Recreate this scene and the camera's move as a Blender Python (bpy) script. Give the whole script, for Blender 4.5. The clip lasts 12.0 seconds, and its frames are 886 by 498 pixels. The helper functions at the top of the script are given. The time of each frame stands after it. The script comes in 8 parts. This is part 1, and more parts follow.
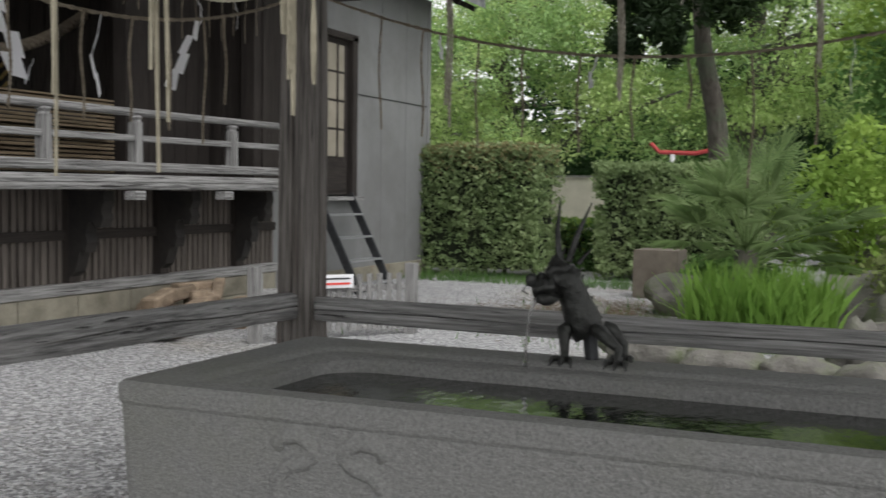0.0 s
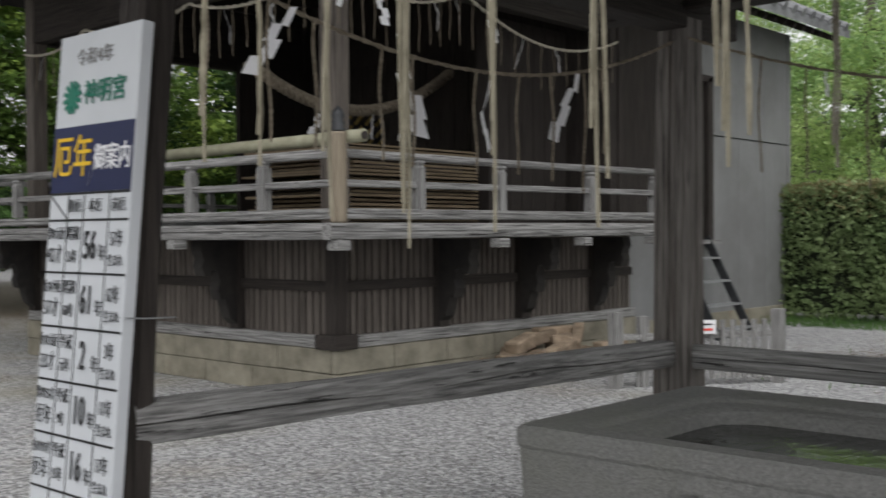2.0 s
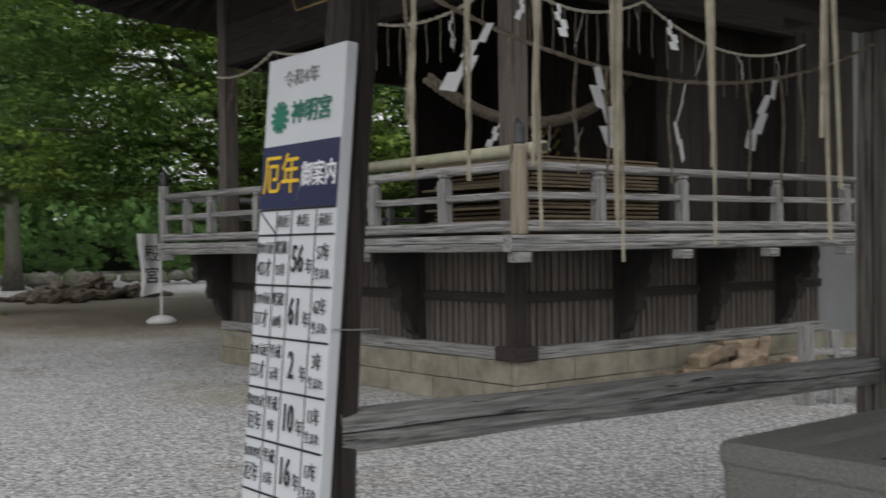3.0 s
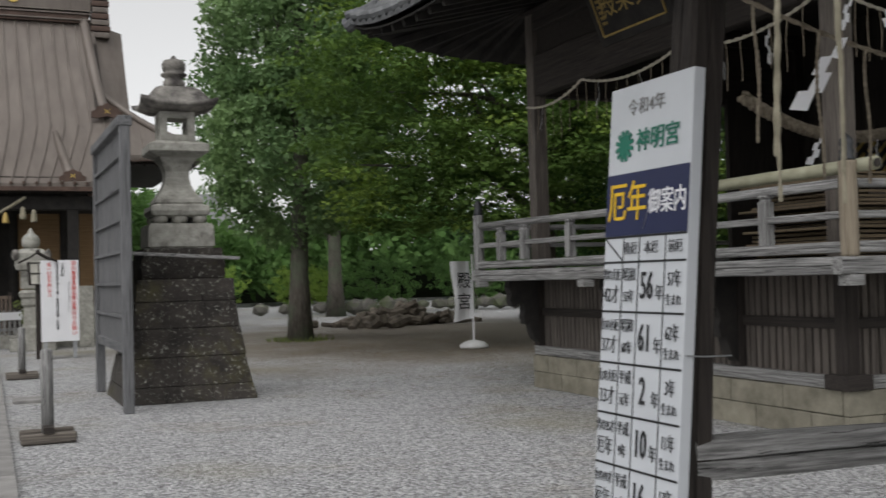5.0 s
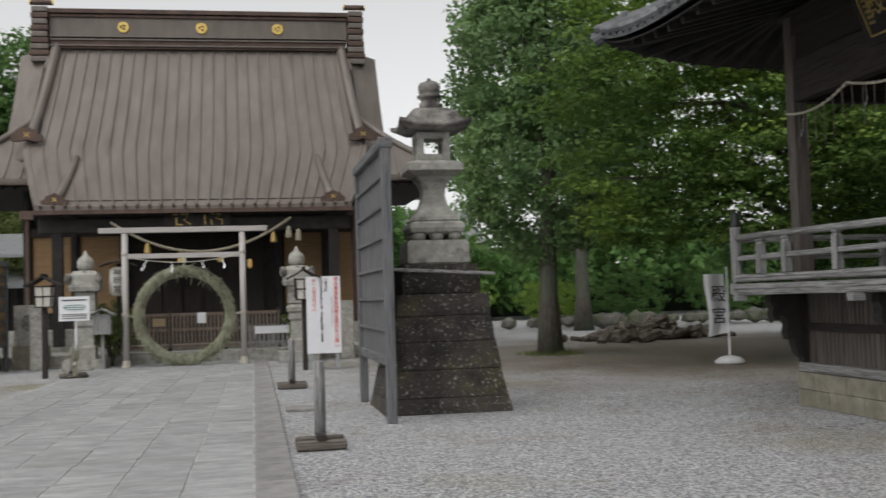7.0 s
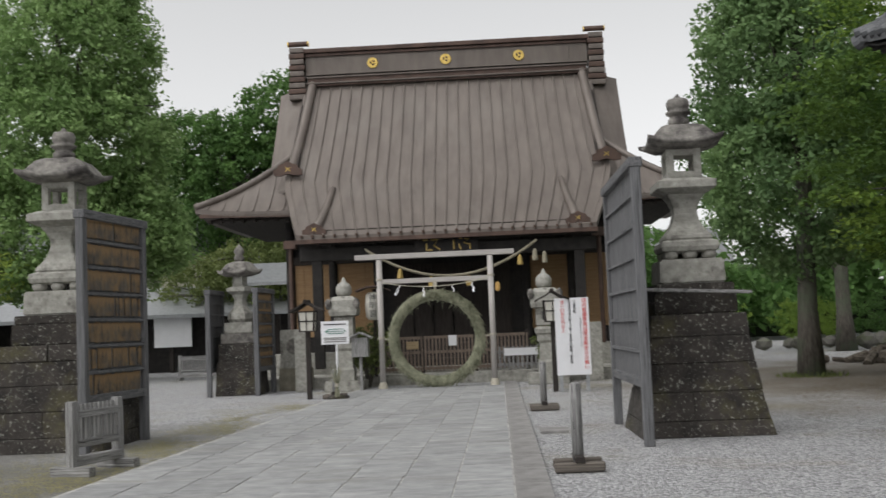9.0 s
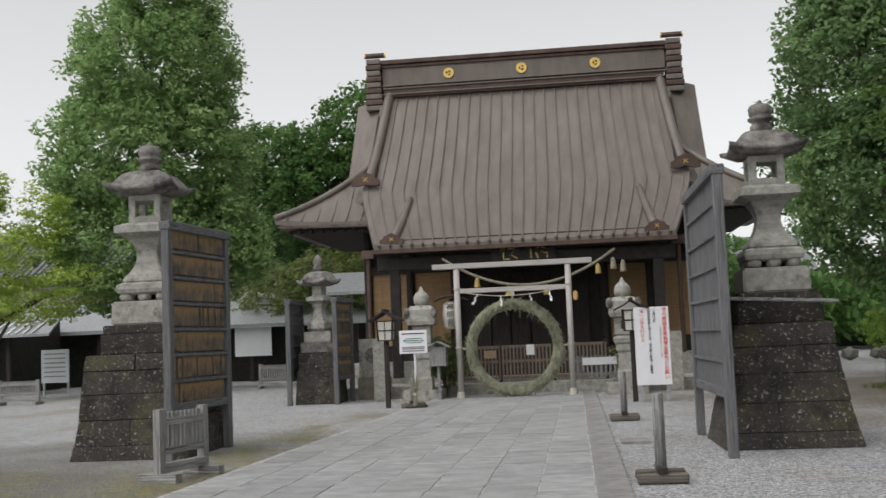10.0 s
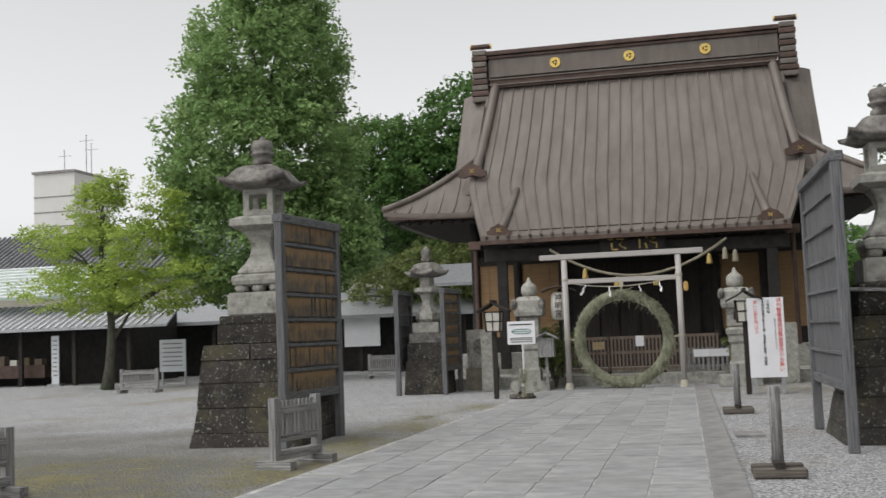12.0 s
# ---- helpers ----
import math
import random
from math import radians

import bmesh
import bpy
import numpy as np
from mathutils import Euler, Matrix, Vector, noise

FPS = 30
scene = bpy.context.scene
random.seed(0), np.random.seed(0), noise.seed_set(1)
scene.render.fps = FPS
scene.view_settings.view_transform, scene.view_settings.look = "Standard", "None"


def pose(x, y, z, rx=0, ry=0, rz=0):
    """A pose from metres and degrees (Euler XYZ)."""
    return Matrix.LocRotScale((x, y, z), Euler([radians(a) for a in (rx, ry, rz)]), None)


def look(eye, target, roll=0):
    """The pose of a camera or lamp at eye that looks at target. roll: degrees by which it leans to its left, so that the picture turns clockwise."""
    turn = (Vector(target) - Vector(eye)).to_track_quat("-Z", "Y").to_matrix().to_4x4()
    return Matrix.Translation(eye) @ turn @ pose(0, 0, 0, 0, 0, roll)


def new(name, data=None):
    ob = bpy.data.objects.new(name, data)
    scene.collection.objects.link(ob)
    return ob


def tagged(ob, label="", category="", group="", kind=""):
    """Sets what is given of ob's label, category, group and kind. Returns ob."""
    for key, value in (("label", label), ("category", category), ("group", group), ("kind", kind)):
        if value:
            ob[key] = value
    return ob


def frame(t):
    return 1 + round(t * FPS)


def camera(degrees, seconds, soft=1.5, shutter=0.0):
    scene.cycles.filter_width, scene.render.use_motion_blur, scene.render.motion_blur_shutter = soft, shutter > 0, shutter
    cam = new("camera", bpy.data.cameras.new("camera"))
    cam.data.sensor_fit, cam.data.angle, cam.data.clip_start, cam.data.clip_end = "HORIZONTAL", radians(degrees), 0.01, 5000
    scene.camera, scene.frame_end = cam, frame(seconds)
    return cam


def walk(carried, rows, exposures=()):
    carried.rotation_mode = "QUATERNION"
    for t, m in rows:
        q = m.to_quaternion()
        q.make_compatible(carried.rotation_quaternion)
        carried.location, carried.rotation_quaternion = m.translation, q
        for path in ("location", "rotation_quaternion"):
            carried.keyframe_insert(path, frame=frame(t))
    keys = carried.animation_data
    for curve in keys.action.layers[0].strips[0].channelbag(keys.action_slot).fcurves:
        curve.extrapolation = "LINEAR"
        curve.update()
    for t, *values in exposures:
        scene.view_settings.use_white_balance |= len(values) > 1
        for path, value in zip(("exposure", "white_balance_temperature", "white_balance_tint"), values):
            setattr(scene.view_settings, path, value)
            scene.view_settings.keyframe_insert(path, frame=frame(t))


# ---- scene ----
cam = camera(44.79, 12.0, soft=1.5, shutter=0.5)
# seconds, place in metres, heading, pitch and lean in degrees
PATH = [
    (0.0, -0.282, 0.847, 1.215, -66.29, -3.10, -0.74),
    (0.5, -0.292, 0.864, 1.216, -62.33, -2.75, -0.50),
    (1.0, -0.315, 0.881, 1.221, -57.68, -2.02, -0.18),
    (1.5, -0.330, 0.906, 1.221, -52.84, -1.37, 0.11),
    (2.0, -0.347, 0.933, 1.226, -47.99, -0.83, 0.35),
    (2.5, -0.373, 0.951, 1.227, -43.28, -0.47, 0.56),
    (3.0, -0.396, 0.969, 1.230, -38.87, -0.14, 0.69),
    (3.5, -0.419, 0.985, 1.234, -34.43, 0.38, 0.94),
    (5.5, -0.540, 0.998, 1.238, -19.76, 1.70, 1.59),
    (6.0, -0.565, 0.993, 1.240, -16.69, 1.93, 1.63),
    (6.5, -0.591, 0.986, 1.242, -13.57, 2.34, 1.59),
    (7.0, -0.617, 0.977, 1.248, -10.07, 2.58, 1.73),
    (7.5, -0.642, 0.972, 1.240, -6.29, 2.73, 1.88),
    (9.5, -0.731, 0.947, 1.254, 4.94, 4.63, 2.41),
    (10.0, -0.745, 0.938, 1.255, 6.76, 4.84, 2.35),
    (10.5, -0.746, 0.938, 1.252, 8.17, 4.83, 2.30),
    (11.0, -0.751, 0.938, 1.253, 9.27, 4.73, 2.30),
    (11.5, -0.761, 0.929, 1.255, 10.81, 4.61, 2.27),
    (12.0, -0.773, 0.922, 1.256, 12.43, 4.58, 2.20),
]
walk(cam, [(t, pose(x, y, z, 90 + pitch, 0, yaw) @ pose(0, 0, 0, 0, 0, -lean)) for t, x, y, z, yaw, pitch, lean in PATH],
     [(0.0, 0.45), (1.5, 0.3), (2.5, 0.12), (5.5, 0.05), (7.5, 0.1), (10.0, 0.15), (12.0, 0.18)])

# ---- world and light ----
world = bpy.data.worlds.new("overcast")
scene.world = world
world.use_nodes = True
wn = world.node_tree.nodes
sky = wn.new("ShaderNodeTexSky")
sky.sky_type, sky.sun_disc = "NISHITA", False
sky.sun_elevation, sky.sun_rotation = radians(58), radians(225)
sky.dust_density, sky.air_density = 1.5, 1.0
veil = wn.new("ShaderNodeHueSaturation")
veil.inputs["Saturation"].default_value = 0.04
world.node_tree.links.new(sky.outputs[0], veil.inputs["Color"])
world.node_tree.links.new(veil.outputs[0], wn["Background"].inputs[0])
wn["Background"].inputs[1].default_value = 0.155
sun = new("sun", bpy.data.lights.new("sun", "SUN"))
sun.data.energy, sun.data.angle, sun.data.color = 1.45, radians(70), (1.0, 0.985, 0.975)
sun.matrix_basis = look((-18, -18, 40), (0, 0, 0))


# ---- materials ----
def mat(name, a, b, scale=6.0, rough=0.8, bump=0.3, stretch=(1, 1, 1), fine=60.0, metal=0.0, c=None, cscale=1.2, cut=(0.45, 0.62), dist=0.01, vary=0.0, spec=0.4, d=None, dscale=1.0, dcut=(0.5, 0.7), shift=False, cstretch=None):
    """Two colours mixed by grain, a third as stains, a fine relief."""
    m = bpy.data.materials.new(name)
    m.use_nodes = True
    n, l = m.node_tree.nodes, m.node_tree.links
    p = n["Principled BSDF"]
    p.inputs["Roughness"].default_value, p.inputs["Metallic"].default_value = rough, metal
    p.inputs["Specular IOR Level"].default_value = spec
    co = n.new("ShaderNodeTexCoord")
    mp = n.new("ShaderNodeMapping")
    mp.inputs["Scale"].default_value = stretch
    vec = co.outputs["Object"]
    if shift:
        oi, sc, av = n.new("ShaderNodeObjectInfo"), n.new("ShaderNodeMath"), n.new("ShaderNodeVectorMath")
        sc.operation = "MULTIPLY"
        sc.inputs[1].default_value = 83.0
        l.new(oi.outputs["Random"], sc.inputs[0])
        l.new(vec, av.inputs[0])
        l.new(sc.outputs[0], av.inputs[1])
        vec = av.outputs[0]
    l.new(vec, mp.inputs[0])
    cvec = vec
    if cstretch:
        m2 = n.new("ShaderNodeMapping")
        m2.inputs["Scale"].default_value = cstretch
        l.new(vec, m2.inputs[0])
        cvec = m2.outputs[0]
    t = n.new("ShaderNodeTexNoise")
    t.inputs["Scale"].default_value, t.inputs["Detail"].default_value, t.inputs["Roughness"].default_value = scale, 7, 0.65
    l.new(mp.outputs[0], t.inputs["Vector"])
    r = n.new("ShaderNodeValToRGB")
    r.color_ramp.elements[0].position, r.color_ramp.elements[1].position = 0.32, 0.68
    r.color_ramp.elements[0].color, r.color_ramp.elements[1].color = (*a, 1), (*b, 1)
    l.new(t.outputs["Fac"], r.inputs[0])
    col = r.outputs[0]
    for c, cscale, cut in ((c, cscale, cut), (d, dscale, dcut)):
        if not c:
            continue
        s = n.new("ShaderNodeTexNoise")
        s.inputs["Scale"].default_value, s.inputs["Detail"].default_value = cscale, 8
        s.inputs["Roughness"].default_value = 0.7
        l.new(cvec, s.inputs["Vector"])
        k = n.new("ShaderNodeValToRGB")
        k.color_ramp.elements[0].position, k.color_ramp.elements[1].position = cut
        l.new(s.outputs["Fac"], k.inputs[0])
        x = n.new("ShaderNodeMix")
        x.data_type = "RGBA"
        l.new(k.outputs[0], x.inputs[0])
        l.new(col, x.inputs[6])
        x.inputs[7].default_value = (*c, 1)
        col = x.outputs[2]
    if vary:
        o = n.new("ShaderNodeObjectInfo")
        g = n.new("ShaderNodeNewGeometry")
        ad = n.new("ShaderNodeMath")
        ad.operation = "ADD"
        l.new(o.outputs["Random"], ad.inputs[0])
        l.new(g.outputs["Random Per Island"], ad.inputs[1])
        mr = n.new("ShaderNodeMapRange")
        mr.inputs["From Max"].default_value = 2.0
        mr.inputs["To Min"].default_value, mr.inputs["To Max"].default_value = 1 - vary, 1 + vary
        l.new(ad.outputs[0], mr.inputs[0])
        h = n.new("ShaderNodeHueSaturation")
        l.new(mr.outputs[0], h.inputs["Value"])
        l.new(col, h.inputs["Color"])
        col = h.outputs[0]
    l.new(col, p.inputs["Base Color"])
    if bump:
        f = n.new("ShaderNodeTexNoise")
        f.inputs["Scale"].default_value, f.inputs["Detail"].default_value = fine, 5
        l.new(mp.outputs[0], f.inputs["Vector"])
        u = n.new("ShaderNodeBump")
        u.inputs["Strength"].default_value, u.inputs["Distance"].default_value = bump, dist
        l.new(f.outputs["Fac"], u.inputs["Height"])
        l.new(u.outputs[0], p.inputs["Normal"])
    return m


def grain(name, a, b, axis, **kw):
    s = [26, 26, 26]
    s["xyz".index(axis)] = 0.9
    s2 = [11, 11, 11]
    s2["xyz".index(axis)] = 0.45
    kw = {"cstretch": s2, "scale": 3.0, "fine": 7.0, "bump": 0.7, "dist": 0.007, "rough": 0.85, "c": tuple(v * 0.36 for v in a), "cscale": 2.6, "cut": (0.54, 0.70), "vary": 0.14, **kw}
    return mat(name, a, b, stretch=s, **kw)


G1, G2 = (0.10, 0.098, 0.096), (0.385, 0.38, 0.373)
CRACK = {"d": (0.028, 0.026, 0.025), "dscale": 4.5, "dcut": (0.585, 0.64)}
wood_x, wood_y, wood_z = (grain("weathered_wood_" + k, G1, G2, k, **CRACK) for k in "xyz")
D1, D2 = (0.016, 0.013, 0.0115), (0.050, 0.041, 0.036)
dark_x, dark_y, dark_z = (grain("dark_wood_" + k, D1, D2, k) for k in "xyz")
board_z = grain("weathered_board", (0.060, 0.050, 0.044), (0.175, 0.152, 0.134), "z", vary=0.3)
post_z = grain("shed_post_wood", (0.055, 0.048, 0.043), (0.25, 0.23, 0.212), "z", c=(0.06, 0.038, 0.027), cscale=1.3, **CRACK)
# for black timber, and for wood with the shade painted into its colour
black_shade_wood = mat("blackened_wood", (0.012, 0.011, 0.011), (0.035, 0.031, 0.028), 5, 0.8)
foot_wood = grain("dark_foot_timber", (0.06, 0.05, 0.042), (0.20, 0.175, 0.15), "x")
tan_z = grain("tan_wood", (0.17, 0.14, 0.10), (0.33, 0.28, 0.215), "z")
tan_x = grain("pale_plank", (0.22, 0.16, 0.09), (0.46, 0.36, 0.22), "x", vary=0.25)
panel_x = grain("amber_panel", (0.23, 0.14, 0.068), (0.36, 0.235, 0.13), "x", vary=0.1, c=None)
bleached = grain("bleached_timber", (0.32, 0.30, 0.28), (0.5, 0.47, 0.45), "z", c=None)
bleached_x = grain("bleached_timber_x", (0.32, 0.30, 0.28), (0.5, 0.47, 0.45), "x", c=None)
stone = mat("trough_stone", (0.145, 0.145, 0.14), (0.265, 0.265, 0.255), 120, 0.9, 0.7, fine=170, c=(0.19, 0.195, 0.16), cscale=1.6, cut=(0.52, 0.85), d=(0.125, 0.125, 0.12), dscale=60, dcut=(0.60, 0.72))
rim_stone = mat("worn_rim_stone", (0.20, 0.20, 0.19), (0.34, 0.335, 0.32), 14, 0.85, 0.4, fine=120, c=(0.14, 0.14, 0.125), cscale=5)
lantern_stone = mat("lantern_stone", (0.22, 0.215, 0.19), (0.42, 0.41, 0.37), 9, 0.9, 0.5, fine=70, c=(0.085, 0.078, 0.07), cscale=3.2, cut=(0.54, 0.70), d=(0.13, 0.12, 0.105), dscale=26, dcut=(0.58, 0.70))
dark_stone = mat("lichened_dark_stone", (0.017, 0.015, 0.0135), (0.06, 0.052, 0.045), 3.5, 0.92, 0.9, fine=28, c=(0.085, 0.078, 0.032), cscale=1.6, cut=(0.52, 0.74), d=(0.27, 0.27, 0.24), dscale=28, dcut=(0.575, 0.65), vary=0.12, dist=0.02)
cap_stone = mat("stained_roof_stone", (0.10, 0.093, 0.085), (0.27, 0.255, 0.23), 9, 0.92, 0.8, fine=50, c=(0.05, 0.044, 0.043), cscale=3.5, cut=(0.47, 0.64), d=(0.33, 0.32, 0.29), dscale=24, dcut=(0.62, 0.72))
tuff = mat("buff_tuff_block", (0.15, 0.138, 0.106), (0.285, 0.265, 0.21), 5, 0.95, 0.5, fine=60, c=(0.20, 0.13, 0.08), cscale=1.7, cut=(0.58, 0.75), vary=0.16)
slab_stone = mat("paving_slab", (0.20, 0.203, 0.203), (0.325, 0.327, 0.325), 3.0, 0.72, 0.35, fine=50, c=(0.43, 0.425, 0.41), cscale=1.5, cut=(0.55, 0.76), vary=0.2, stretch=(0.6, 2.0, 1), shift=True, cstretch=(0.35, 3.0, 1), d=(0.22, 0.215, 0.195), dscale=0.9, dcut=(0.52, 0.75))
mortar = mat("pale_mortar", (0.20, 0.195, 0.185), (0.56, 0.55, 0.53), 6, 0.9, 0.2)
straw_old = mat("grey_old_straw", (0.20, 0.18, 0.13), (0.36, 0.33, 0.25), 20, 0.9, 0.5, fine=70)
kerb_stone = mat("dark_kerb", (0.16, 0.155, 0.15), (0.30, 0.29, 0.28), 4, 0.85, 0.3, vary=0.15)
slate_x, slate_y, slate_z = (grain("blue_grey_wood_" + k, (0.065, 0.066, 0.07), (0.19, 0.19, 0.195), k) for k in "xyz")
bamboo = mat("old_bamboo", (0.24, 0.235, 0.16), (0.38, 0.37, 0.27), 6, 0.6, 0.3)
straw = mat("straw_rope", (0.34, 0.31, 0.245), (0.56, 0.525, 0.44), 25, 0.9, 0.6, fine=90)
brown_rope = mat("brown_rope", (0.16, 0.13, 0.095), (0.32, 0.275, 0.21), 25, 0.9, 0.5, fine=90)
green_straw = mat("green_straw", (0.125, 0.135, 0.085), (0.36, 0.36, 0.26), 6, 0.9, 0.6, fine=60, vary=0.3)
paper = mat("white_paper", (0.78, 0.78, 0.80), (0.84, 0.84, 0.86), 4, 0.7, 0)
bronze = mat("old_bronze", (0.03, 0.03, 0.028), (0.085, 0.088, 0.083), 14, 0.5, 0.8, fine=45, metal=0.6, c=(0.10, 0.15, 0.14), cscale=12, cut=(0.62, 0.8))
copper = mat("brown_copper_roof", (0.118, 0.099, 0.086), (0.178, 0.152, 0.133), 1.4, 0.5, 0.2, fine=20, metal=0.15, c=(0.178, 0.158, 0.14), cscale=0.8, cut=(0.5, 0.8), stretch=(3, 0.6, 0.6))
copper_dark = mat("dark_copper", (0.055, 0.035, 0.028), (0.12, 0.075, 0.058), 3, 0.5, 0.15, metal=0.2)
gold = mat("gilt", (0.55, 0.38, 0.10), (0.75, 0.55, 0.18), 8, 0.35, 0.1, metal=0.8)
dull_gold = mat("dull_gilt", (0.30, 0.21, 0.07), (0.48, 0.35, 0.12), 8, 0.5, 0.1, metal=0.4)
grey_sheet = mat("grey_metal_sheet", (0.20, 0.203, 0.205), (0.24, 0.243, 0.245), 1.5, 0.6, 0.1, c=(0.18, 0.18, 0.18), cscale=0.7, stretch=(3, 3, 0.5))
stage_tile = mat("dark_roof_tile", (0.045, 0.047, 0.05), (0.15, 0.155, 0.16), 6, 0.6, 0.3, vary=0.25)
tile_grey = mat("grey_roof_tile", (0.13, 0.135, 0.14), (0.29, 0.295, 0.30), 6, 0.6, 0.3, vary=0.2)
white_paint = mat("white_board", (0.70, 0.70, 0.72), (0.78, 0.78, 0.80), 2, 0.45, 0.05)
board_face = mat("pale_printed_board", (0.54, 0.56, 0.59), (0.60, 0.62, 0.65), 3, 0.35, 0.0)
navy = mat("navy_print", (0.012, 0.016, 0.06), (0.018, 0.024, 0.08), 3, 0.4, 0.0)
ink = mat("black_ink", (0.012, 0.012, 0.014), (0.022, 0.022, 0.024), 3, 0.5, 0.0)
green_ink = mat("green_ink", (0.01, 0.14, 0.09), (0.015, 0.18, 0.12), 3, 0.5, 0.0)
yellow_ink = mat("yellow_ink", (0.75, 0.47, 0.02), (0.8, 0.52, 0.03), 3, 0.5, 0.0)
red_ink = mat("red_ink", (0.62, 0.06, 0.05), (0.70, 0.08, 0.06), 3, 0.5, 0.0)
steel = mat("galvanised_steel", (0.30, 0.31, 0.32), (0.42, 0.43, 0.44), 9, 0.45, 0.1, metal=0.5)
black_steel = mat("dark_steel", (0.03, 0.032, 0.035), (0.06, 0.062, 0.066), 9, 0.5, 0.1, metal=0.4)
plaster = mat("pale_plaster", (0.55, 0.52, 0.44), (0.66, 0.62, 0.53), 2, 0.9, 0.1)
office_wall = mat("white_office_wall", (0.58, 0.57, 0.54), (0.66, 0.65, 0.62), 0.2, 0.9, 0.0)
bark = mat("bark", (0.05, 0.042, 0.034), (0.15, 0.135, 0.115), 7, 0.95, 0.9, stretch=(3, 3, 0.6), fine=18, dist=0.04, c=(0.10, 0.12, 0.08), cscale=1.5)
soil_log = mat("split_log", (0.085, 0.06, 0.042), (0.34, 0.265, 0.19), 6, 0.9, 0.6, fine=40, vary=0.5)
rock = mat("garden_rock", (0.09, 0.085, 0.075), (0.23, 0.22, 0.20), 4, 0.9, 0.7, fine=30, c=(0.10, 0.12, 0.06), cscale=2, dist=0.03)
concrete = mat("old_concrete", (0.10, 0.085, 0.068), (0.17, 0.148, 0.12), 4, 0.9, 0.3)
red_paint = mat("red_paint", (0.32, 0.03, 0.03), (0.42, 0.05, 0.05), 3, 0.4, 0)
blue_paint = mat("blue_paint", (0.03, 0.14, 0.5), (0.05, 0.2, 0.6), 3, 0.4, 0)
cement_base = mat("cast_white_base", (0.5, 0.5, 0.5), (0.62, 0.62, 0.62), 5, 0.7, 0.1)


def leaf_mat(name, a, b):
    m = mat(name, a, b, 0.9, 0.6, 0, vary=0.24, spec=0.2)
    n, l = m.node_tree.nodes, m.node_tree.links
    p = n["Principled BSDF"]
    src = p.inputs["Base Color"].links[0].from_socket
    tr = n.new("ShaderNodeBsdfTranslucent")
    l.new(src, tr.inputs[0])
    mx = n.new("ShaderNodeMixShader")
    mx.inputs[0].default_value = 0.45
    l.new(p.outputs[0], mx.inputs[1])
    l.new(tr.outputs[0], mx.inputs[2])
    l.new(mx.outputs[0], n["Material Output"].inputs[0])
    return m


leaf_mid = leaf_mat("green_leaves", (0.065, 0.14, 0.04), (0.155, 0.27, 0.08))
leaf_camphor = leaf_mat("bright_young_leaves", (0.32, 0.46, 0.16), (0.52, 0.64, 0.27))
leaf_bright = leaf_mat("sunny_green_leaves", (0.19, 0.31, 0.11), (0.38, 0.53, 0.22))
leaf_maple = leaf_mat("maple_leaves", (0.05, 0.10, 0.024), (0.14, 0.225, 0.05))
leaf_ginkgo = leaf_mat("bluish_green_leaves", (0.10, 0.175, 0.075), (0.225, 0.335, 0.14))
# darker copy of the green, with canopy shade put into its colour
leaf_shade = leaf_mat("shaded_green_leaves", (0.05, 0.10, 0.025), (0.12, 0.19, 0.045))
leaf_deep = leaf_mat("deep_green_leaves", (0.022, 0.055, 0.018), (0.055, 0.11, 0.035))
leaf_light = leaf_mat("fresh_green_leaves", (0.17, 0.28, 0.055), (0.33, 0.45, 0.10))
leaf_yellow = leaf_mat("yellow_green_leaves", (0.27, 0.37, 0.075), (0.48, 0.59, 0.15))
leaf_hedge = leaf_mat("hedge_leaves", (0.14, 0.215, 0.085), (0.42, 0.51, 0.26))
leaf_russet = leaf_mat("russet_hedge_tips", (0.20, 0.22, 0.10), (0.40, 0.34, 0.18))
leaf_olive = leaf_mat("olive_leaves", (0.11, 0.15, 0.05), (0.23, 0.27, 0.10))
needle = leaf_mat("dark_needles", (0.015, 0.03, 0.012), (0.035, 0.06, 0.02))
palm_leaf = leaf_mat("palm_leaves", (0.11, 0.185, 0.06), (0.32, 0.42, 0.19))
iris_leaf = leaf_mat("iris_blades", (0.12, 0.24, 0.04), (0.24, 0.40, 0.08))
# near-black colour that paints the shade deep among leaves
foliage_shade = mat("dark_twigs", (0.012, 0.016, 0.008), (0.02, 0.028, 0.012), 6, 1.0, 0)

water_m = mat("still_water", (0.004, 0.006, 0.004), (0.006, 0.008, 0.006), 3, 0.03, 0.14, fine=16, dist=0.02, spec=0.6, stretch=(0.8, 1.6, 1))
glass_m = mat("old_window_glass", (0.30, 0.27, 0.22), (0.40, 0.36, 0.30), 3, 0.25, 0.0)
lamp_glass = mat("lamp_paper", (0.55, 0.53, 0.47), (0.65, 0.63, 0.56), 3, 0.5, 0)
stream_m = bpy.data.materials.new("running_water")
stream_m.use_nodes = True
sp = stream_m.node_tree.nodes["Principled BSDF"]
sp.inputs["Transmission Weight"].default_value, sp.inputs["Roughness"].default_value, sp.inputs["IOR"].default_value = 1.0, 0.05, 1.33


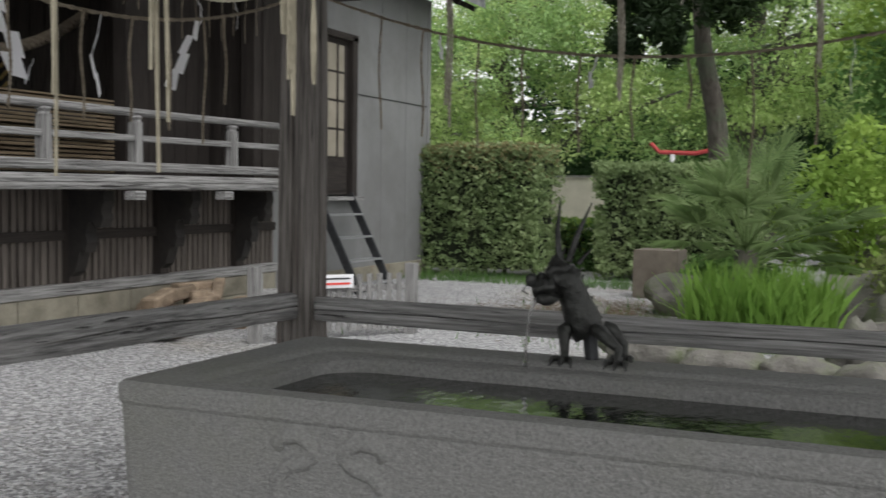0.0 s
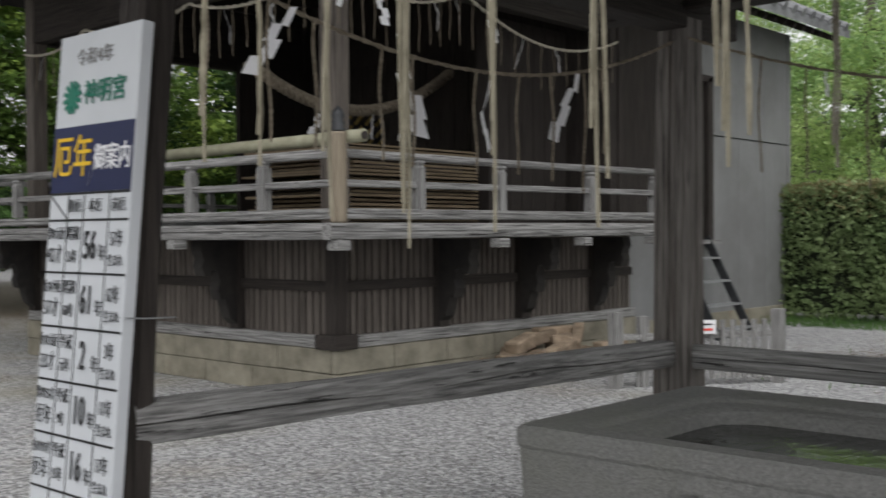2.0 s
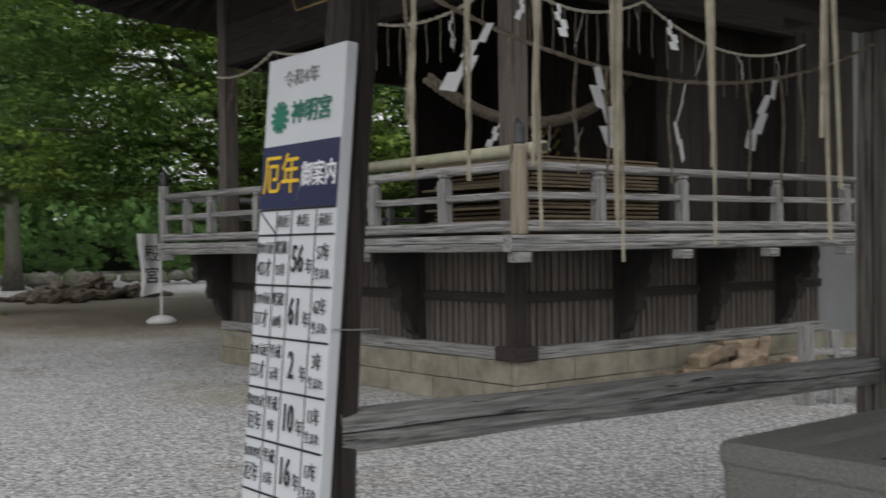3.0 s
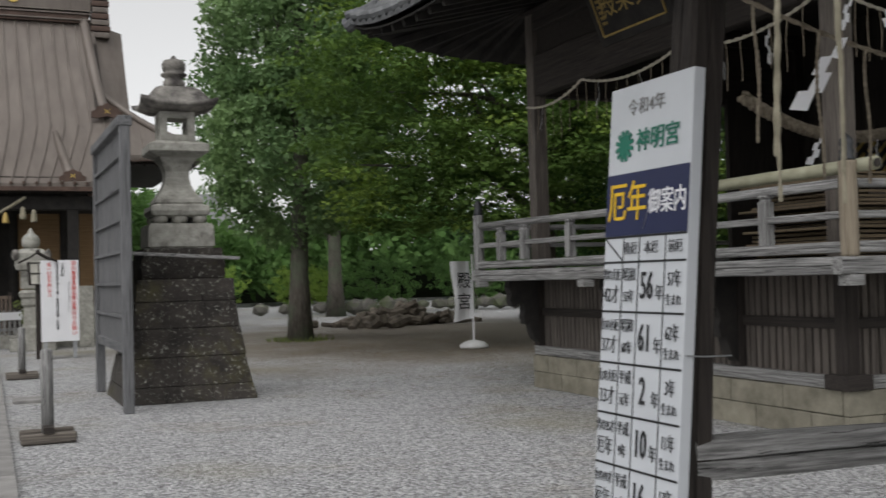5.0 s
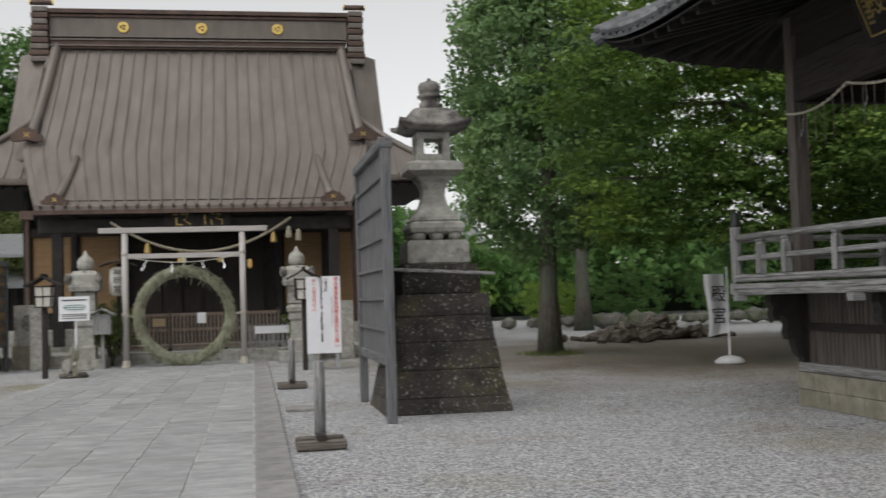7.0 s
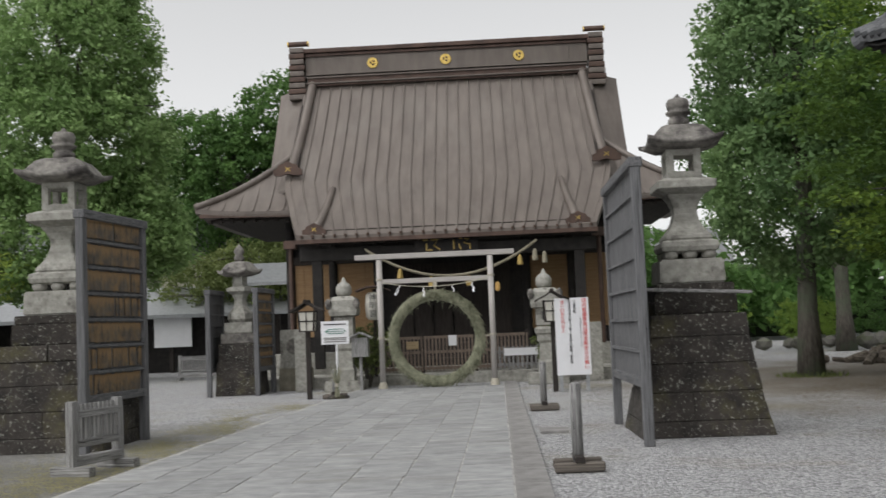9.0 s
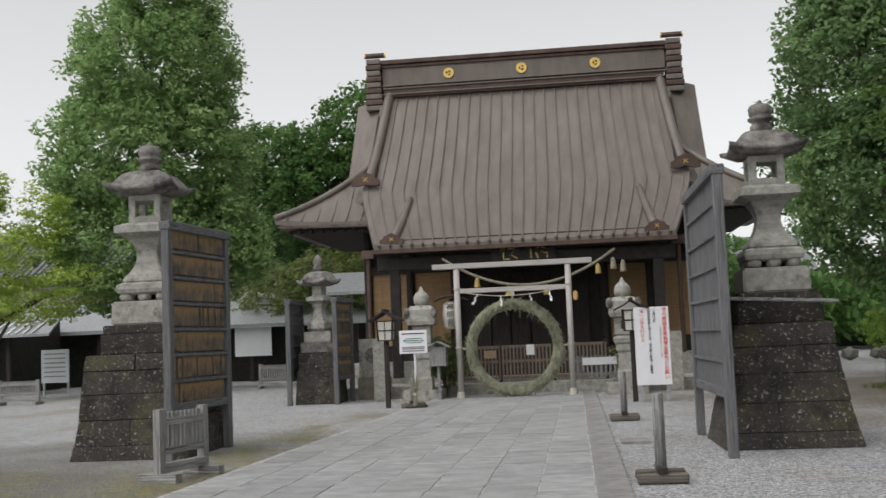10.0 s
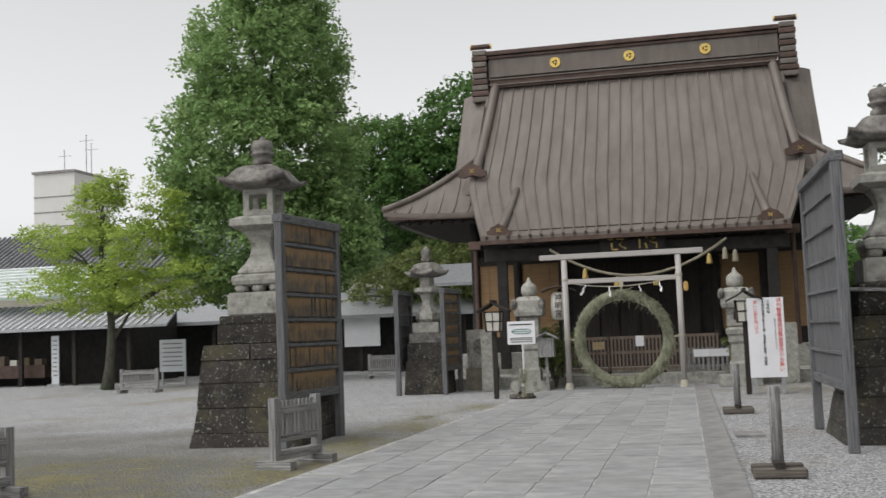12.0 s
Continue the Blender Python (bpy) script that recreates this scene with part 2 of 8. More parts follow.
def gravel_material():
    m = mat("gravel", (0.22, 0.22, 0.222), (0.465, 0.465, 0.47), 38, 0.9, 0, c=(0.27, 0.245, 0.205), cscale=0.55, cut=(0.54, 0.76))
    n, l = m.node_tree.nodes, m.node_tree.links
    p = n["Principled BSDF"]
    co = next(k for k in n if k.type == "TEX_COORD")
    v = n.new("ShaderNodeTexVoronoi")
    v.inputs["Scale"].default_value = 48
    l.new(co.outputs["Object"], v.inputs["Vector"])
    src = p.inputs["Base Color"].links[0].from_socket
    sep = n.new("ShaderNodeSeparateColor")
    l.new(v.outputs["Color"], sep.inputs[0])
    mr = n.new("ShaderNodeMapRange")
    mr.inputs["To Min"].default_value, mr.inputs["To Max"].default_value = 0.42, 1.55
    l.new(sep.outputs[0], mr.inputs[0])
    h = n.new("ShaderNodeHueSaturation")
    l.new(src, h.inputs["Color"])
    l.new(mr.outputs[0], h.inputs["Value"])
    # mossy and earthy patches of their own shape
    t = n.new("ShaderNodeTexNoise")
    t.inputs["Scale"].default_value, t.inputs["Detail"].default_value = 0.35, 9
    l.new(co.outputs["Object"], t.inputs["Vector"])
    k = n.new("ShaderNodeValToRGB")
    k.color_ramp.elements[0].position, k.color_ramp.elements[1].position = 0.54, 0.86
    l.new(t.outputs["Fac"], k.inputs[0])
    x = n.new("ShaderNodeMix")
    x.data_type = "RGBA"
    l.new(k.outputs[0], x.inputs[0])
    l.new(h.outputs[0], x.inputs[6])
    x.inputs[7].default_value = (0.235, 0.215, 0.12, 1)
    t2 = n.new("ShaderNodeTexNoise")
    t2.inputs["Scale"].default_value, t2.inputs["Detail"].default_value = 0.5, 8
    l.new(co.outputs["Object"], t2.inputs["Vector"])
    col = x.outputs[2]
    # bare earth under the trees and on the trodden ground by the way
    for centre, near, wide, most, earth in (((9.5, 21.5, 0), 9.5, 14.5, 0.85, (0.15, 0.125, 0.09, 1)), ((-8.5, 9.5, 0), 7.5, 12.5, 0.92, (0.135, 0.13, 0.112, 1))):
        far_ = n.new("ShaderNodeVectorMath")
        far_.operation = "DISTANCE"
        far_.inputs[1].default_value = centre
        l.new(co.outputs["Object"], far_.inputs[0])
        ma = n.new("ShaderNodeMath")
        ma.operation = "MULTIPLY_ADD"
        ma.inputs[1].default_value = 9.0
        l.new(t2.outputs["Fac"], ma.inputs[0])
        l.new(far_.outputs["Value"], ma.inputs[2])
        er = n.new("ShaderNodeMapRange")
        er.inputs["From Min"].default_value, er.inputs["From Max"].default_value = wide, near
        er.inputs["To Max"].default_value = most
        l.new(ma.outputs[0], er.inputs[0])
        e = n.new("ShaderNodeMix")
        e.data_type = "RGBA"
        l.new(er.outputs[0], e.inputs[0])
        l.new(col, e.inputs[6])
        e.inputs[7].default_value = earth
        col = e.outputs[2]
    l.new(col, p.inputs["Base Color"])
    b = n.new("ShaderNodeBump")
    b.inputs["Strength"].default_value, b.inputs["Distance"].default_value = 0.9, 0.02
    b.invert = True
    l.new(v.outputs["Distance"], b.inputs["Height"])
    l.new(b.outputs[0], p.inputs["Normal"])
    return m


gravel = gravel_material()
pebble = mat("pebble", (0.24, 0.235, 0.23), (0.5, 0.495, 0.49), 20, 0.9, 0.2, vary=0.45)

# ---- building blocks ----
ORIGIN = {}


def thing(name, at, label, category, group="", kind=""):
    ob = new(name)
    ob.empty_display_size = 0.1
    ob.location = at
    ORIGIN[ob] = Vector(at)
    return tagged(ob, label, category, group, kind)


def part(name, bm, material, parent=None, label="", smooth=False):
    if parent is not None:
        bmesh.ops.translate(bm, verts=bm.verts, vec=-ORIGIN[parent])
    me = bpy.data.meshes.new(name)
    bm.to_mesh(me)
    bm.free()
    me.materials.append(material)
    if smooth:
        me.shade_smooth()
    ob = new(name, me)
    if parent is not None:
        ob.parent = parent
        ORIGIN[ob] = ORIGIN[parent]
    else:
        ORIGIN[ob] = Vector((0, 0, 0))
    if label:
        ob["label"] = label
    return ob


def share(ob, at, parent, rot=0.0, scale=(1, 1, 1)):
    """Another object on ob's mesh, as a piece of parent."""
    o = new(ob.name.split(".")[0], ob.data)
    o.parent = parent
    o.matrix_basis = Matrix.LocRotScale(Vector(at) - ORIGIN[parent], Euler((0, 0, rot)), Vector(scale))
    return o


def box(x0, x1, y0, y1, z0, z1, bev=0.0, bm=None):
    bm = bm or bmesh.new()
    r = bmesh.ops.create_cube(bm, size=1.0)
    v = r["verts"]
    bmesh.ops.scale(bm, verts=v, vec=(abs(x1 - x0), abs(y1 - y0), abs(z1 - z0)))
    bmesh.ops.translate(bm, verts=v, vec=((x0 + x1) / 2, (y0 + y1) / 2, (z0 + z1) / 2))
    if bev:
        bmesh.ops.bevel(bm, geom=list({e for w in v for e in w.link_edges}), offset=bev, segments=2, profile=0.7, affect="EDGES")
    return bm


def beam(a, b, w, h, bev=0.006, bm=None, up=(0, 0, 1)):
    """A squared timber from a to b, w wide and h high."""
    bm = bm or bmesh.new()
    a, b = Vector(a), Vector(b)
    d = b - a
    y = d.normalized()
    x = y.cross(Vector(up))
    if x.length < 1e-4:
        x = y.cross(Vector((1, 0, 0)))
    x.normalize()
    z = x.cross(y)
    t = Matrix((x, y, z)).transposed().to_4x4()
    v = bmesh.ops.create_cube(bm, size=1.0)["verts"]
    bmesh.ops.scale(bm, verts=v, vec=(w, d.length, h))
    if bev:
        g = bmesh.ops.bevel(bm, geom=list({e for q in v for e in q.link_edges}), offset=bev, segments=1, affect="EDGES")
        v = list({q for f in g["faces"] for q in f.verts} | {q for q in v if q.is_valid})
    bmesh.ops.transform(bm, matrix=Matrix.Translation((a + b) / 2) @ t, verts=v)
    return bm


def tube(pts, r, n=8, bm=None, caps=True):
    """A round rod along pts; r a number or a list."""
    bm = bm or bmesh.new()
    pts = [Vector(p) for p in pts]
    rs = r if isinstance(r, (list, tuple)) else [r] * len(pts)
    rings, side = [], None
    for i, p in enumerate(pts):
        d = (pts[min(i + 1, len(pts) - 1)] - pts[max(i - 1, 0)]).normalized()
        if side is None:
            side = d.orthogonal().normalized()
        side = (side - d * side.dot(d)).normalized()
        o = d.cross(side)
        rings.append([bm.verts.new(p + (side * math.cos(k * math.tau / n) + o * math.sin(k * math.tau / n)) * rs[i]) for k in range(n)])
    for q, w in zip(rings, rings[1:]):
        for k in range(n):
            bm.faces.new((q[k], q[(k + 1) % n], w[(k + 1) % n], w[k]))
    if caps:
        bm.faces.new(rings[0][::-1])
        bm.faces.new(rings[-1])
    return bm


def lathe(prof, at=(0, 0, 0), n=24, bm=None, turn=0.0, flare=0.0):
    """A turned body from (radius, height) pairs; n = 4 or 6 gives a squared or six-sided one. flare lifts the corners of the widest rings."""
    bm = bm or bmesh.new()
    rings = []
    for r, z in prof:
        rings.append([bm.verts.new((at[0] + r * math.cos(turn + k * math.tau / n), at[1] + r * math.sin(turn + k * math.tau / n), at[2] + z)) for k in range(n)])
    for q, w in zip(rings, rings[1:]):
        for k in range(n):
            bm.faces.new((q[k], q[(k + 1) % n], w[(k + 1) % n], w[k]))
    bm.faces.new(rings[0][::-1])
    bm.faces.new(rings[-1])
    return bm


def slab(outline, z0, z1, bm=None):
    """A prism over an outline of (x, y)."""
    bm = bm or bmesh.new()
    a = [bm.verts.new((x, y, z0)) for x, y in outline]
    b = [bm.verts.new((x, y, z1)) for x, y in outline]
    bm.faces.new(a[::-1])
    bm.faces.new(b)
    for i in range(len(a)):
        j = (i + 1) % len(a)
        bm.faces.new((a[i], a[j], b[j], b[i]))
    return bm


def sheet(grid, thick=0.0, bm=None):
    """A surface over rows of points, with a thickness downwards."""
    bm = bm or bmesh.new()
    top = [[bm.verts.new(p) for p in row] for row in grid]
    for r, s in zip(top, top[1:]):
        for i in range(len(r) - 1):
            bm.faces.new((r[i], r[i + 1], s[i + 1], s[i]))
    if thick:
        low = [[bm.verts.new((p[0], p[1], p[2] - thick)) for p in row] for row in grid]
        for r, s in zip(low, low[1:]):
            for i in range(len(r) - 1):
                bm.faces.new((r[i], s[i], s[i + 1], r[i + 1]))
        edge = lambda u: u[0] + [r[-1] for r in u[1:]] + u[-1][-2::-1] + [r[0] for r in u[-2:0:-1]]
        et, el = edge(top), edge(low)
        for i in range(len(et)):
            j = (i + 1) % len(et)
            bm.faces.new((et[j], et[i], el[i], el[j]))
    bmesh.ops.recalc_face_normals(bm, faces=bm.faces)
    return bm


def lump(at, r, seed, squash=(1, 1, 1), sub=2, bm=None, rough=0.25):
    """An uneven stone."""
    bm = bm or bmesh.new()
    v = bmesh.ops.create_icosphere(bm, subdivisions=sub, radius=1.0)["verts"]
    for q in v:
        k = 1 + rough * noise.noise(q.co * 1.7 + Vector((seed * 3.1, seed * 1.7, seed)))
        q.co = Vector((q.co.x * k * r * squash[0] + at[0], q.co.y * k * r * squash[1] + at[1], q.co.z * k * r * squash[2] + at[2]))
    return bm


def lettering(s, size, material, parent, m, name="lettering", wide=1.0):
    """Words in the built-in font, as a thin mesh laid at the pose m (relative to the parent's base)."""
    cu = bpy.data.curves.new(name, "FONT")
    cu.body, cu.size, cu.align_x, cu.align_y, cu.extrude, cu.resolution_u = s, size, "CENTER", "CENTER", 0.001, 2
    cu.offset = size * (0.004 if size > 0.05 else -0.014)
    o = bpy.data.objects.new(name, cu)
    me = bpy.data.meshes.new_from_object(o)
    me.name = name
    bpy.data.objects.remove(o)
    bpy.data.curves.remove(cu)
    me.materials.clear()
    me.materials.append(material)
    ob = new(name, me)
    ob.parent = parent
    ob.matrix_basis = m @ Matrix.Diagonal((wide, 1, 1, 1))
    return ob


def leaves(centres, spread, per, size, rng, up=0.35, aspect=1.6, flat=0.75):
    """Vertices and faces of many small bent leaves in clumps round the centres."""
    c = np.repeat(np.asarray(centres, float), per, axis=0)
    n = len(c)
    sp = np.repeat(np.broadcast_to(np.asarray(spread, float).reshape(-1, 1), (len(centres), 1)), per, axis=0)
    d = rng.normal(size=(n, 3))
    d /= np.linalg.norm(d, axis=1, keepdims=True)
    p = c + d * sp * rng.uniform(0.25, 1.0, (n, 1)) ** 0.6 * np.array([1, 1, flat])
    nrm = d * 0.6 + rng.normal(size=(n, 3)) * 0.7 + np.array([0, 0, up])
    nrm /= np.linalg.norm(nrm, axis=1, keepdims=True)
    a = np.cross(nrm, rng.normal(size=(n, 3)))
    a /= np.linalg.norm(a, axis=1, keepdims=True)
    b = np.cross(nrm, a)
    s = size * rng.uniform(0.6, 1.3, (n, 1))
    v = np.stack([p - a * s * aspect * 0.5, p + b * s * 0.42 - nrm * s * 0.1, p + a * s * aspect * 0.5 - nrm * s * 0.12, p - b * s * 0.42 - nrm * s * 0.1], 1).reshape(-1, 3)
    return v


def leaf_part(name, v, material, parent, label=""):
    n = len(v) // 4
    me = bpy.data.meshes.new(name)
    me.vertices.add(len(v))
    o = np.array(ORIGIN[parent]) if parent is not None else np.zeros(3)
    me.vertices.foreach_set("co", (v - o).ravel())
    me.loops.add(4 * n)
    me.loops.foreach_set("vertex_index", np.arange(4 * n))
    me.polygons.add(n)
    me.polygons.foreach_set("loop_start", np.arange(0, 4 * n, 4))
    me.update(calc_edges=True)
    me.materials.append(material)
    ob = new(name, me)
    if parent is not None:
        ob.parent = parent
        ORIGIN[ob] = ORIGIN[parent]
    if label:
        ob["label"] = label
    return ob


def blob_centres(blobs, n, rng, fill=0.35, gap=0.0):
    """Clump centres, mostly near the skin of a set of ellipsoids (x, y, z, rx, ry, rz)."""
    out = []
    w = np.array([b[3] * b[5] for b in blobs])
    for i in rng.choice(len(blobs), n, p=w / w.sum()):
        b = blobs[i]
        d = rng.normal(size=3)
        d /= np.linalg.norm(d)
        k = rng.uniform(fill, 1.0) ** 0.5 * rng.uniform(0.9, 1.08)
        p = np.array(b[:3]) + d * np.array(b[3:]) * k
        if gap and noise.noise(Vector(p * 0.9)) < gap - 0.5:
            continue
        out.append(p)
    return np.array(out)


def limbs(base, top, r, blobs, rng, n=9, bend=0.3):
    """A tapered trunk with limbs that reach into the crown."""
    base, top = Vector(base), Vector(top)
    pts, rs = [], []
    for i in range(9):
        s = i / 8
        w = Vector((math.sin(s * 5 + base.x) * bend * s, math.cos(s * 4 + base.y) * bend * s, 0))
        pts.append(base.lerp(top, s) + w)
        rs.append(r * (1.35 if i == 0 else 1.0) * (1 - 0.75 * s))
    bm = tube(pts, rs, 12)
    for k in range(n):
        s = 0.35 + 0.6 * k / n
        p = pts[min(8, int(s * 8))]
        b = blobs[int(rng.integers(len(blobs)))]
        e = Vector((b[0] + rng.uniform(-0.7, 0.7) * b[3], b[1] + rng.uniform(-0.7, 0.7) * b[4], max(p.z + 0.2, b[2] + rng.uniform(-0.5, 0.6) * b[5])))
        q = p.lerp(e, 0.5) + Vector((0, 0, 0.25))
        tube([p, p.lerp(q, 0.5), q, q.lerp(e, 0.6), e], [r * 0.4, r * 0.32, r * 0.22, r * 0.13, r * 0.05], 6, bm)
    return bm


def tree(name, base, top, r, blobs, clumps, spread, per, size, material, label, seed, gap=0.0, fill=0.35, second=None, category="tree", flat=0.75, up=0.8, dark=None):
    rng = np.random.default_rng(seed)
    t = thing(name, base, label, category)
    part("trunk", limbs(base, top, r, blobs, rng), bark, t, smooth=True)
    c = blob_centres(blobs, clumps, rng, fill, gap)
    v = leaves(c, spread * rng.uniform(0.65, 1.35, len(c)), per, size, rng, flat=flat, up=up)
    if second:
        # whole sprays of the second green, in drifts of their own, more of them higher up
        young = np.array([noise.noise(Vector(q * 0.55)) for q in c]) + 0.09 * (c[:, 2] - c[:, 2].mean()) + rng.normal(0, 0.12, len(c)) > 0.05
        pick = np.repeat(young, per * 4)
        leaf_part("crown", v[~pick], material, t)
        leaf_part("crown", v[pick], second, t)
    else:
        leaf_part("crown", v, material, t)
    return t

# ---- ground and paved way ----
g = bmesh.new()
bmesh.ops.create_grid(g, x_segments=40, y_segments=40, size=900)
tagged(part("ground", g, gravel), "grey gravel ground with earthy and mossy patches", "ground", kind="structure")

way = thing("pavement", (-2.2, 16, 0), "paved stone way of worn grey slabs", "pavement", kind="structure")
part("bed", slab([(-4.60, 3.95), (-0.37, 3.95), (-0.37, 24.7), (-3.70, 24.7)], -0.05, 0.0195), mortar, way)


def left_edge(y):
    return -4.36 + (y - 8.0) * 0.043


rng = random.Random(4)
slab_meshes = {}
for col in range(8):
    y, begin = 4.0, 0.35 + 0.17 * (col * 3 % 5)
    while y < 24.3:
        ln = begin if y == 4.0 else rng.choice((0.75, 0.9, 1.05, 1.2))
        xl = left_edge(y + ln / 2)
        w = (-0.64 - xl) / 8
        key = ln
        if key not in slab_meshes:
            o = part("paving_slab", box(-0.5, 0.5, -ln / 2 + 0.005, ln / 2 - 0.005, -0.03, 0.0), slab_stone)
            slab_meshes[key] = o.data
            bpy.data.objects.remove(o)
        o = new("paving_slab", slab_meshes[key])
        o.parent = way
        o.matrix_basis = Matrix.LocRotScale(Vector((xl + w * (col + 0.5), y + ln / 2, 0.023 + rng.uniform(0, 0.004))) - ORIGIN[way], Euler((0, 0, rng.uniform(-0.002, 0.002))), Vector((w - 0.014, 1, 1)))
        y += ln
for x0, x1, top in ((-0.63, -0.36, 0.035),):
    y = 4.0
    first = None
    while y < 24.4:
        if first is None:
            first = part("kerb_stone", box(x0, x1, y, y + 0.89, -0.04, top, 0.006), kerb_stone, way)
        else:
            share(first, (ORIGIN[way].x, y - 4.0 + ORIGIN[way].y, ORIGIN[way].z), way)
        y += 0.9


# ---- water basin shed ----
shed = thing("water_shed", (2.1, 1.45, 0), "old timber shed over the stone water basin", "shed")
PX0, PX1, PY0, PY1 = 1.06, 3.16, -0.05, 2.93


def rough_post(x, y, z0, z1, w, lean=(0, 0), seed=0):
    bm = bmesh.new()
    rings = []
    n = 14
    for i in range(n + 1):
        s = i / n
        k = w / 2 * (1 + 0.04 * math.sin(9 * s + seed) + 0.34 * max(0, 0.95 - s))
        cx, cy = x + lean[0] * s + 0.004 * math.sin(7 * s + seed), y + lean[1] * s
        ring = []
        for sx, sy in ((-1, -0.8), (-0.8, -1), (-0.05, -1), (0.0, -0.86), (0.06, -1), (0.8, -1), (1, -0.8), (1, -0.05), (0.88, 0.02), (1, 0.08), (1, 0.8), (0.8, 1), (-0.8, 1), (-1, 0.8), (-1, 0.1), (-0.9, 0.03), (-1, -0.06)):
            ring.append(bm.verts.new((cx + sx * k, cy + sy * k, z0 + (z1 - z0) * s)))
        rings.append(ring)
    for q, r in zip(rings, rings[1:]):
        for k in range(len(q)):
            bm.faces.new((q[k], q[(k + 1) % len(q)], r[(k + 1) % len(q)], r[k]))
    bm.faces.new(rings[0][::-1])
    bm.faces.new(rings[-1])
    return bm


for k, (x, y, lx) in enumerate(((0.885, 3.075, 0.17), (PX1, PY1, 0.01), (PX0, PY0, 0), (PX1, PY0, 0))):
    p = part("post", rough_post(x, y, 0.0, 2.0, 0.125 if k else 0.09, (lx, 0), k), post_z if k == 1 else dark_z, shed)
    part("footing_stone", lathe([(0.17, 0.0), (0.16, 0.07), (0.12, 0.1)], (x, y, 0), 12), rock, shed)


def worn_rail(a, b, h, w, seed, material):
    """A rail split from a log: rounded, uneven, with a long crack along it."""
    a, b = Vector(a), Vector(b)
    n = 26
    bm = bmesh.new()
    d = (b - a).normalized()
    s = d.cross(Vector((0, 0, 1))).normalized()
    rings = []
    prof = ((-1, -0.5), (-0.85, -0.9), (-0.4, -1), (0.4, -1), (0.85, -0.9), (1, -0.5), (1, -0.05), (0.72, 0.0), (1, 0.06), (1, 0.5), (0.85, 0.9), (0.4, 1), (-0.4, 1), (-0.85, 0.9), (-1, 0.5), (-1, 0.12), (-0.68, 0.05), (-1, -0.02))
    for i in range(n + 1):
        t = i / n
        c = a.lerp(b, t)
        k = 1 + 0.09 * noise.noise(Vector((t * 5, seed, 0)))
        cr = 0.25 * noise.noise(Vector((t * 4, seed + 5, 2)))
        rings.append([bm.verts.new(c + s * (u * w / 2 * k) + Vector((0, 0, (q + (cr if 0.8 < abs(u) and abs(q) < 0.13 else 0)) * h / 2 * k))) for u, q in prof])
    for q, r in zip(rings, rings[1:]):
        for k in range(len(q)):
            bm.faces.new((q[k], q[(k + 1) % len(q)], r[(k + 1) % len(q)], r[k]))
    bm.faces.new(rings[0][::-1])
    bm.faces.new(rings[-1])
    bmesh.ops.recalc_face_normals(bm, faces=bm.faces)
    return bm


part("rail", worn_rail((0.96, 3.06, 0.805), (PX1, PY1 + 0.01, 0.785), 0.098, 0.08, 1, wood_x), wood_x, shed, smooth=False)
part("rail", worn_rail((PX1, PY1, 0.775), (PX1, PY0, 0.765), 0.088, 0.07, 2, wood_y), wood_y, shed)
for a, b, m in (((PX0 - 0.35, PY1, 2.04), (PX1 + 0.35, PY1, 2.04), dark_x), ((PX0 - 0.35, PY0, 2.04), (PX1 + 0.35, PY0, 2.04), dark_x), ((PX0, PY0 - 0.35, 2.10), (PX0, PY1 + 0.35, 2.10), dark_y), ((PX1, PY0 - 0.35, 2.10), (PX1, PY1 + 0.35, 2.10), dark_y)):
    part("beam", beam(a, b, 0.12, 0.16), m, shed)
part("ceiling", box(PX0 - 0.5, PX1 + 0.5, PY0 - 0.5, PY1 + 0.5, 2.2, 2.24), dark_x, shed)
rf = bmesh.new()
e0, e1, e2, e3 = (rf.verts.new(p) for p in ((0.45, -0.7, 2.26), (3.8, -0.7, 2.26), (3.8, 3.55, 2.26), (0.45, 3.55, 2.26)))
r0, r1 = rf.verts.new((2.1, 0.6, 3.2)), rf.verts.new((2.1, 2.3, 3.2))
for f in ((e0, e1, r0), (e1, e2, r1, r0), (e2, e3, r1), (e3, e0, r0, r1), (e3, e2, e1, e0)):
    rf.faces.new(f)
part("roof", rf, tile_grey, shed)

# stone basin
TX0, TX1, TY0, TY1, TZ = 1.635, 2.50, 0.25, 2.505, 0.775


def rounded(x0, x1, y0, y1, r, n=5):
    """A rounded outline; its two corners at x0 are sharper."""
    o = []
    f = min(r, 0.03)
    for cx, cy, a, r in ((x1 - r, y1 - r, 0, r), (x0 + f, y1 - f, 90, f), (x0 + f, y0 + f, 180, f), (x1 - r, y0 + r, 270, r)):
        for k in range(n + 1):
            t = radians(a + 90 * k / n)
            o.append((cx + r * math.cos(t), cy + r * math.sin(t)))
    return o


basin = thing("stone_basin", (2.07, 1.4, 0), "large carved grey stone water basin with worn rim", "basin")
bm = bmesh.new()
def front(i):
    """The front wall is thinner than the others."""
    return i if i < 0.02 else 0.02 + (i - 0.02) * 0.40


levels = [(0.042, 0.0, 0.05), (0.038, 0.10, 0.04), (0.018, 0.45, 0.03), (0.006, 0.722, 0.03), (0.003, 0.727, 0.03), (0.001, 0.731, 0.03), (0.0, 0.745, 0.03), (0.0, 0.766, 0.03), (0.010, 0.776, 0.03), (0.135, 0.778, 0.06), (0.147, 0.774, 0.08), (0.157, 0.764, 0.09), (0.20, 0.760, 0.12), (0.212, 0.754, 0.13), (0.22, 0.725, 0.13), (0.24, 0.30, 0.13)]
rings = [[bm.verts.new((x, y, z)) for x, y in rounded(TX0 + front(i), TX1 - i, TY0 + i, TY1 - i, r)] for i, z, r in levels]
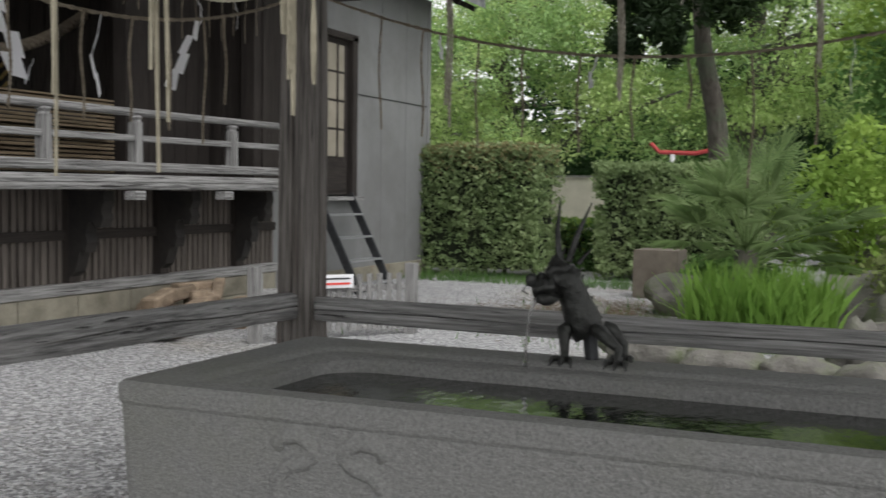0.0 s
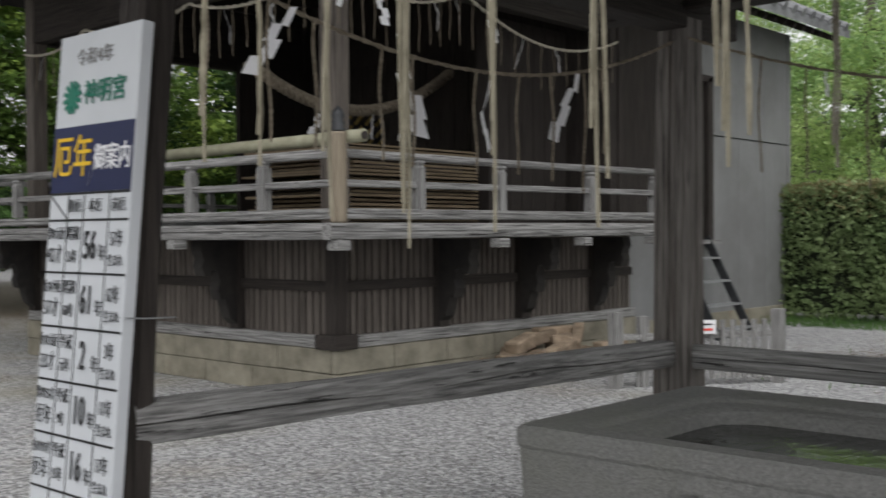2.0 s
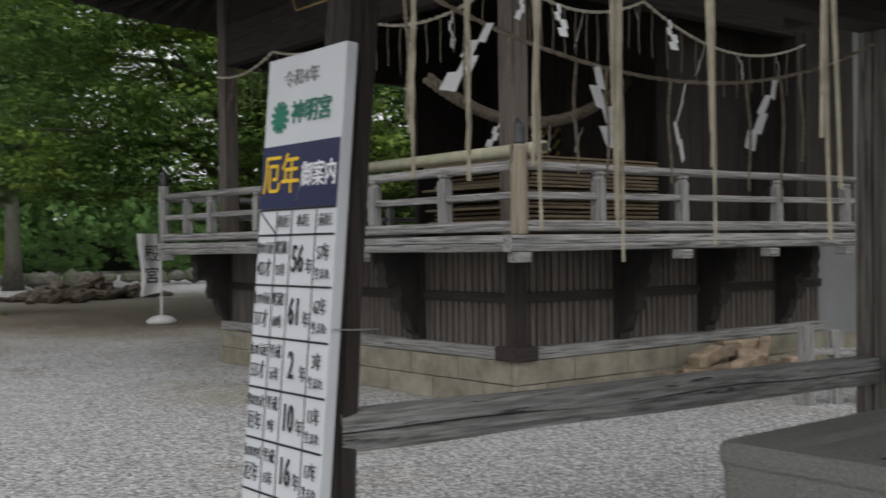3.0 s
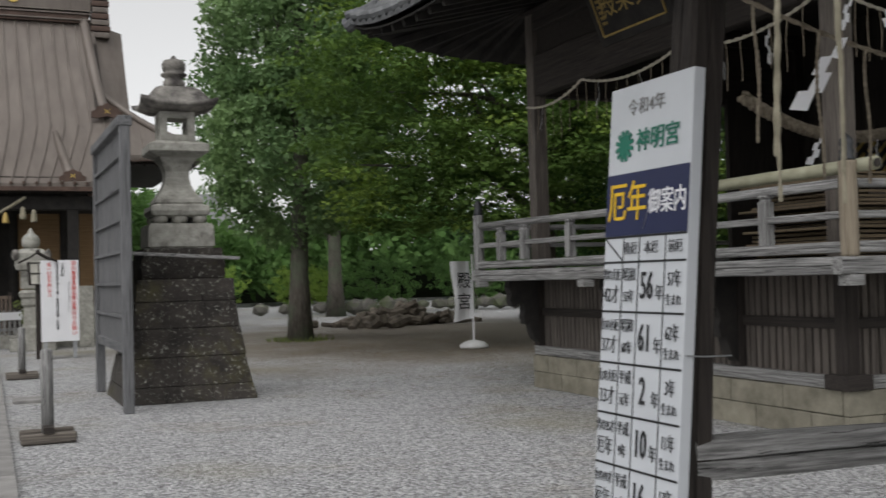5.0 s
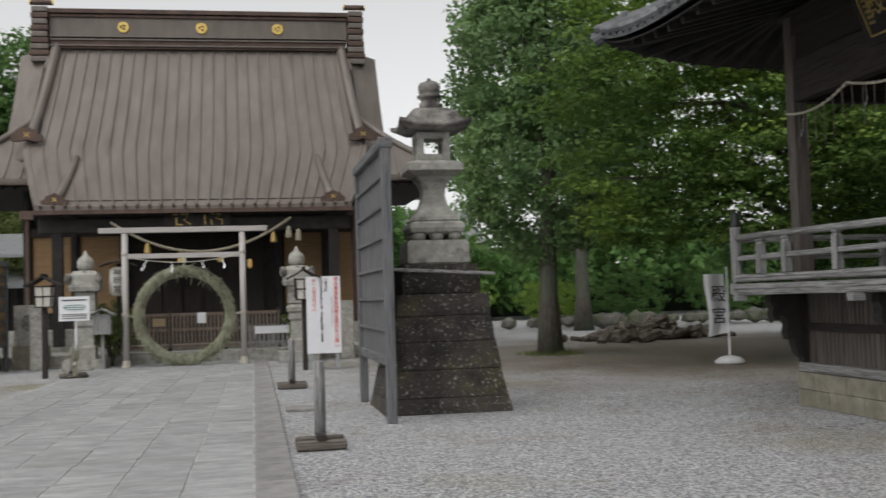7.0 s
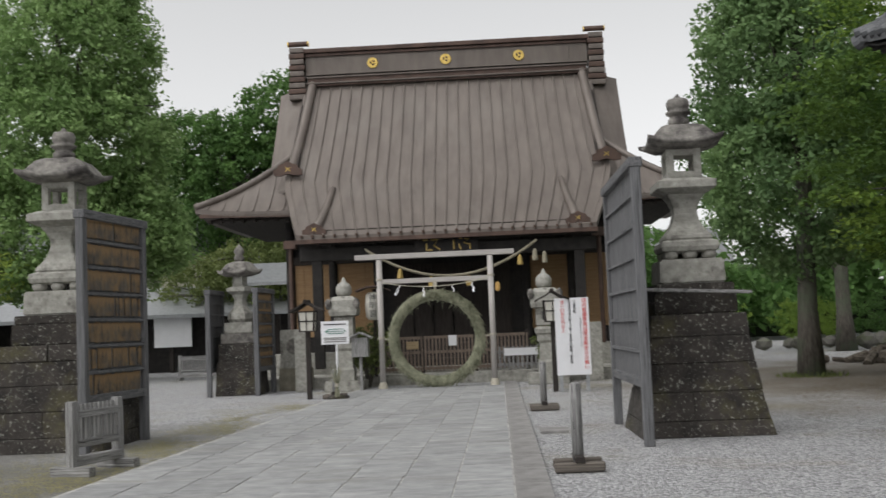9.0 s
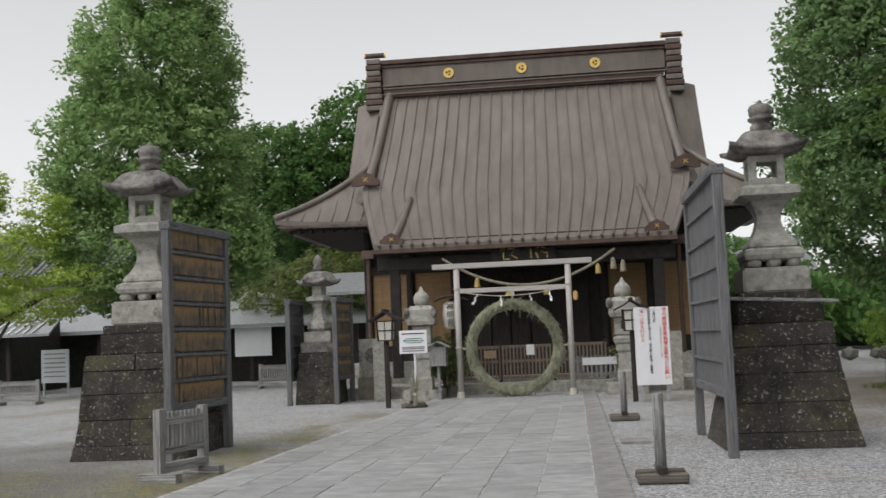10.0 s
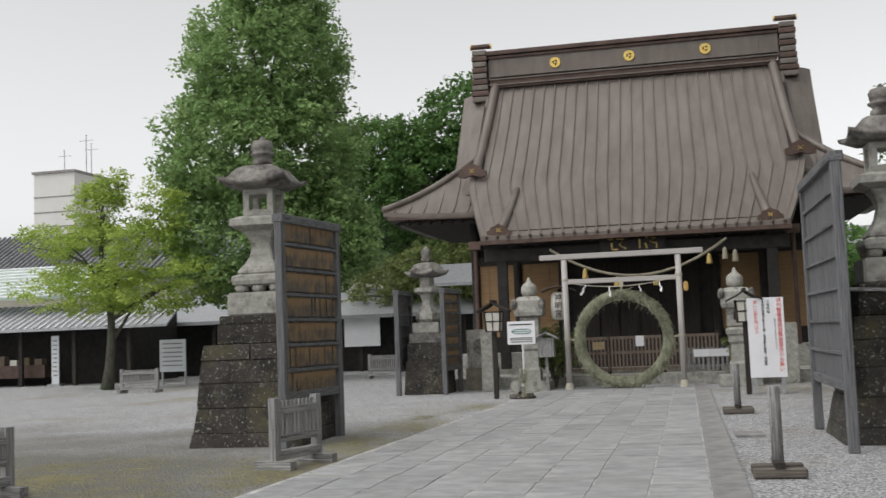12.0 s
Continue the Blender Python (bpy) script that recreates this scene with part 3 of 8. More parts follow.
for q, r in zip(rings, rings[1:]):
    for k in range(len(q)):
        bm.faces.new((q[k], q[(k + 1) % len(q)], r[(k + 1) % len(q)], r[k]))
bm.faces.new(rings[0][::-1])
bm.faces.new(rings[-1])
body = part("body", bm, stone, basin)
for sg in (1, -1):
    # the scrolls stand a little proud of the front
    curl = ((0.115, 0.675), (0.128, 0.69), (0.115, 0.706), (0.075, 0.712), (0.045, 0.698), (0.035, 0.672), (0.055, 0.656), (0.10, 0.645), (0.128, 0.615), (0.13, 0.575), (0.10, 0.54), (0.06, 0.53))
    pts = [Vector((TX0 + 0.019 + (0.72 - z) * 0.04, 1.945 + sg * q, z - 0.014)) for q, z in curl]
    part("carving", tube(pts, [0.014] + [0.023] * 10 + [0.012], 10), stone, basin, "carved scroll relief", smooth=True)
for y in (2.01, 1.945, 1.88):
    part("carving", lump((TX0 + 0.03, y, 0.605), 0.020, 3, (0.6, 1.2, 1.2)), stone, basin, "carved scroll relief")
for k in range(8):
    y = 1.40 - k * 0.075
    part("carving", tube([(TX0 + 0.024, y, 0.66), (TX0 + 0.02, y - 0.012, 0.70 + 0.008 * (k % 2)), (TX0 + 0.02, y - 0.035, 0.70), (TX0 + 0.024, y - 0.04, 0.645)], [0.006, 0.014, 0.014, 0.006], 8), stone, basin, "carved scroll relief")
wb = bmesh.new()
wv = [wb.verts.new((x, y, 0.722)) for x, y in rounded(TX0 + front(0.218), TX1 - 0.218, TY0 + 0.218, TY1 - 0.218, 0.13)]
wb.faces.new(wv)
tagged(part("basin_water", wb, water_m), "still dark water filling the stone basin", "water", kind="structure")

# bronze dragon spout
dragon = thing("dragon_spout", (2.44, 1.66, TZ), "dark bronze dragon water spout perched on the basin rim", "spout")
DX, DY = 2.44, 1.64
part("torso", tube([(DX + 0.02, DY - 0.02, 0.84), (DX + 0.02, DY + 0.0, 0.88), (DX - 0.0, DY + 0.02, 0.94), (DX - 0.02, DY + 0.04, 1.0), (DX - 0.03, DY + 0.05, 1.03)], [0.044, 0.056, 0.046, 0.040, 0.036], 12), bronze, dragon, smooth=True)
hb = lump((DX - 0.04, DY + 0.065, 1.02), 0.042, 2, (1.0, 0.9, 0.9), 3, rough=0.5)
lump((DX - 0.075, DY + 0.095, 0.985), 0.040, 4, (1.15, 1.0, 0.7), 3, hb, 0.6)
lump((DX - 0.02, DY + 0.05, 1.0), 0.041, 5, (1.0, 1.0, 1.0), 3, hb, 0.7)
lump((DX - 0.075, DY + 0.085, 0.948), 0.036, 6, (1.2, 1.0, 0.5), 2, hb, 0.5)
lump((DX - 0.10, DY + 0.125, 1.0), 0.018, 7, (1, 1, 1), 2, hb, 0.3)
part("head", hb, bronze, dragon, smooth=True)
for sy, dz in ((0.03, 0.175), (-0.035, 0.165)):
    part("horn", tube([(DX - 0.03, DY + 0.05 + sy * 0.4, 1.05), (DX - 0.015, DY + 0.045 + sy, 1.05 + dz * 0.5), (DX + 0.01, DY + 0.03 + sy * 1.5, 1.05 + dz)], [0.011, 0.008, 0.0015], 6), bronze, dragon)
    part("horn", tube([(DX - 0.01, DY + 0.04 + sy * 0.8, 1.045), (DX + 0.015, DY + 0.02 + sy * 1.3, 1.09)], [0.008, 0.002], 5), bronze, dragon)
part("whisker", tube([(DX - 0.09, DY + 0.105, 0.98), (DX - 0.115, DY + 0.135, 0.988), (DX - 0.122, DY + 0.145, 0.972), (DX - 0.112, DY + 0.132, 0.962)], 0.0026, 5), bronze, dragon)
for sx, sy, fx, fy in ((-0.03, 0.03, -0.07, 0.03), (-0.03, -0.05, -0.06, -0.13), (0.03, -0.06, 0.05, -0.12)):
    part("leg", tube([(DX + sx, DY + sy, 0.87), (DX + sx * 1.3, DY + sy * 1.4, 0.86), (DX + fx, DY + fy, 0.82), (DX + fx, DY + fy, 0.775), (DX + fx - 0.03, DY + fy + 0.005, 0.772)], [0.018, 0.022, 0.014, 0.013, 0.009], 7), bronze, dragon, smooth=True)
    for c in (-0.018, 0.0, 0.018):
        part("claw", tube([(DX + fx, DY + fy + c, 0.785), (DX + fx - 0.03, DY + fy + c * 1.6, 0.785), (DX + fx - 0.045, DY + fy + c * 1.8, 0.768)], [0.008, 0.009, 0.002], 5), bronze, dragon)
for k in range(5):
    z = 0.87 + k * 0.03
    part("fin", tube([(DX + 0.045 - 0.008 * k, DY - 0.03 + 0.012 * k, z), (DX + 0.066 - 0.008 * k, DY - 0.046 + 0.012 * k, z + 0.024)], [0.013, 0.001], 5), bronze, dragon)
part("support_pipe", tube([(DX + 0.02, DY - 0.03, 0.765), (DX + 0.02, DY - 0.02, 0.86)], 0.022, 10), black_steel, dragon)
tagged(part("water_stream", tube([(DX - 0.085, DY + 0.10, 0.94), (DX - 0.10, DY + 0.112, 0.90), (DX - 0.108, DY + 0.118, 0.82), (DX - 0.11, DY + 0.12, 0.722)], [0.005, 0.0045, 0.004, 0.006], 8), stream_m, smooth=True), "thin clear stream of water falling from the spout", "water")

dragon.scale = (0.88, 0.88, 0.94)


# ---- ropes with straw and paper ----
def sag(a, b, drop, n=16):
    a, b = Vector(a), Vector(b)
    return [a.lerp(b, i / n) - Vector((0, 0, 4 * drop * (i / n) * (1 - i / n))) for i in range(n + 1)]


def twisted(pts, r, strands=3, turns=30, per=4):
    """A rope laid from strands."""
    bm = bmesh.new()
    dense = []
    n = len(pts) - 1
    m = n * per
    for i in range(m + 1):
        k = min(n - 1, i // per)
        dense.append(pts[k].lerp(pts[k + 1], i / per - k))
    for s in range(strands):
        q = []
        for i, p in enumerate(dense):
            d = (dense[min(i + 1, m)] - dense[max(i - 1, 0)]).normalized()
            u = d.orthogonal().normalized()
            if abs(d.z) < 0.9:
                u = d.cross(Vector((0, 0, 1))).normalized()
            w = d.cross(u)
            t = math.tau * (turns * i / m + s / strands)
            q.append(p + (u * math.cos(t) + w * math.sin(t)) * r * 0.55)
        tube(q, r * 0.62, 5, bm)
    return bm


def tassel(parent, at, length, seed, strands=6, wide=0.014, material=straw, thick=0.0042):
    bm = bmesh.new()
    rr = random.Random(seed)
    for s in range(strands):
        off = Vector((rr.uniform(-1, 1), rr.uniform(-1, 1), 0)) * wide
        ln = length * rr.uniform(0.78, 1.0)
        twist = rr.uniform(0, 6)
        pts = []
        for i in range(9):
            t = i / 8
            pts.append(Vector(at) + off * (0.3 + 0.8 * t) + Vector((0.006 * math.sin(twist + 7 * t), 0.006 * math.cos(twist + 6 * t), -ln * t)))
        bm2 = twisted(pts, thick * 1.15, 2, length / (thick * 9), 4)
        me = bpy.data.meshes.new("t")
        bm2.to_mesh(me)
        bm2.free()
        bm.from_mesh(me)
        bpy.data.meshes.remove(me)
    return part("straw_tassel", bm, material, parent)


def paper_zigzag(parent, at, size, seed):
    """A folded white paper streamer."""
    rr = random.Random(seed)
    bm = bmesh.new()
    ang = rr.uniform(-1.0, 1.0)
    p = Vector(at)
    tilt = rr.choice((-1, 1)) * rr.uniform(0.4, 1.0)
    d = Vector((math.cos(ang), math.sin(ang), 0))
    nrm = Vector((-d.y, d.x, 0))
    sgn = 1
    last = None
    for k in range(4):
        w = size * (0.13 + 0.055 * k)
        h = size * 0.34
        c = p + d * sgn * size * 0.12
        o = d * tilt * h * 0.5 + nrm * rr.uniform(-0.1, 0.1) * size
        q = [c - d * w / 2, c + d * w / 2, c + d * w / 2 + o - Vector((0, 0, h)), c - d * w / 2 + o - Vector((0, 0, h * 0.86))]
        a = [bm.verts.new(v) for v in q]
        b = [bm.verts.new(v + nrm * 0.0015) for v in q]
        bm.faces.new(a)
        bm.faces.new(b[::-1])
        for i in range(4):
            j = (i + 1) % 4
            bm.faces.new((a[j], a[i], b[i], b[j]))
        if last:
            bm.faces.new((last[3], last[2], a[1], a[0]))
        last = a
        p = c + o - Vector((0, 0, h * 0.82))
        sgn = -sgn
    return part("paper_streamer", bm, paper, parent)


def shrine_rope(a, b, drop, r, label, tassels, strings, papers, seed, material=straw):
    pts = sag(a, b, drop)
    mid = pts[len(pts) // 2]
    t = thing("sacred_rope", mid, label, "rope")
    L = (Vector(b) - Vector(a)).length
    part("rope", twisted(pts, r, 2, L / (r * 14), 5), material, t)

    def on(s):
        k = min(len(pts) - 2, int(s * (len(pts) - 1)))
        return pts[k].lerp(pts[k + 1], s * (len(pts) - 1) - k)
    for i, (s, ln) in enumerate(tassels):
        tassel(t, on(s), ln, seed + i)
    for i, (s, ln) in enumerate(strings):
        tassel(t, on(s), ln, seed + 50 + i, 1, 0.004, brown_rope, 0.0038)
    for i, (s, z) in enumerate(papers):
        paper_zigzag(t, on(s), z * (0.72 if r < 0.012 else 1.0), seed + 90 + i)
    return t


NX0, NX1 = 0.98, 3.10


def along_north(x):
    return (x - NX0) / (NX1 - NX0)


shrine_rope((NX0, 2.92, 1.86), (NX1, 2.92, 1.91), 0.195, 0.0062, "brown straw rope between shed posts with strings and white papers", [], [(along_north(x), ln) for x, ln in ((1.08, 0.38), (1.25, 0.36), (1.40, 0.36), (1.62, 0.33), (1.75, 0.36), (2.0, 0.33), (2.2, 0.38), (2.37, 0.36), (2.55, 0.40), (2.66, 0.34))], [(along_north(x), z) for x, z in ((1.31, 0.19), (1.68, 0.26), (2.08, 0.26), (2.49, 0.27))], 1, brown_rope)
tz = thing("straw_tassels", (0.77, 1.9, 2.05), "pale twisted straw cords hung under the west eave of the shed", "tassel")
for i, (x, y, ln, k) in enumerate(((0.85, 1.565, 0.76, 1), (0.855, 1.548, 0.77, 2), (0.86, 1.53, 0.72, 1), (0.73, 1.65, 0.78, 3), (0.77, 1.845, 0.78, 3), (0.77, 2.01, 0.78, 4), (0.77, 2.18, 0.74, 3), (0.77, 2.35, 0.70, 2), (0.77, 2.49, 0.66, 2))):
    tassel(tz, (x, y, 2.05), ln * 1.09, 300 + i, k, 0.006, straw_old, 0.003)
part("hanging_rope", twisted(sag((0.80, 1.2, 2.07), (0.78, 3.05, 2.06), 0.02), 0.008, 2, 40, 4), straw_old, tz)
EY0, EY1 = 2.91, 0.10


def along_east(y):
    return (y - EY0) / (EY1 - EY0)


shrine_rope((3.13, EY0, 1.94), (3.13, EY1, 1.95), 0.30, 0.0062, "brown straw rope hung along the shed with strings and paper streamers", [], [(along_east(y), ln) for y, ln in ((2.60, 0.42), (2.43, 0.42), (2.23, 0.40), (2.06, 0.36), (1.87, 0.36), (1.69, 0.34), (1.51, 0.18), (1.315, 0.42), (1.13, 0.36), (0.9, 0.38), (0.6, 0.38))], [(along_east(2.37), 0.10), (along_east(1.80), 0.12), (along_east(1.03), 0.20)], 2, brown_rope)
tz2 = thing("straw_tassels", (PX1, PY1, 1.97), "pale straw strands hung from the shed beam", "tassel")
for i, (x, y, ln, k) in enumerate(((3.10, 2.32, 0.55, 4), (3.10, 1.725, 0.48, 4), (3.10, 1.13, 0.41, 3))):
    tassel(tz2, (x, y, 1.975), ln, 330 + i, k, 0.012, straw, 0.005)

# ---- printed notice board on the shed post ----
board = thing("notice_board", (0.97, 3.175, 1.70), "tall white notice board with navy heading and printed table", "sign")
BX, BY0, BY1, BZ0, BZ1 = 0.97, 3.0, 3.35, 0.28, 1.70
part("panel", box(BX, BX + 0.03, BY0, BY1, BZ0, BZ1, 0.003), board_face, board)
part("heading_band", box(BX - 0.002, BX + 0.001, BY0 + 0.002, BY1 - 0.002, 1.325, 1.48), navy, board)


def face(y, z):
    """A pose on the board's west face, written from its north to its south edge."""
    return Matrix.Translation(Vector((BX - 0.0035, y, z)) - ORIGIN[board]) @ pose(0, 0, 0, 90, 0, -90)


def row_y(s):
    return BY1 - s * (BY1 - BY0)


lettering("令和4年", 0.046, kerb_stone, board, face(row_y(0.47), 1.638))
lettering("神明宮", 0.060, green_ink, board, face(row_y(0.62), 1.552))
bmc = bmesh.new()
rim = []
for k in range(48):
    a, r = k * math.tau / 48, 0.020 if k % 4 == 0 else 0.040
    rim.append((r * math.sin(a), r * math.cos(a)))
e_lo, e_hi = ([bmc.verts.new((x, u, v)) for u, v in rim] for x in (-0.001, 0.001))
bmc.faces.new(e_lo)
bmc.faces.new(e_hi[::-1])
for k in range(48):
    bmc.faces.new((e_lo[(k + 1) % 48], e_lo[k], e_hi[k], e_hi[(k + 1) % 48]))
bmesh.ops.translate(bmc, verts=bmc.verts, vec=(BX - 0.0025, row_y(0.21), 1.55))
part("emblem", bmc, green_ink, board, "round green emblem")
lettering("厄年", 0.105, yellow_ink, board, face(row_y(0.28), 1.402), wide=0.82)
lettering("御案内", 0.064, paper, board, face(row_y(0.765), 1.398), wide=0.80)
cols = [0.0, 0.25, 0.45, 0.76, 1.0]
zs = [1.322, 1.26, 1.138, 1.012, 0.888, 0.765, 0.64, 0.515, 0.39]
for z in zs:
    part("rule", box(BX - 0.002, BX + 0.001, BY0 + 0.003, BY1 - 0.003, z - 0.0025, z + 0.0025), ink, board)
for s in cols[1:4]:
    part("rule", box(BX - 0.002, BX + 0.001, row_y(s) - 0.001, row_y(s) + 0.001, zs[-1], zs[0]), ink, board)
part("rule", beam((BX - 0.001, row_y(0.01), zs[0] - 0.002), (BX - 0.001, row_y(0.25), zs[1] + 0.002), 0.003, 0.002, 0, up=(1, 0, 0)), ink, board)
for s, w in ((0.35, "後厄"), (0.60, "本厄"), (0.88, "前厄")):
    lettering(w, 0.034, ink, board, face(row_y(s), 1.291), wide=0.85)
table = (("男の大厄", "42才", "昭和", "55年", "56年", "57年"), ("女の小厄", "37才", "昭和", "60年", "61年", "62年"), ("女の大厄", "33才", "平成", "元年", "2年", "3年"), ("男の25才", "厄年", "平成", "9年", "10年", "11年"), ("女の19才", "厄年", "平成", "15年", "16年", "17年"))
for i, (a, b, c, d, e, f) in enumerate(table):
    z = (zs[i + 1] + zs[i + 2]) / 2
    lettering(a, 0.034, ink, board, face(row_y(0.125), z + 0.028), wide=0.60)
    lettering(b, 0.050, ink, board, face(row_y(0.125), z - 0.022), wide=0.70)
    lettering(c, 0.038, ink, board, face(row_y(0.35), z + 0.028), wide=0.72)
    lettering(d, 0.036, ink, board, face(row_y(0.35), z - 0.025), wide=0.62)
    lettering(e[:-1], 0.092, ink, board, face(row_y(0.565), z), wide=0.60)
    lettering(e[-1], 0.042, ink, board, face(row_y(0.715), z - 0.016), wide=0.75)
    lettering(f, 0.045, ink, board, face(row_y(0.88), z + 0.016), wide=0.58)
    lettering("生まれ", 0.030, ink, board, face(row_y(0.88), z - 0.032), wide=0.68)
part("wire", tube([(BX - 0.004, BY0 + 0.02, 1.045), (BX + 0.01, BY0 - 0.004, 1.045), (BX + 0.06, BY0 + 0.005, 1.045), (BX + 0.14, BY0 + 0.01, 1.05)], 0.002, 5), steel, board, "wire tie")
board.rotation_euler = (0, radians(5.0), 0)

# ---- dance stage ----
SX0, SX1, SY0, SY1 = 5.03, 9.2, 6.85, 11.58
stage = thing("dance_stage", (7.1, 9.2, 0), "raised open timber stage with railing on a stone base", "stage")
part("base_core", box(SX0 + 0.03, SX1, SY0 + 0.03, SY1 - 0.03, 0, 0.355), tuff, stage)
rng = random.Random(9)


def course(axis, fixed, a, b, z0, z1, off, inward):
    p = a - off
    while p < b:
        q = min(b, p + 0.62)
        s = max(a, p)
        if q - s > 0.04:
            if axis == "x":
                o = part("stone_block", box(s + 0.004, q - 0.004, fixed, fixed + 0.06 * inward, z0 + 0.003, z1 - 0.003, 0.008), tuff, stage)
            else:
                o = part("stone_block", box(fixed, fixed + 0.06 * inward, s + 0.004, q - 0.004, z0 + 0.003, z1 - 0.003, 0.008), tuff, stage)
            o.location.z += rng.uniform(-0.003, 0.003)
        p += 0.62


course("x", SY0, SX0, SX1, 0.0, 0.18, 0.3, 1)
course("x", SY0, SX0, SX1, 0.18, 0.36, 0.0, 1)
course("y", SX0, SY0 + 0.062, SY1, 0.0, 0.18, 0.3, 1)
course("y", SX0, SY0 + 0.062, SY1, 0.18, 0.36, 0.0, 1)
part("sill", box(SX0 + 0.02, SX1, SY0 + 0.02, SY0 + 0.17, 0.362, 0.455, 0.01), wood_x, stage)
part("sill", box(SX0 + 0.02, SX0 + 0.17, SY0 + 0.17, SY1, 0.362, 0.455, 0.01), wood_y, stage)
part("corner_block", box(SX0 - 0.035, SX0 + 0.2, SY0 - 0.035, SY0 + 0.2, 0.362, 0.47, 0.01), dark_x, stage, "dark timber corner block")
# boarded skirt
wl = SY0 + 0.08
# near-black backing paints the shade between the skirt boards
part("backing", box(SX0 + 0.15, SX1, wl + 0.03, wl + 0.05, 0.45, 1.2), black_shade_wood, stage)
part("backing", box(SX0 + 0.11, SX0 + 0.13, wl, SY1, 0.45, 1.2), black_shade_wood, stage)
x = SX0 + 0.16
while x < SX1 - 0.05:
    w = rng.uniform(0.07, 0.09)
    part("skirt_board", box(x, x + w - 0.022, wl + 0.005, wl + 0.028, 0.45, 1.19, 0.003), board_z, stage)
    x += w
y = SY0 + 0.2
while y < SY1 - 0.05:
    w = rng.uniform(0.07, 0.09)
    part("skirt_board", box(SX0 + 0.085, SX0 + 0.108, y, y + w - 0.022, 0.45, 1.19, 0.003), board_z, stage)
    y += w
part("skirt_rail", box(SX0 + 0.14, SX1, wl - 0.025, wl + 0.003, 0.79, 0.87, 0.004), dark_x, stage)
part("skirt_rail", box(SX0 + 0.055, SX0 + 0.083, SY0 + 0.15, SY1, 0.79, 0.87, 0.004), dark_y, stage)
for x, y in ((SX0 + 0.08, SY0 + 0.08), (6.25, wl - 0.01), (7.35, wl - 0.01), (8.5, wl - 0.01), (SX0 + 0.07, 8.1), (SX0 + 0.07, 9.5), (SX0 + 0.07, SY1 - 0.08)):
    part("stage_post", box(x - 0.06, x + 0.06, y - 0.06, y + 0.06, 0.46, 1.19, 0.008), dark_z, stage)


def nose(px, py, dx, dy):
    """A carved cloud-shaped bracket under the deck, standing out along (dx, dy)."""
    prof = [(0.0, 1.18), (0.55, 1.18), (0.57, 1.10), (0.52, 1.03), (0.55, 0.97), (0.50, 0.90), (0.42, 0.90), (0.38, 0.95), (0.30, 0.93), (0.27, 0.85), (0.30, 0.78), (0.26, 0.70), (0.18, 0.72), (0.16, 0.66), (0.10, 0.55), (0.0, 0.50)]
    bm = bmesh.new()
    w = 0.06
    a = [bm.verts.new((px + dx * u * 0.62 - dy * w, py + dy * u * 0.62 + dx * w, z)) for u, z in prof]
    b = [bm.verts.new((px + dx * u * 0.62 + dy * w, py + dy * u * 0.62 - dx * w, z)) for u, z in prof]
    bm.faces.new(a)
    bm.faces.new(b[::-1])
    for i in range(len(a)):
        j = (i + 1) % len(a)
        bm.faces.new((a[j], a[i], b[i], b[j]))
    bmesh.ops.recalc_face_normals(bm, faces=bm.faces)
    return bm


for px, py, dx, dy in ((6.25, wl - 0.06, 0, -1), (7.35, wl - 0.06, 0, -1), (8.5, wl - 0.06, 0, -1), (SX0, 8.1, -1, 0), (SX0, 9.5, -1, 0), (SX0, SY1 - 0.1, -1, 0)):
    part("bracket", nose(px, py, dx, dy), black_shade_wood, stage, "black carved cloud bracket")
# deck and rail
DXW, DYS, DYN, DXE = 4.52, 6.28, 12.02, 9.0
part("deck", box(DXW + 0.12, SX1, DYS + 0.12, DYN - 0.1, 1.24, 1.30), wood_x, stage)
part("deck_edge", worn_rail((DXW - 0.04, DYS + 0.05, 1.245), (DXE, DYS + 0.05, 1.255), 0.115, 0.10, 4, wood_x), wood_x, stage)
part("deck_edge", worn_rail((DXW + 0.05, DYS + 0.01, 1.245), (DXW + 0.05, DYN, 1.235), 0.115, 0.10, 5, wood_y), wood_y, stage)
part("deck_edge", worn_rail((DXW, DYN - 0.05, 1.245), (DXE, DYN - 0.05, 1.245), 0.115, 0.10, 6, wood_x), wood_x, stage)
RS, RW, RN = 6.35, 4.61, 11.97
part("rail_foot", worn_rail((RW, RS, 1.365), (DXE, RS, 1.375), 0.075, 0.09, 7, wood_x), wood_x, stage)
part("rail_foot", worn_rail((RW, RS, 1.365), (RW, DYN, 1.355), 0.075, 0.09, 8, wood_y), wood_y, stage)
part("mid_rail", beam((RW, RS, 1.575), (DXE, RS, 1.605), 0.045, 0.05), wood_x, stage)
part("mid_rail", beam((RW, RS, 1.575), (RW, DYN, 1.575), 0.045, 0.05), wood_y, stage)
part("top_rail", tube([(RW, RS, 1.78), (6.5, RS, 1.785), (DXE, RS, 1.805)], 0.032, 10), wood_x, stage, smooth=True)
part("top_rail", tube([(RW, RS, 1.78), (RW, 9.0, 1.775), (RW, DYN, 1.80)], 0.036, 10), wood_y, stage, smooth=True)
part("top_rail", tube([(RW, RN, 1.78), (DXE, RN, 1.78)], 0.032, 10), wood_x, stage, smooth=True)
part("mid_rail", beam((RW, RN, 1.575), (DXE, RN, 1.575), 0.045, 0.05), wood_x, stage)
part("rail_foot", beam((RW, RN, 1.365), (DXE, RN, 1.365), 0.08, 0.075), wood_x, stage)


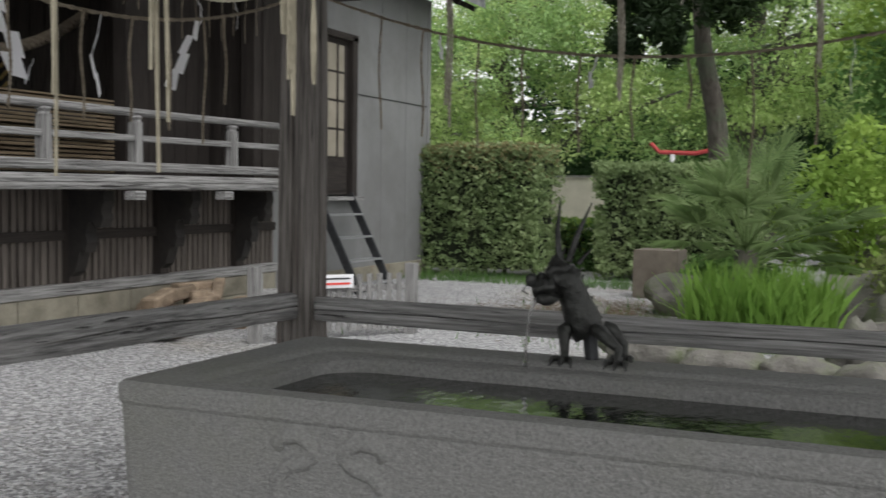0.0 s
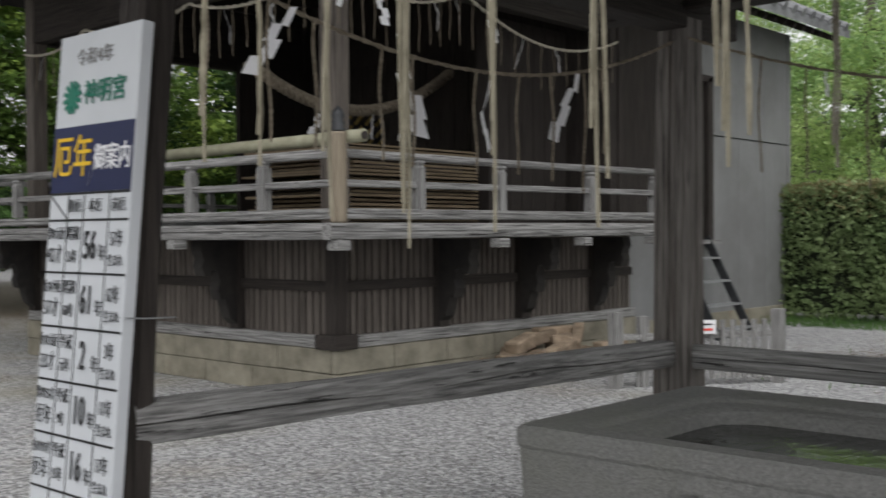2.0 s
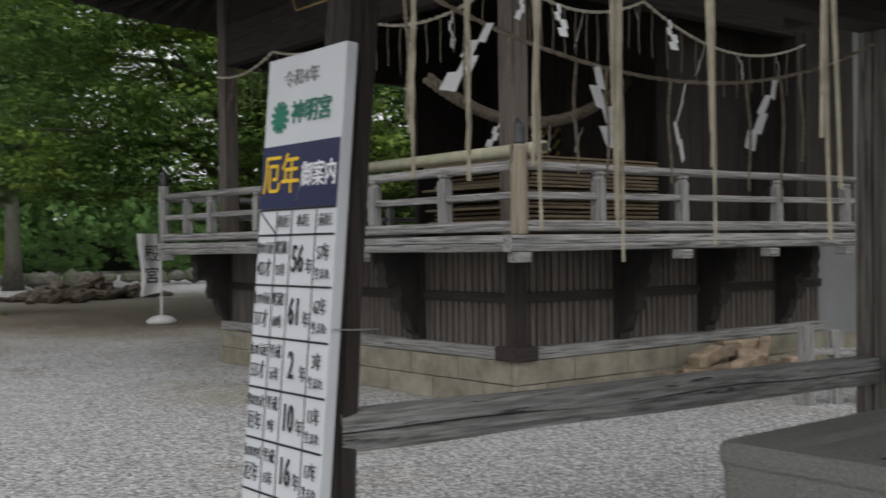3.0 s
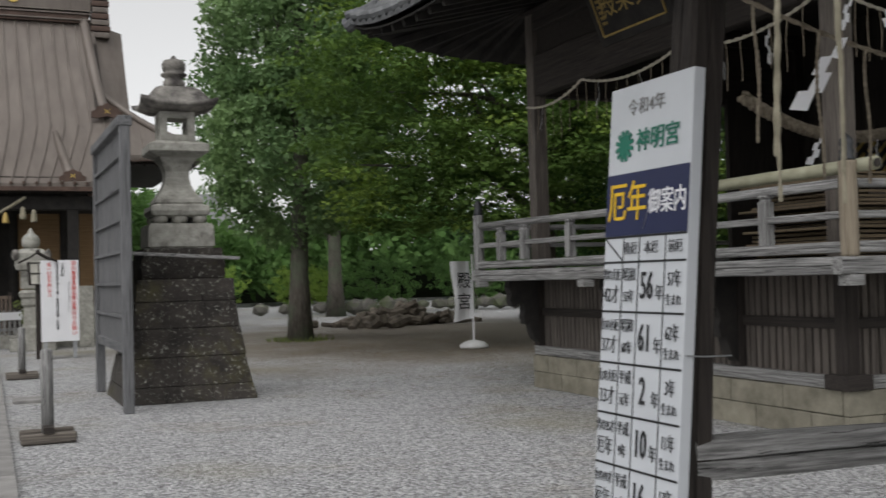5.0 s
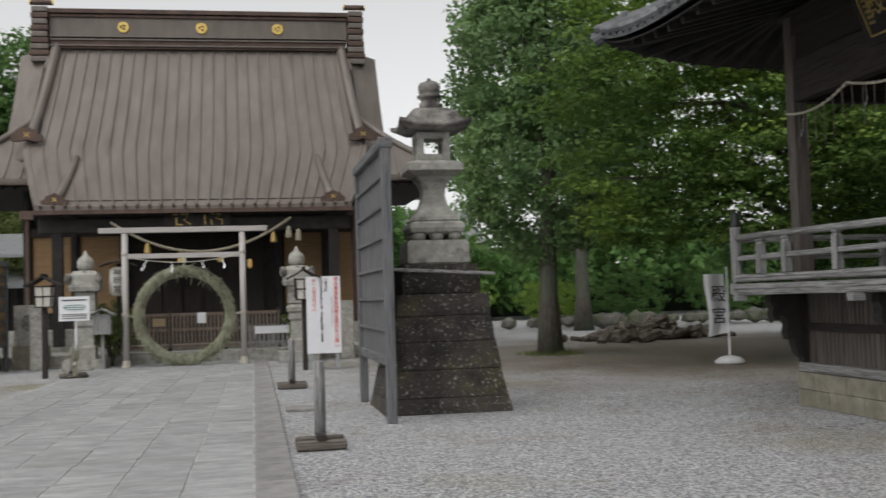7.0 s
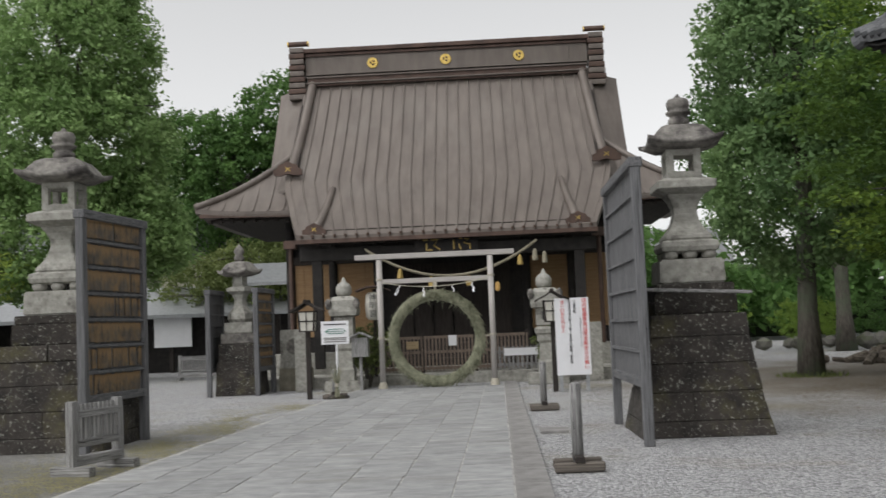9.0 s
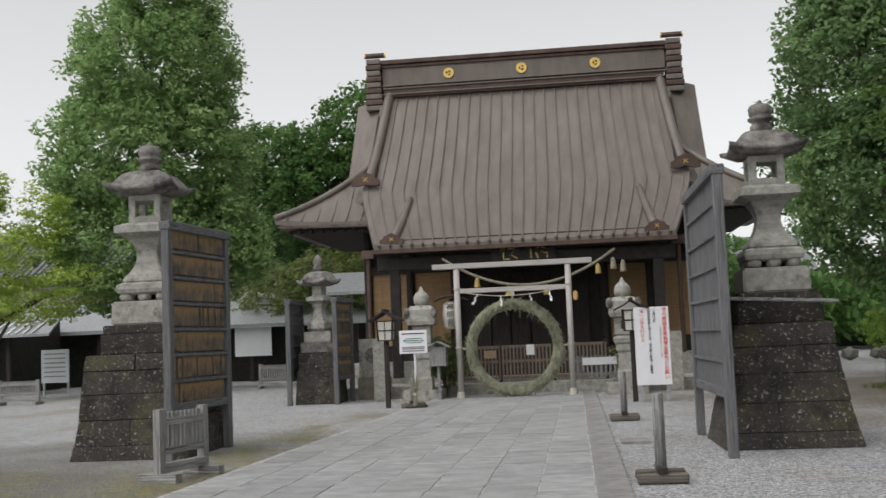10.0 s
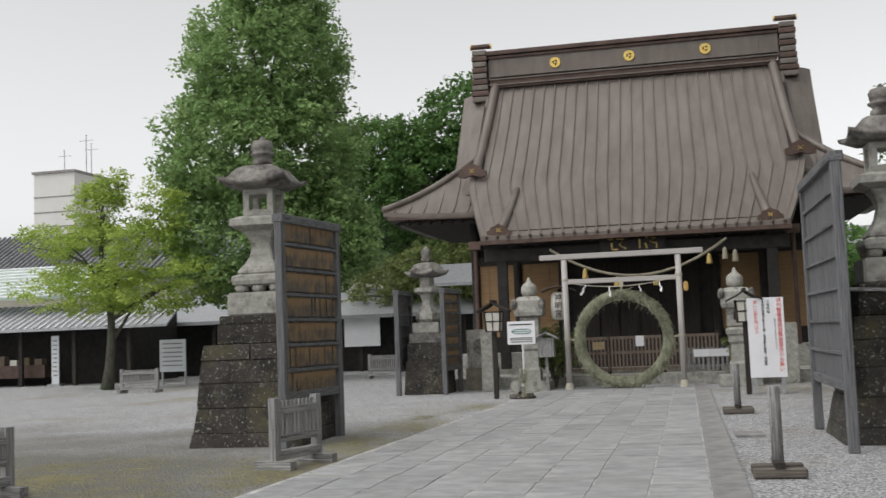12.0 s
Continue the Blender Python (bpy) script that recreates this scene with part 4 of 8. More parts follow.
def rail_post(x, y):
    p = part("rail_post", box(x - 0.04, x + 0.04, y - 0.04, y + 0.04, 1.40, 1.71, 0.005), wood_z, stage)
    part("cap_block", lathe([(0.05, 1.70), (0.04, 1.725), (0.055, 1.745), (0.045, 1.76)], (x, y, 0), 8), wood_z, stage)
    return p


for x in (5.40, 6.35, 7.62, 8.7):
    rail_post(x, RS)
    rail_post(x, RN)
for y in (7.15, 8.05, 9.0, 9.95, 10.9, 11.45):
    rail_post(RW, y)
newel = [(0.055, 1.30), (0.06, 1.32), (0.058, 1.9), (0.06, 1.92)]
cap = [(0.05, 1.92), (0.058, 1.935), (0.04, 1.955), (0.052, 1.98), (0.035, 2.0), (0.05, 2.03), (0.04, 2.06), (0.012, 2.09), (0.003, 2.1)]
for x, y, m in ((RW, RS, tan_z), (RW, RN + 0.05, wood_z)):
    part("newel", lathe(newel, (x, y, 0), 14), m, stage, smooth=True)
    part("newel_cap", lathe(cap, (x, y, 0), 14), black_steel, stage, "dark onion-shaped metal cap", smooth=True)
for x, y in ((DXW + 0.05, DYS + 0.02), (6.25, DYS - 0.015), (7.4, DYS - 0.015), (8.55, DYS - 0.015), (DXW - 0.015, 8.1), (DXW - 0.015, 9.5), (DXW - 0.01, 11.75)):
    part("joist_end", box(x - 0.06, x + 0.06, y - 0.05, y + 0.06, 1.115, 1.185, 0.008), wood_x, stage)
# pillars, beams, ceiling, back wall
for x, y in ((5.17, 7.0), (5.2, 11.65), (8.9, 7.0), (8.9, 11.65)):
    part("pillar", box(x - 0.08, x + 0.08, y - 0.08, y + 0.08, 1.30, 4.2, 0.012), board_z if x < 6 else dark_z, stage)
for a, b, m in (((5.17, 7.0, 3.45), (8.9, 7.0, 3.45), dark_x), ((5.17, 7.0, 3.45), (5.2, 11.65, 3.45), dark_y), ((5.17, 11.65, 3.45), (8.9, 11.65, 3.45), dark_x)):
    part("lintel", beam(a, b, 0.13, 0.45, 0.01), m, stage)
    part("lintel", beam(Vector(a) + Vector((0, 0, 0.6)), Vector(b) + Vector((0, 0, 0.6)), 0.15, 0.2, 0.01), m, stage)
    part("infill", beam(Vector(a) + Vector((0, 0, 0.4)), Vector(b) + Vector((0, 0, 0.4)), 0.03, 0.45, 0), dark_x, stage)
part("ceiling", box(5.1, 9.3, 6.9, 11.8, 4.15, 4.19), dark_x, stage)
part("back_wall", box(8.95, 9.05, 6.9, 11.75, 1.3, 4.2), dark_z, stage)
y = 6.95
while y < 11.7:
    part("wall_board", box(8.925, 8.948, y, y + 0.205, 1.31, 3.3, 0.004), dark_z, stage)
    y += 0.215
part("side_wall", box(8.9, 10.6, 7.36, 7.44, 1.2, 4.2), dark_z, stage)
part("side_wall", box(7.75, 8.9, 11.55, 11.62, 1.3, 3.3), dark_z, stage)
part("wall_post", box(7.55, 7.7, 7.45, 7.6, 1.3, 3.4, 0.01), dark_z, stage)
x = 7.72
while x < 8.85:
    part("wall_board", box(x, x + 0.18, 7.48, 7.51, 1.31, 3.3, 0.004), dark_z, stage)
    x += 0.19
# eaves and tiled roof
EX0, EX1, EY0, EY1, EZ = 3.40, 10.2, 5.25, 12.95, 3.98
rg = bmesh.new()


def corner_lift(u, v):
    return 0.28 * (max(abs(u), abs(v)) ** 1) * (min(abs(u), abs(v)) ** 4)


def roof_grid(side):
    rows = []
    for i in range(9):
        s = i / 8
        row = []
        for k in range(17):
            u = -1 + k / 8
            if side in "WE":
                sx = -1 if side == "W" else 1
                y0, y1 = 9.1 + u * 3.85, 9.0 + u * 1.1
                x0, x1 = (EX0 if sx < 0 else EX1), 6.9
                p = (x0 + (x1 - x0) * s, y0 + (y1 - y0) * s)
            else:
                x0, x1 = 6.8 + u * 3.40, 6.9
                ye = EY0 if side == "S" else EY1
                yr = 7.9 if side == "S" else 10.1
                p = (x0 + (x1 - x0) * s, ye + (yr - ye) * s)
            z = EZ + 2.5 * (0.55 * s + 0.45 * s * s) + 0.32 * abs(u) ** 4 * (1 - s) ** 2
            row.append((p[0], p[1], z))
        rows.append(row)
    return rows


for side in "WESN":
    part("roof_slope", sheet(roof_grid(side), 0.06), stage_tile, stage)
    # underside coloured near black for the shade below the eaves
    part("soffit", sheet([[(p[0] + 0.05 * (6.9 - p[0]) / 3.4, p[1] + 0.05 * (9.0 - p[1]) / 3.8, p[2] - 0.10) for p in row] for row in roof_grid(side)], 0.02), black_shade_wood, stage)
# tile ends and rolls along the eaves
for side in "WSN":
    gr = roof_grid(side)
    n = 30 if side != "W" else 36
    for i in range(n):
        s = (i + 0.5) / n * 16
        k = min(15, int(s))
        pts = [Vector(gr[j][k]).lerp(Vector(gr[j][k + 1]), s - k) + Vector((0, 0, 0.035)) for j in range(6)]
        out = (pts[0] - pts[1]).normalized()
        pts[0] = pts[0] + out * 0.03
        part("tile_roll", tube(pts, 0.058, 8), stage_tile, stage)
for side in "WSN":
    gr = roof_grid(side)
    n = 22
    for i in range(n):
        s = (i + 0.5) / n * 16
        k = min(15, int(s))
        a = Vector(gr[0][k]).lerp(Vector(gr[0][k + 1]), s - k) - Vector((0, 0, 0.16))
        b = Vector((min(max(a.x, 5.2), 8.9), min(max(a.y, 7.0), 11.65), 4.3))
        a = a + (b - a).normalized() * 0.12
        part("rafter", beam(a, b, 0.06, 0.08, 0), black_shade_wood, stage)
# corner tile end with pale rim
part("corner_tile", tube([(3.40, 12.93, 4.20), (3.7, 12.6, 4.40)], 0.09, 12), stage_tile, stage)
# name plaque under the west eave
plaque = thing("plaque", (5.0, 9.45, 3.8), "dark hanging plaque with gilt frame and characters", "sign")
pm = Matrix.Translation((0, 0, 0)) @ pose(0, 0, 0, 0, -22, 0)
pb = box(-0.03, 0.03, -0.62, 0.62, -0.36, 0.36, 0.01)
fr = bmesh.new()
for a, b in (((-0.035, -0.52, -0.27), (-0.035, 0.52, -0.27)), ((-0.035, -0.52, 0.27), (-0.035, 0.52, 0.27)), ((-0.035, -0.52, -0.27), (-0.035, -0.52, 0.27)), ((-0.035, 0.52, -0.27), (-0.035, 0.52, 0.27))):
    beam(a, b, 0.018, 0.012, 0, fr, up=(1, 0, 0))
for name, bm, m in (("panel", pb, black_shade_wood), ("gilt_frame", fr, dull_gold)):
    bmesh.ops.transform(bm, matrix=pm, verts=bm.verts)
    bmesh.ops.translate(bm, verts=bm.verts, vec=(5.0, 9.45, 3.8))
    part(name, bm, m, plaque)
for i, ch in enumerate("殿樂奏"):
    lettering(ch, 0.28, dull_gold, plaque, pm @ pose(-0.034, 0.30 - 0.28 * i, 0, 90, 0, -90))
for j in range(3):
    bb = bmesh.new()
    for i in range(7):
        z = 0.18 - i * 0.055
        box(-0.036, -0.032, 0.455 - 0.03 * j, 0.47 - 0.03 * j, z - 0.018, z + 0.014, 0, bb)
    bmesh.ops.transform(bb, matrix=pm, verts=bb.verts)
    bmesh.ops.translate(bb, verts=bb.verts, vec=(5.0, 9.45, 3.8))
    part("small_writing", bb, dull_gold, plaque)
# ropes of the stage
shrine_rope((5.05, 6.88, 3.22), (6.55, 6.88, 3.25), 0.16, 0.013, "straw rope with tassels along the stage front", [], [(k / 12 + 0.04, 0.42) for k in range(12)], [(0.1, 0.22), (0.3, 0.22), (0.52, 0.22), (0.75, 0.22), (0.92, 0.22)], 11)
shrine_rope((6.55, 6.88, 3.25), (8.9, 6.88, 3.14), 0.25, 0.013, "straw rope with tassels along the stage front", [], [(k / 12 + 0.04, 0.42) for k in range(12)], [(0.12, 0.22), (0.35, 0.22), (0.55, 0.22), (0.8, 0.22)], 12)
shrine_rope((5.05, 11.6, 3.10), (5.05, 10.4, 3.20), 0.09, 0.014, "straw rope with strings and paper along the stage side", [], [(k / 7 + 0.07, 0.42) for k in range(7)], [(0.3, 0.2)], 13)
shrine_rope((5.05, 10.4, 3.20), (5.05, 8.7, 3.20), 0.12, 0.014, "straw rope with strings and paper along the stage side", [], [(k / 9 + 0.05, 0.42) for k in range(9)], [(0.18, 0.24), (0.6, 0.24)], 14)
shrine_rope((5.05, 8.7, 3.20), (5.05, 7.1, 3.20), 0.12, 0.014, "straw rope with strings and paper along the stage side", [], [(k / 9 + 0.05, 0.42) for k in range(9)], [(0.3, 0.24), (0.7, 0.24)], 15)
tk = thing("thick_rope", (7.0, 8.6, 2.6), "thick twisted straw rope sagging inside the stage", "rope")
part("rope", twisted(sag((5.6, 8.6, 2.75), (8.3, 8.6, 2.95), 0.42, 20), 0.055, 3, 14, 5), brown_rope, tk)
for k, s in enumerate((0.3, 0.55, 0.72)):
    paper_zigzag(tk, Vector((5.6 + 2.7 * s, 8.55, 2.42)), 0.22, 700 + k)
# stacked boards on the deck
dark_tan = grain("aged_plank", (0.10, 0.075, 0.045), (0.24, 0.185, 0.12), "x", vary=0.25)
stack = thing("board_stack", (6.7, 8.0, 1.3), "stack of pale timber frames and boards on the stage", "boards")
rng = random.Random(3)
z = 1.305
k = 0
while z < 1.97:
    h = rng.uniform(0.028, 0.04)
    s = rng.uniform(-0.16, 0.16)
    part("plank", box(5.75 + s, 7.45 + s * 0.5, 7.5 + s * 0.4, 8.7, z, z + h * 0.62, 0.003), dark_tan, stack)
    part("spacer", box(5.85 + s, 7.3, 7.56, 8.6, z + h * 0.62, z + h), dark_x, stack)
    z += h
lat = thing("gilt_lattice", (7.4, 9.2, 1.3), "dark screen with gilt lattice pattern", "screen")
part("screen", box(7.0, 7.9, 9.2, 9.24, 1.3, 2.45), black_shade_wood, lat)
for i in range(5):
    for j in range(5):
        part("lattice", beam((7.15 + i * 0.15, 9.185, 1.9 + j * 0.12), (7.25 + i * 0.15, 9.185, 2.0 + j * 0.12), 0.03, 0.012, 0, up=(0, 1, 0)), dull_gold, lat)
mat_roll = thing("bamboo_blind", (RW + 0.08, 7.4, 1.87), "rolled pale bamboo blind laid along the railing", "blind")
part("roll", tube([(RW + 0.10, 6.2, 1.895), (RW + 0.10, 8.9, 1.88)], 0.045, 14), bamboo, mat_roll, smooth=True)
part("core", tube([(RW + 0.10, 6.19, 1.895), (RW + 0.10, 6.2, 1.895)], 0.03, 10), dark_z, mat_roll)

# ---- grey storehouse ----
store = thing("storehouse", (12, 9, 0), "grey sheet-metal storehouse with a wooden glazed door", "building")
WY = 7.38
part("plinth", box(10.0, 14.06, WY - 0.02, 11.0, 0, 0.22, 0.01), tuff, store)
for x0, x1, z0, z1 in ((9.2, 10.9, 0.22, 1.2), (10.6, 10.9, 1.2, 3.95), (10.9, 11.75, 3.12, 3.95), (10.9, 11.75, 0.22, 1.13), (11.75, 14.03, 0.22, 3.95)):
    part("wall_panel", box(x0, x1, WY, WY + 0.12, z0, z1), grey_sheet, store)
part("wall_panel", box(13.91, 14.03, WY + 0.12, 11.0, 0.22, 3.95), grey_sheet, store)
part("wall_panel", box(9.2, 9.3, WY + 0.12, 11.0, 0.22, 3.95), grey_sheet, store)
for x in (12.5, 13.25):
    part("sheet_joint", box(x, x + 0.006, WY - 0.004, WY, 0.22, 3.95), grey_sheet, store)
part("sheet_joint", box(11.8, 14.03, WY - 0.006, WY, 2.415, 2.43), black_steel, store)
part("corner_strip", box(13.95, 14.05, WY - 0.012, WY - 0.002, 0.22, 3.95), grey_sheet, store)
dr = part("door", box(10.98, 11.66, WY + 0.03, WY + 0.06, 1.15, 3.06), dark_z, store, "dark wood door with glass panes")
for x0, x1, z0, z1 in ((10.90, 10.98, 1.13, 3.12), (11.63, 11.75, 1.13, 3.12)):
    part("door_frame", box(x0, x1, WY - 0.05, WY + 0.06, z0, z1, 0.005), dark_z, store)
part("door_frame", box(10.88, 11.77, WY - 0.05, WY + 0.06, 3.06, 3.14, 0.005), dark_x, store)
part("door_sill", box(10.88, 11.77, WY - 0.14, WY + 0.02, 1.08, 1.13, 0.005), wood_x, store)
for i in range(4):
    z = 1.62 + i * 0.35
    part("pane", box(11.02, 11.52, WY + 0.02, WY + 0.029, z, z + 0.32), glass_m, dr, "clouded glass pane")
part("muntin", box(11.33, 11.37, WY + 0.012, WY + 0.0195, 1.6, 3.03), dark_z, dr)
part("door_panel", box(11.02, 11.60, WY + 0.022, WY + 0.029, 1.20, 1.57), dark_x, dr)
gb = bmesh.new()
sheet([[(9.0, 6.75, 4.02), (14.6, 6.75, 4.02)], [(9.0, 9.2, 5.3), (14.6, 9.2, 5.3)], [(9.0, 11.7, 4.02), (14.6, 11.7, 4.02)]], 0.12, gb)
part("roof", gb, tile_grey, store)
for i in range(20):
    x = 9.1 + i * 0.28
    part("tile_roll", tube([(x, 6.72, 4.03), (x, 9.2, 5.33)], 0.06, 8), tile_grey, store)
    part("rafter", beam((x, 6.85, 3.87), (x, 7.4, 4.15), 0.06, 0.07, 0), dark_y, store)
lad = thing("step_ladder", (11.15, 7.1, 0), "dark metal step ladder leaning at the storehouse door", "ladder")
for x in (10.70, 11.52):
    part("stringer", beam((x, 6.72, 0.0), (x, 7.31, 1.16), 0.03, 0.10, 0.003), black_steel, lad)
for k in range(4):
    s = 0.09 + k * 0.232
    y, z = 6.72 + 0.59 * s, 1.16 * s
    part("tread", box(10.715, 11.505, y - 0.07, y + 0.07, z - 0.012, z + 0.012, 0.003), steel, lad)

# picket fence and firewood by the stage
pf = thing("picket_fence", (7.2, 5.0, 0), "low weathered picket fence", "fence")
fa, fb = Vector((6.82, 5.57, 0)), Vector((7.95, 4.75, 0))
for s in (0.0, 1.0):
    p = fa.lerp(fb, s)
    part("post", box(p.x - 0.045, p.x + 0.045, p.y - 0.045, p.y + 0.045, 0, 0.60, 0.006), wood_z, pf)
part("post", box(7.0, 7.08, 5.42, 5.5, 0, 0.56, 0.006), wood_z, pf)
for i in range(10):
    p = fa.lerp(fb, 0.32 + i * 0.066)
    part("picket", box(p.x - 0.03, p.x + 0.03, p.y - 0.012, p.y + 0.012, 0.05, 0.52, 0.004), wood_z, pf)
for z in (0.15, 0.40):
    part("fence_rail", beam((fa.x, fa.y + 0.02, z), (fb.x, fb.y + 0.02, z), 0.03, 0.05, 0.003), wood_x, pf)
ps = thing("small_notice", (7.3, 5.1, 0.4), "small white notice with red and grey print", "sign")
nd = (fb - fa).normalized()
q = fa.lerp(fb, 0.47) - Vector((0.03, 0.04, 0))
part("panel", beam(q - nd * 0.17 + Vector((0, 0, 0.47)), q + nd * 0.17 + Vector((0, 0, 0.47)), 0.008, 0.11, 0.001), white_paint, ps)
for zz, m in ((0.492, ink), (0.45, red_ink)):
    part("printed_line", beam(q - nd * 0.14 - Vector((0.006, 0.006, -zz)), q + nd * 0.14 - Vector((0.006, 0.006, -zz)), 0.003, 0.012 if m is ink else 0.018, 0), m, ps)
fw = random.Random(12)
for i in range(30):
    x, y = fw.uniform(6.45, 8.1), fw.uniform(6.1, 6.65)
    L, r = fw.uniform(0.28, 0.45), fw.uniform(0.06, 0.10)
    lg = thing("firewood_log", (x, y, 0), "split firewood log lying by the stage base", "log", "firewood pile")
    a = fw.uniform(-1.1, 1.1)
    z = r * 0.7 + (i % 4) * 0.10 * max(0.2, 1 - abs(x - 7.3))
    d = Vector((math.cos(a), math.sin(a), fw.uniform(-0.25, 0.45)))
    c = Vector((x, y, z + 0.02))
    part("log", beam(c - d * L / 2, c + d * L / 2, r * 1.5, r * 1.2, r * 0.12), soil_log, lg)


# ---- tall stone lanterns on stepped dark plinths ----
def square_ring(bm, x, y, hx, hy, z):
    return [bm.verts.new((x + sx * hx, y + sy * hy, z)) for sx, sy in ((-1, -1), (1, -1), (1, 1), (-1, 1))]


def block(x, y, hx, hy, z0, z1, hx1=None, hy1=None, bev=0.012):
    bm = bmesh.new()
    a, b = square_ring(bm, x, y, hx, hy, z0), square_ring(bm, x, y, hx1 or hx, hy1 or hy, z1)
    bm.faces.new(a[::-1])
    bm.faces.new(b)
    for i in range(4):
        j = (i + 1) % 4
        bm.faces.new((a[i], a[j], b[j], b[i]))
    if bev:
        bmesh.ops.bevel(bm, geom=list(bm.edges), offset=bev, segments=2, affect="EDGES")
    return bm


def lantern_roof(x, y, z, r, h, n=6, turn=0.0):
    """A heavy six-sided cap with lifted corners."""
    bm = bmesh.new()
    rings = []
    for s, zz, lift in ((0.62, -0.02, 0), (0.98, 0.03, 0.05), (1.0, 0.075, 0.06), (0.85, 0.125, 0.012), (0.74, 0.22, 0), (0.60, 0.31, 0), (0.42, 0.355, 0), (0.20, 0.37, 0)):
        ring = []
        for k in range(n * 6):
            a = turn + k * math.tau / (n * 6)
            w = (k % 6) / 6
            e = abs(w - 0.0) if w < 0.5 else 1 - w
            edge = 1 - 2 * e
            rad = r * s * (math.cos(math.pi / n) / math.cos((w - 0.5) * math.tau / n))
            rad *= 1 + 0.05 * edge ** 3 * (1 if s > 0.9 else 0)
            ring.append(bm.verts.new((x + rad * math.cos(a), y + rad * math.sin(a), z + (zz * h / 0.36) + lift * h * 4.2 * edge ** 3)))
        rings.append(ring)
    for q, w in zip(rings, rings[1:]):
        for k in range(len(q)):
            bm.faces.new((q[k], q[(k + 1) % len(q)], w[(k + 1) % len(q)], w[k]))
    bm.faces.new(rings[0][::-1])
    bm.faces.new(rings[-1])
    return bm


def big_lantern(x, y, base, top, ztop, k, seed, label):
    """base, top: half widths (x, y) of the plinth; k scales the lantern."""
    t = thing("stone_lantern", (x, y, 0), label, "stone lantern", "tall lanterns beside the way")
    rr = random.Random(seed)
    zs = [0.0, 0.17, 0.47, 0.77, 1.05, ztop]
    for i in range(5):
        def half(z):
            s = z / ztop
            c = s + 0.12 * math.sin(s * math.pi)
            return [base[q] + (top[q] - base[q]) * c for q in (0, 1)]
        z0, z1 = zs[i], zs[i + 1]
        a, b = half(z0), half(z1)
        n = 2 if i else 3
        cut = sorted([-1, 1] + [rr.uniform(-0.5, 0.5) for _ in range(n - 1)])
        for u, w in zip(cut, cut[1:]):
            bm = bmesh.new()
            lo = [bm.verts.new((x + p * a[0], y + q * a[1], z0 + 0.002)) for p, q in ((u + 0.002, -1), (w - 0.002, -1), (w - 0.002, 1), (u + 0.002, 1))]
            hi = [bm.verts.new((x + p * b[0], y + q * b[1], z1 - 0.002)) for p, q in ((u + 0.002, -1), (w - 0.002, -1), (w - 0.002, 1), (u + 0.002, 1))]
            bm.faces.new(lo[::-1])
            bm.faces.new(hi)
            for p in range(4):
                q = (p + 1) % 4
                bm.faces.new((lo[p], lo[q], hi[q], hi[p]))
            for q in lo + hi:
                q.co += Vector((rr.uniform(-1, 1), rr.uniform(-1, 1), 0)) * 0.01
            bmesh.ops.bevel(bm, geom=list(bm.edges), offset=0.006, segments=1, affect="EDGES")
            part("plinth_stone", bm, dark_stone, t)
    z = ztop
    part("plinth_step", block(x, y, 0.44 * k, 0.44 * k, z, z + 0.23 * k), dark_stone, t, "dark stained step of the plinth")
    part("plinth_step", block(x, y, 0.42 * k, 0.42 * k, z + 0.23 * k, z + 0.33 * k), dark_stone, t)
    part("plinth_step", block(x, y, 0.355 * k, 0.355 * k, z + 0.33 * k, z + 0.60 * k, 0.345 * k, 0.345 * k, 0.02), lantern_stone, t, "pale block stained dark at the foot")
    z = z + 0.60 * k

    def squared(name, rows):
        """A four-sided turned piece from (half width, height) pairs."""
        bm = lathe([(r * k * 1.4142, h * k) for r, h in rows], (x, y, z), 4, turn=math.pi / 4)
        bmesh.ops.bevel(bm, geom=[e for e in bm.edges if abs(e.verts[0].co.z - e.verts[1].co.z) > 0.008], offset=0.016, segments=2, affect="EDGES")
        return part(name, bm, lantern_stone, t)

    for sx in (-1, 0, 1):
        for sy in (-1, 0, 1):
            if sx or sy:
                part("foot", lump((x + 0.21 * k * sx, y + 0.21 * k * sy, z + 0.055 * k), 0.088 * k, sx + 3 * sy + 9, (1.0, 1.0, 0.78), 2, rough=0.15), lantern_stone, t, smooth=True)
    squared("lotus_base", [(0.24, 0.075), (0.30, 0.095), (0.315, 0.14), (0.305, 0.195), (0.26, 0.215)])
    squared("shaft", [(0.245, 0.215), (0.255, 0.235), (0.245, 0.27), (0.19, 0.34), (0.145, 0.43), (0.125, 0.52), (0.13, 0.58), (0.16, 0.66), (0.20, 0.715), (0.20, 0.735)])
    squared("platform", [(0.22, 0.735), (0.30, 0.775), (0.32, 0.79), (0.32, 0.87), (0.25, 0.90), (0.22, 0.91)])
    z3 = z + 0.91 * k
    for sx in (-1, 1):
        for sy in (-1, 1):
            part("firebox_post", block(x + sx * 0.15 * k, y + sy * 0.15 * k, 0.04 * k, 0.04 * k, z3, z3 + 0.33 * k, bev=0.006), lantern_stone, t)
    part("firebox_sill", block(x, y, 0.185 * k, 0.185 * k, z3 - 0.004, z3 + 0.075 * k), lantern_stone, t)
    part("firebox_head", block(x, y, 0.187 * k, 0.187 * k, z3 + 0.255 * k, z3 + 0.335 * k), lantern_stone, t)
    z4 = z3 + 0.335 * k
    part("cap", lantern_roof(x, y, z4 + 0.005, 0.56 * k, 0.27 * k, 4, math.pi / 4), cap_stone, t, "dark weathered stone cap with lifted corners", smooth=True)
    z5 = z4 + 0.265 * k
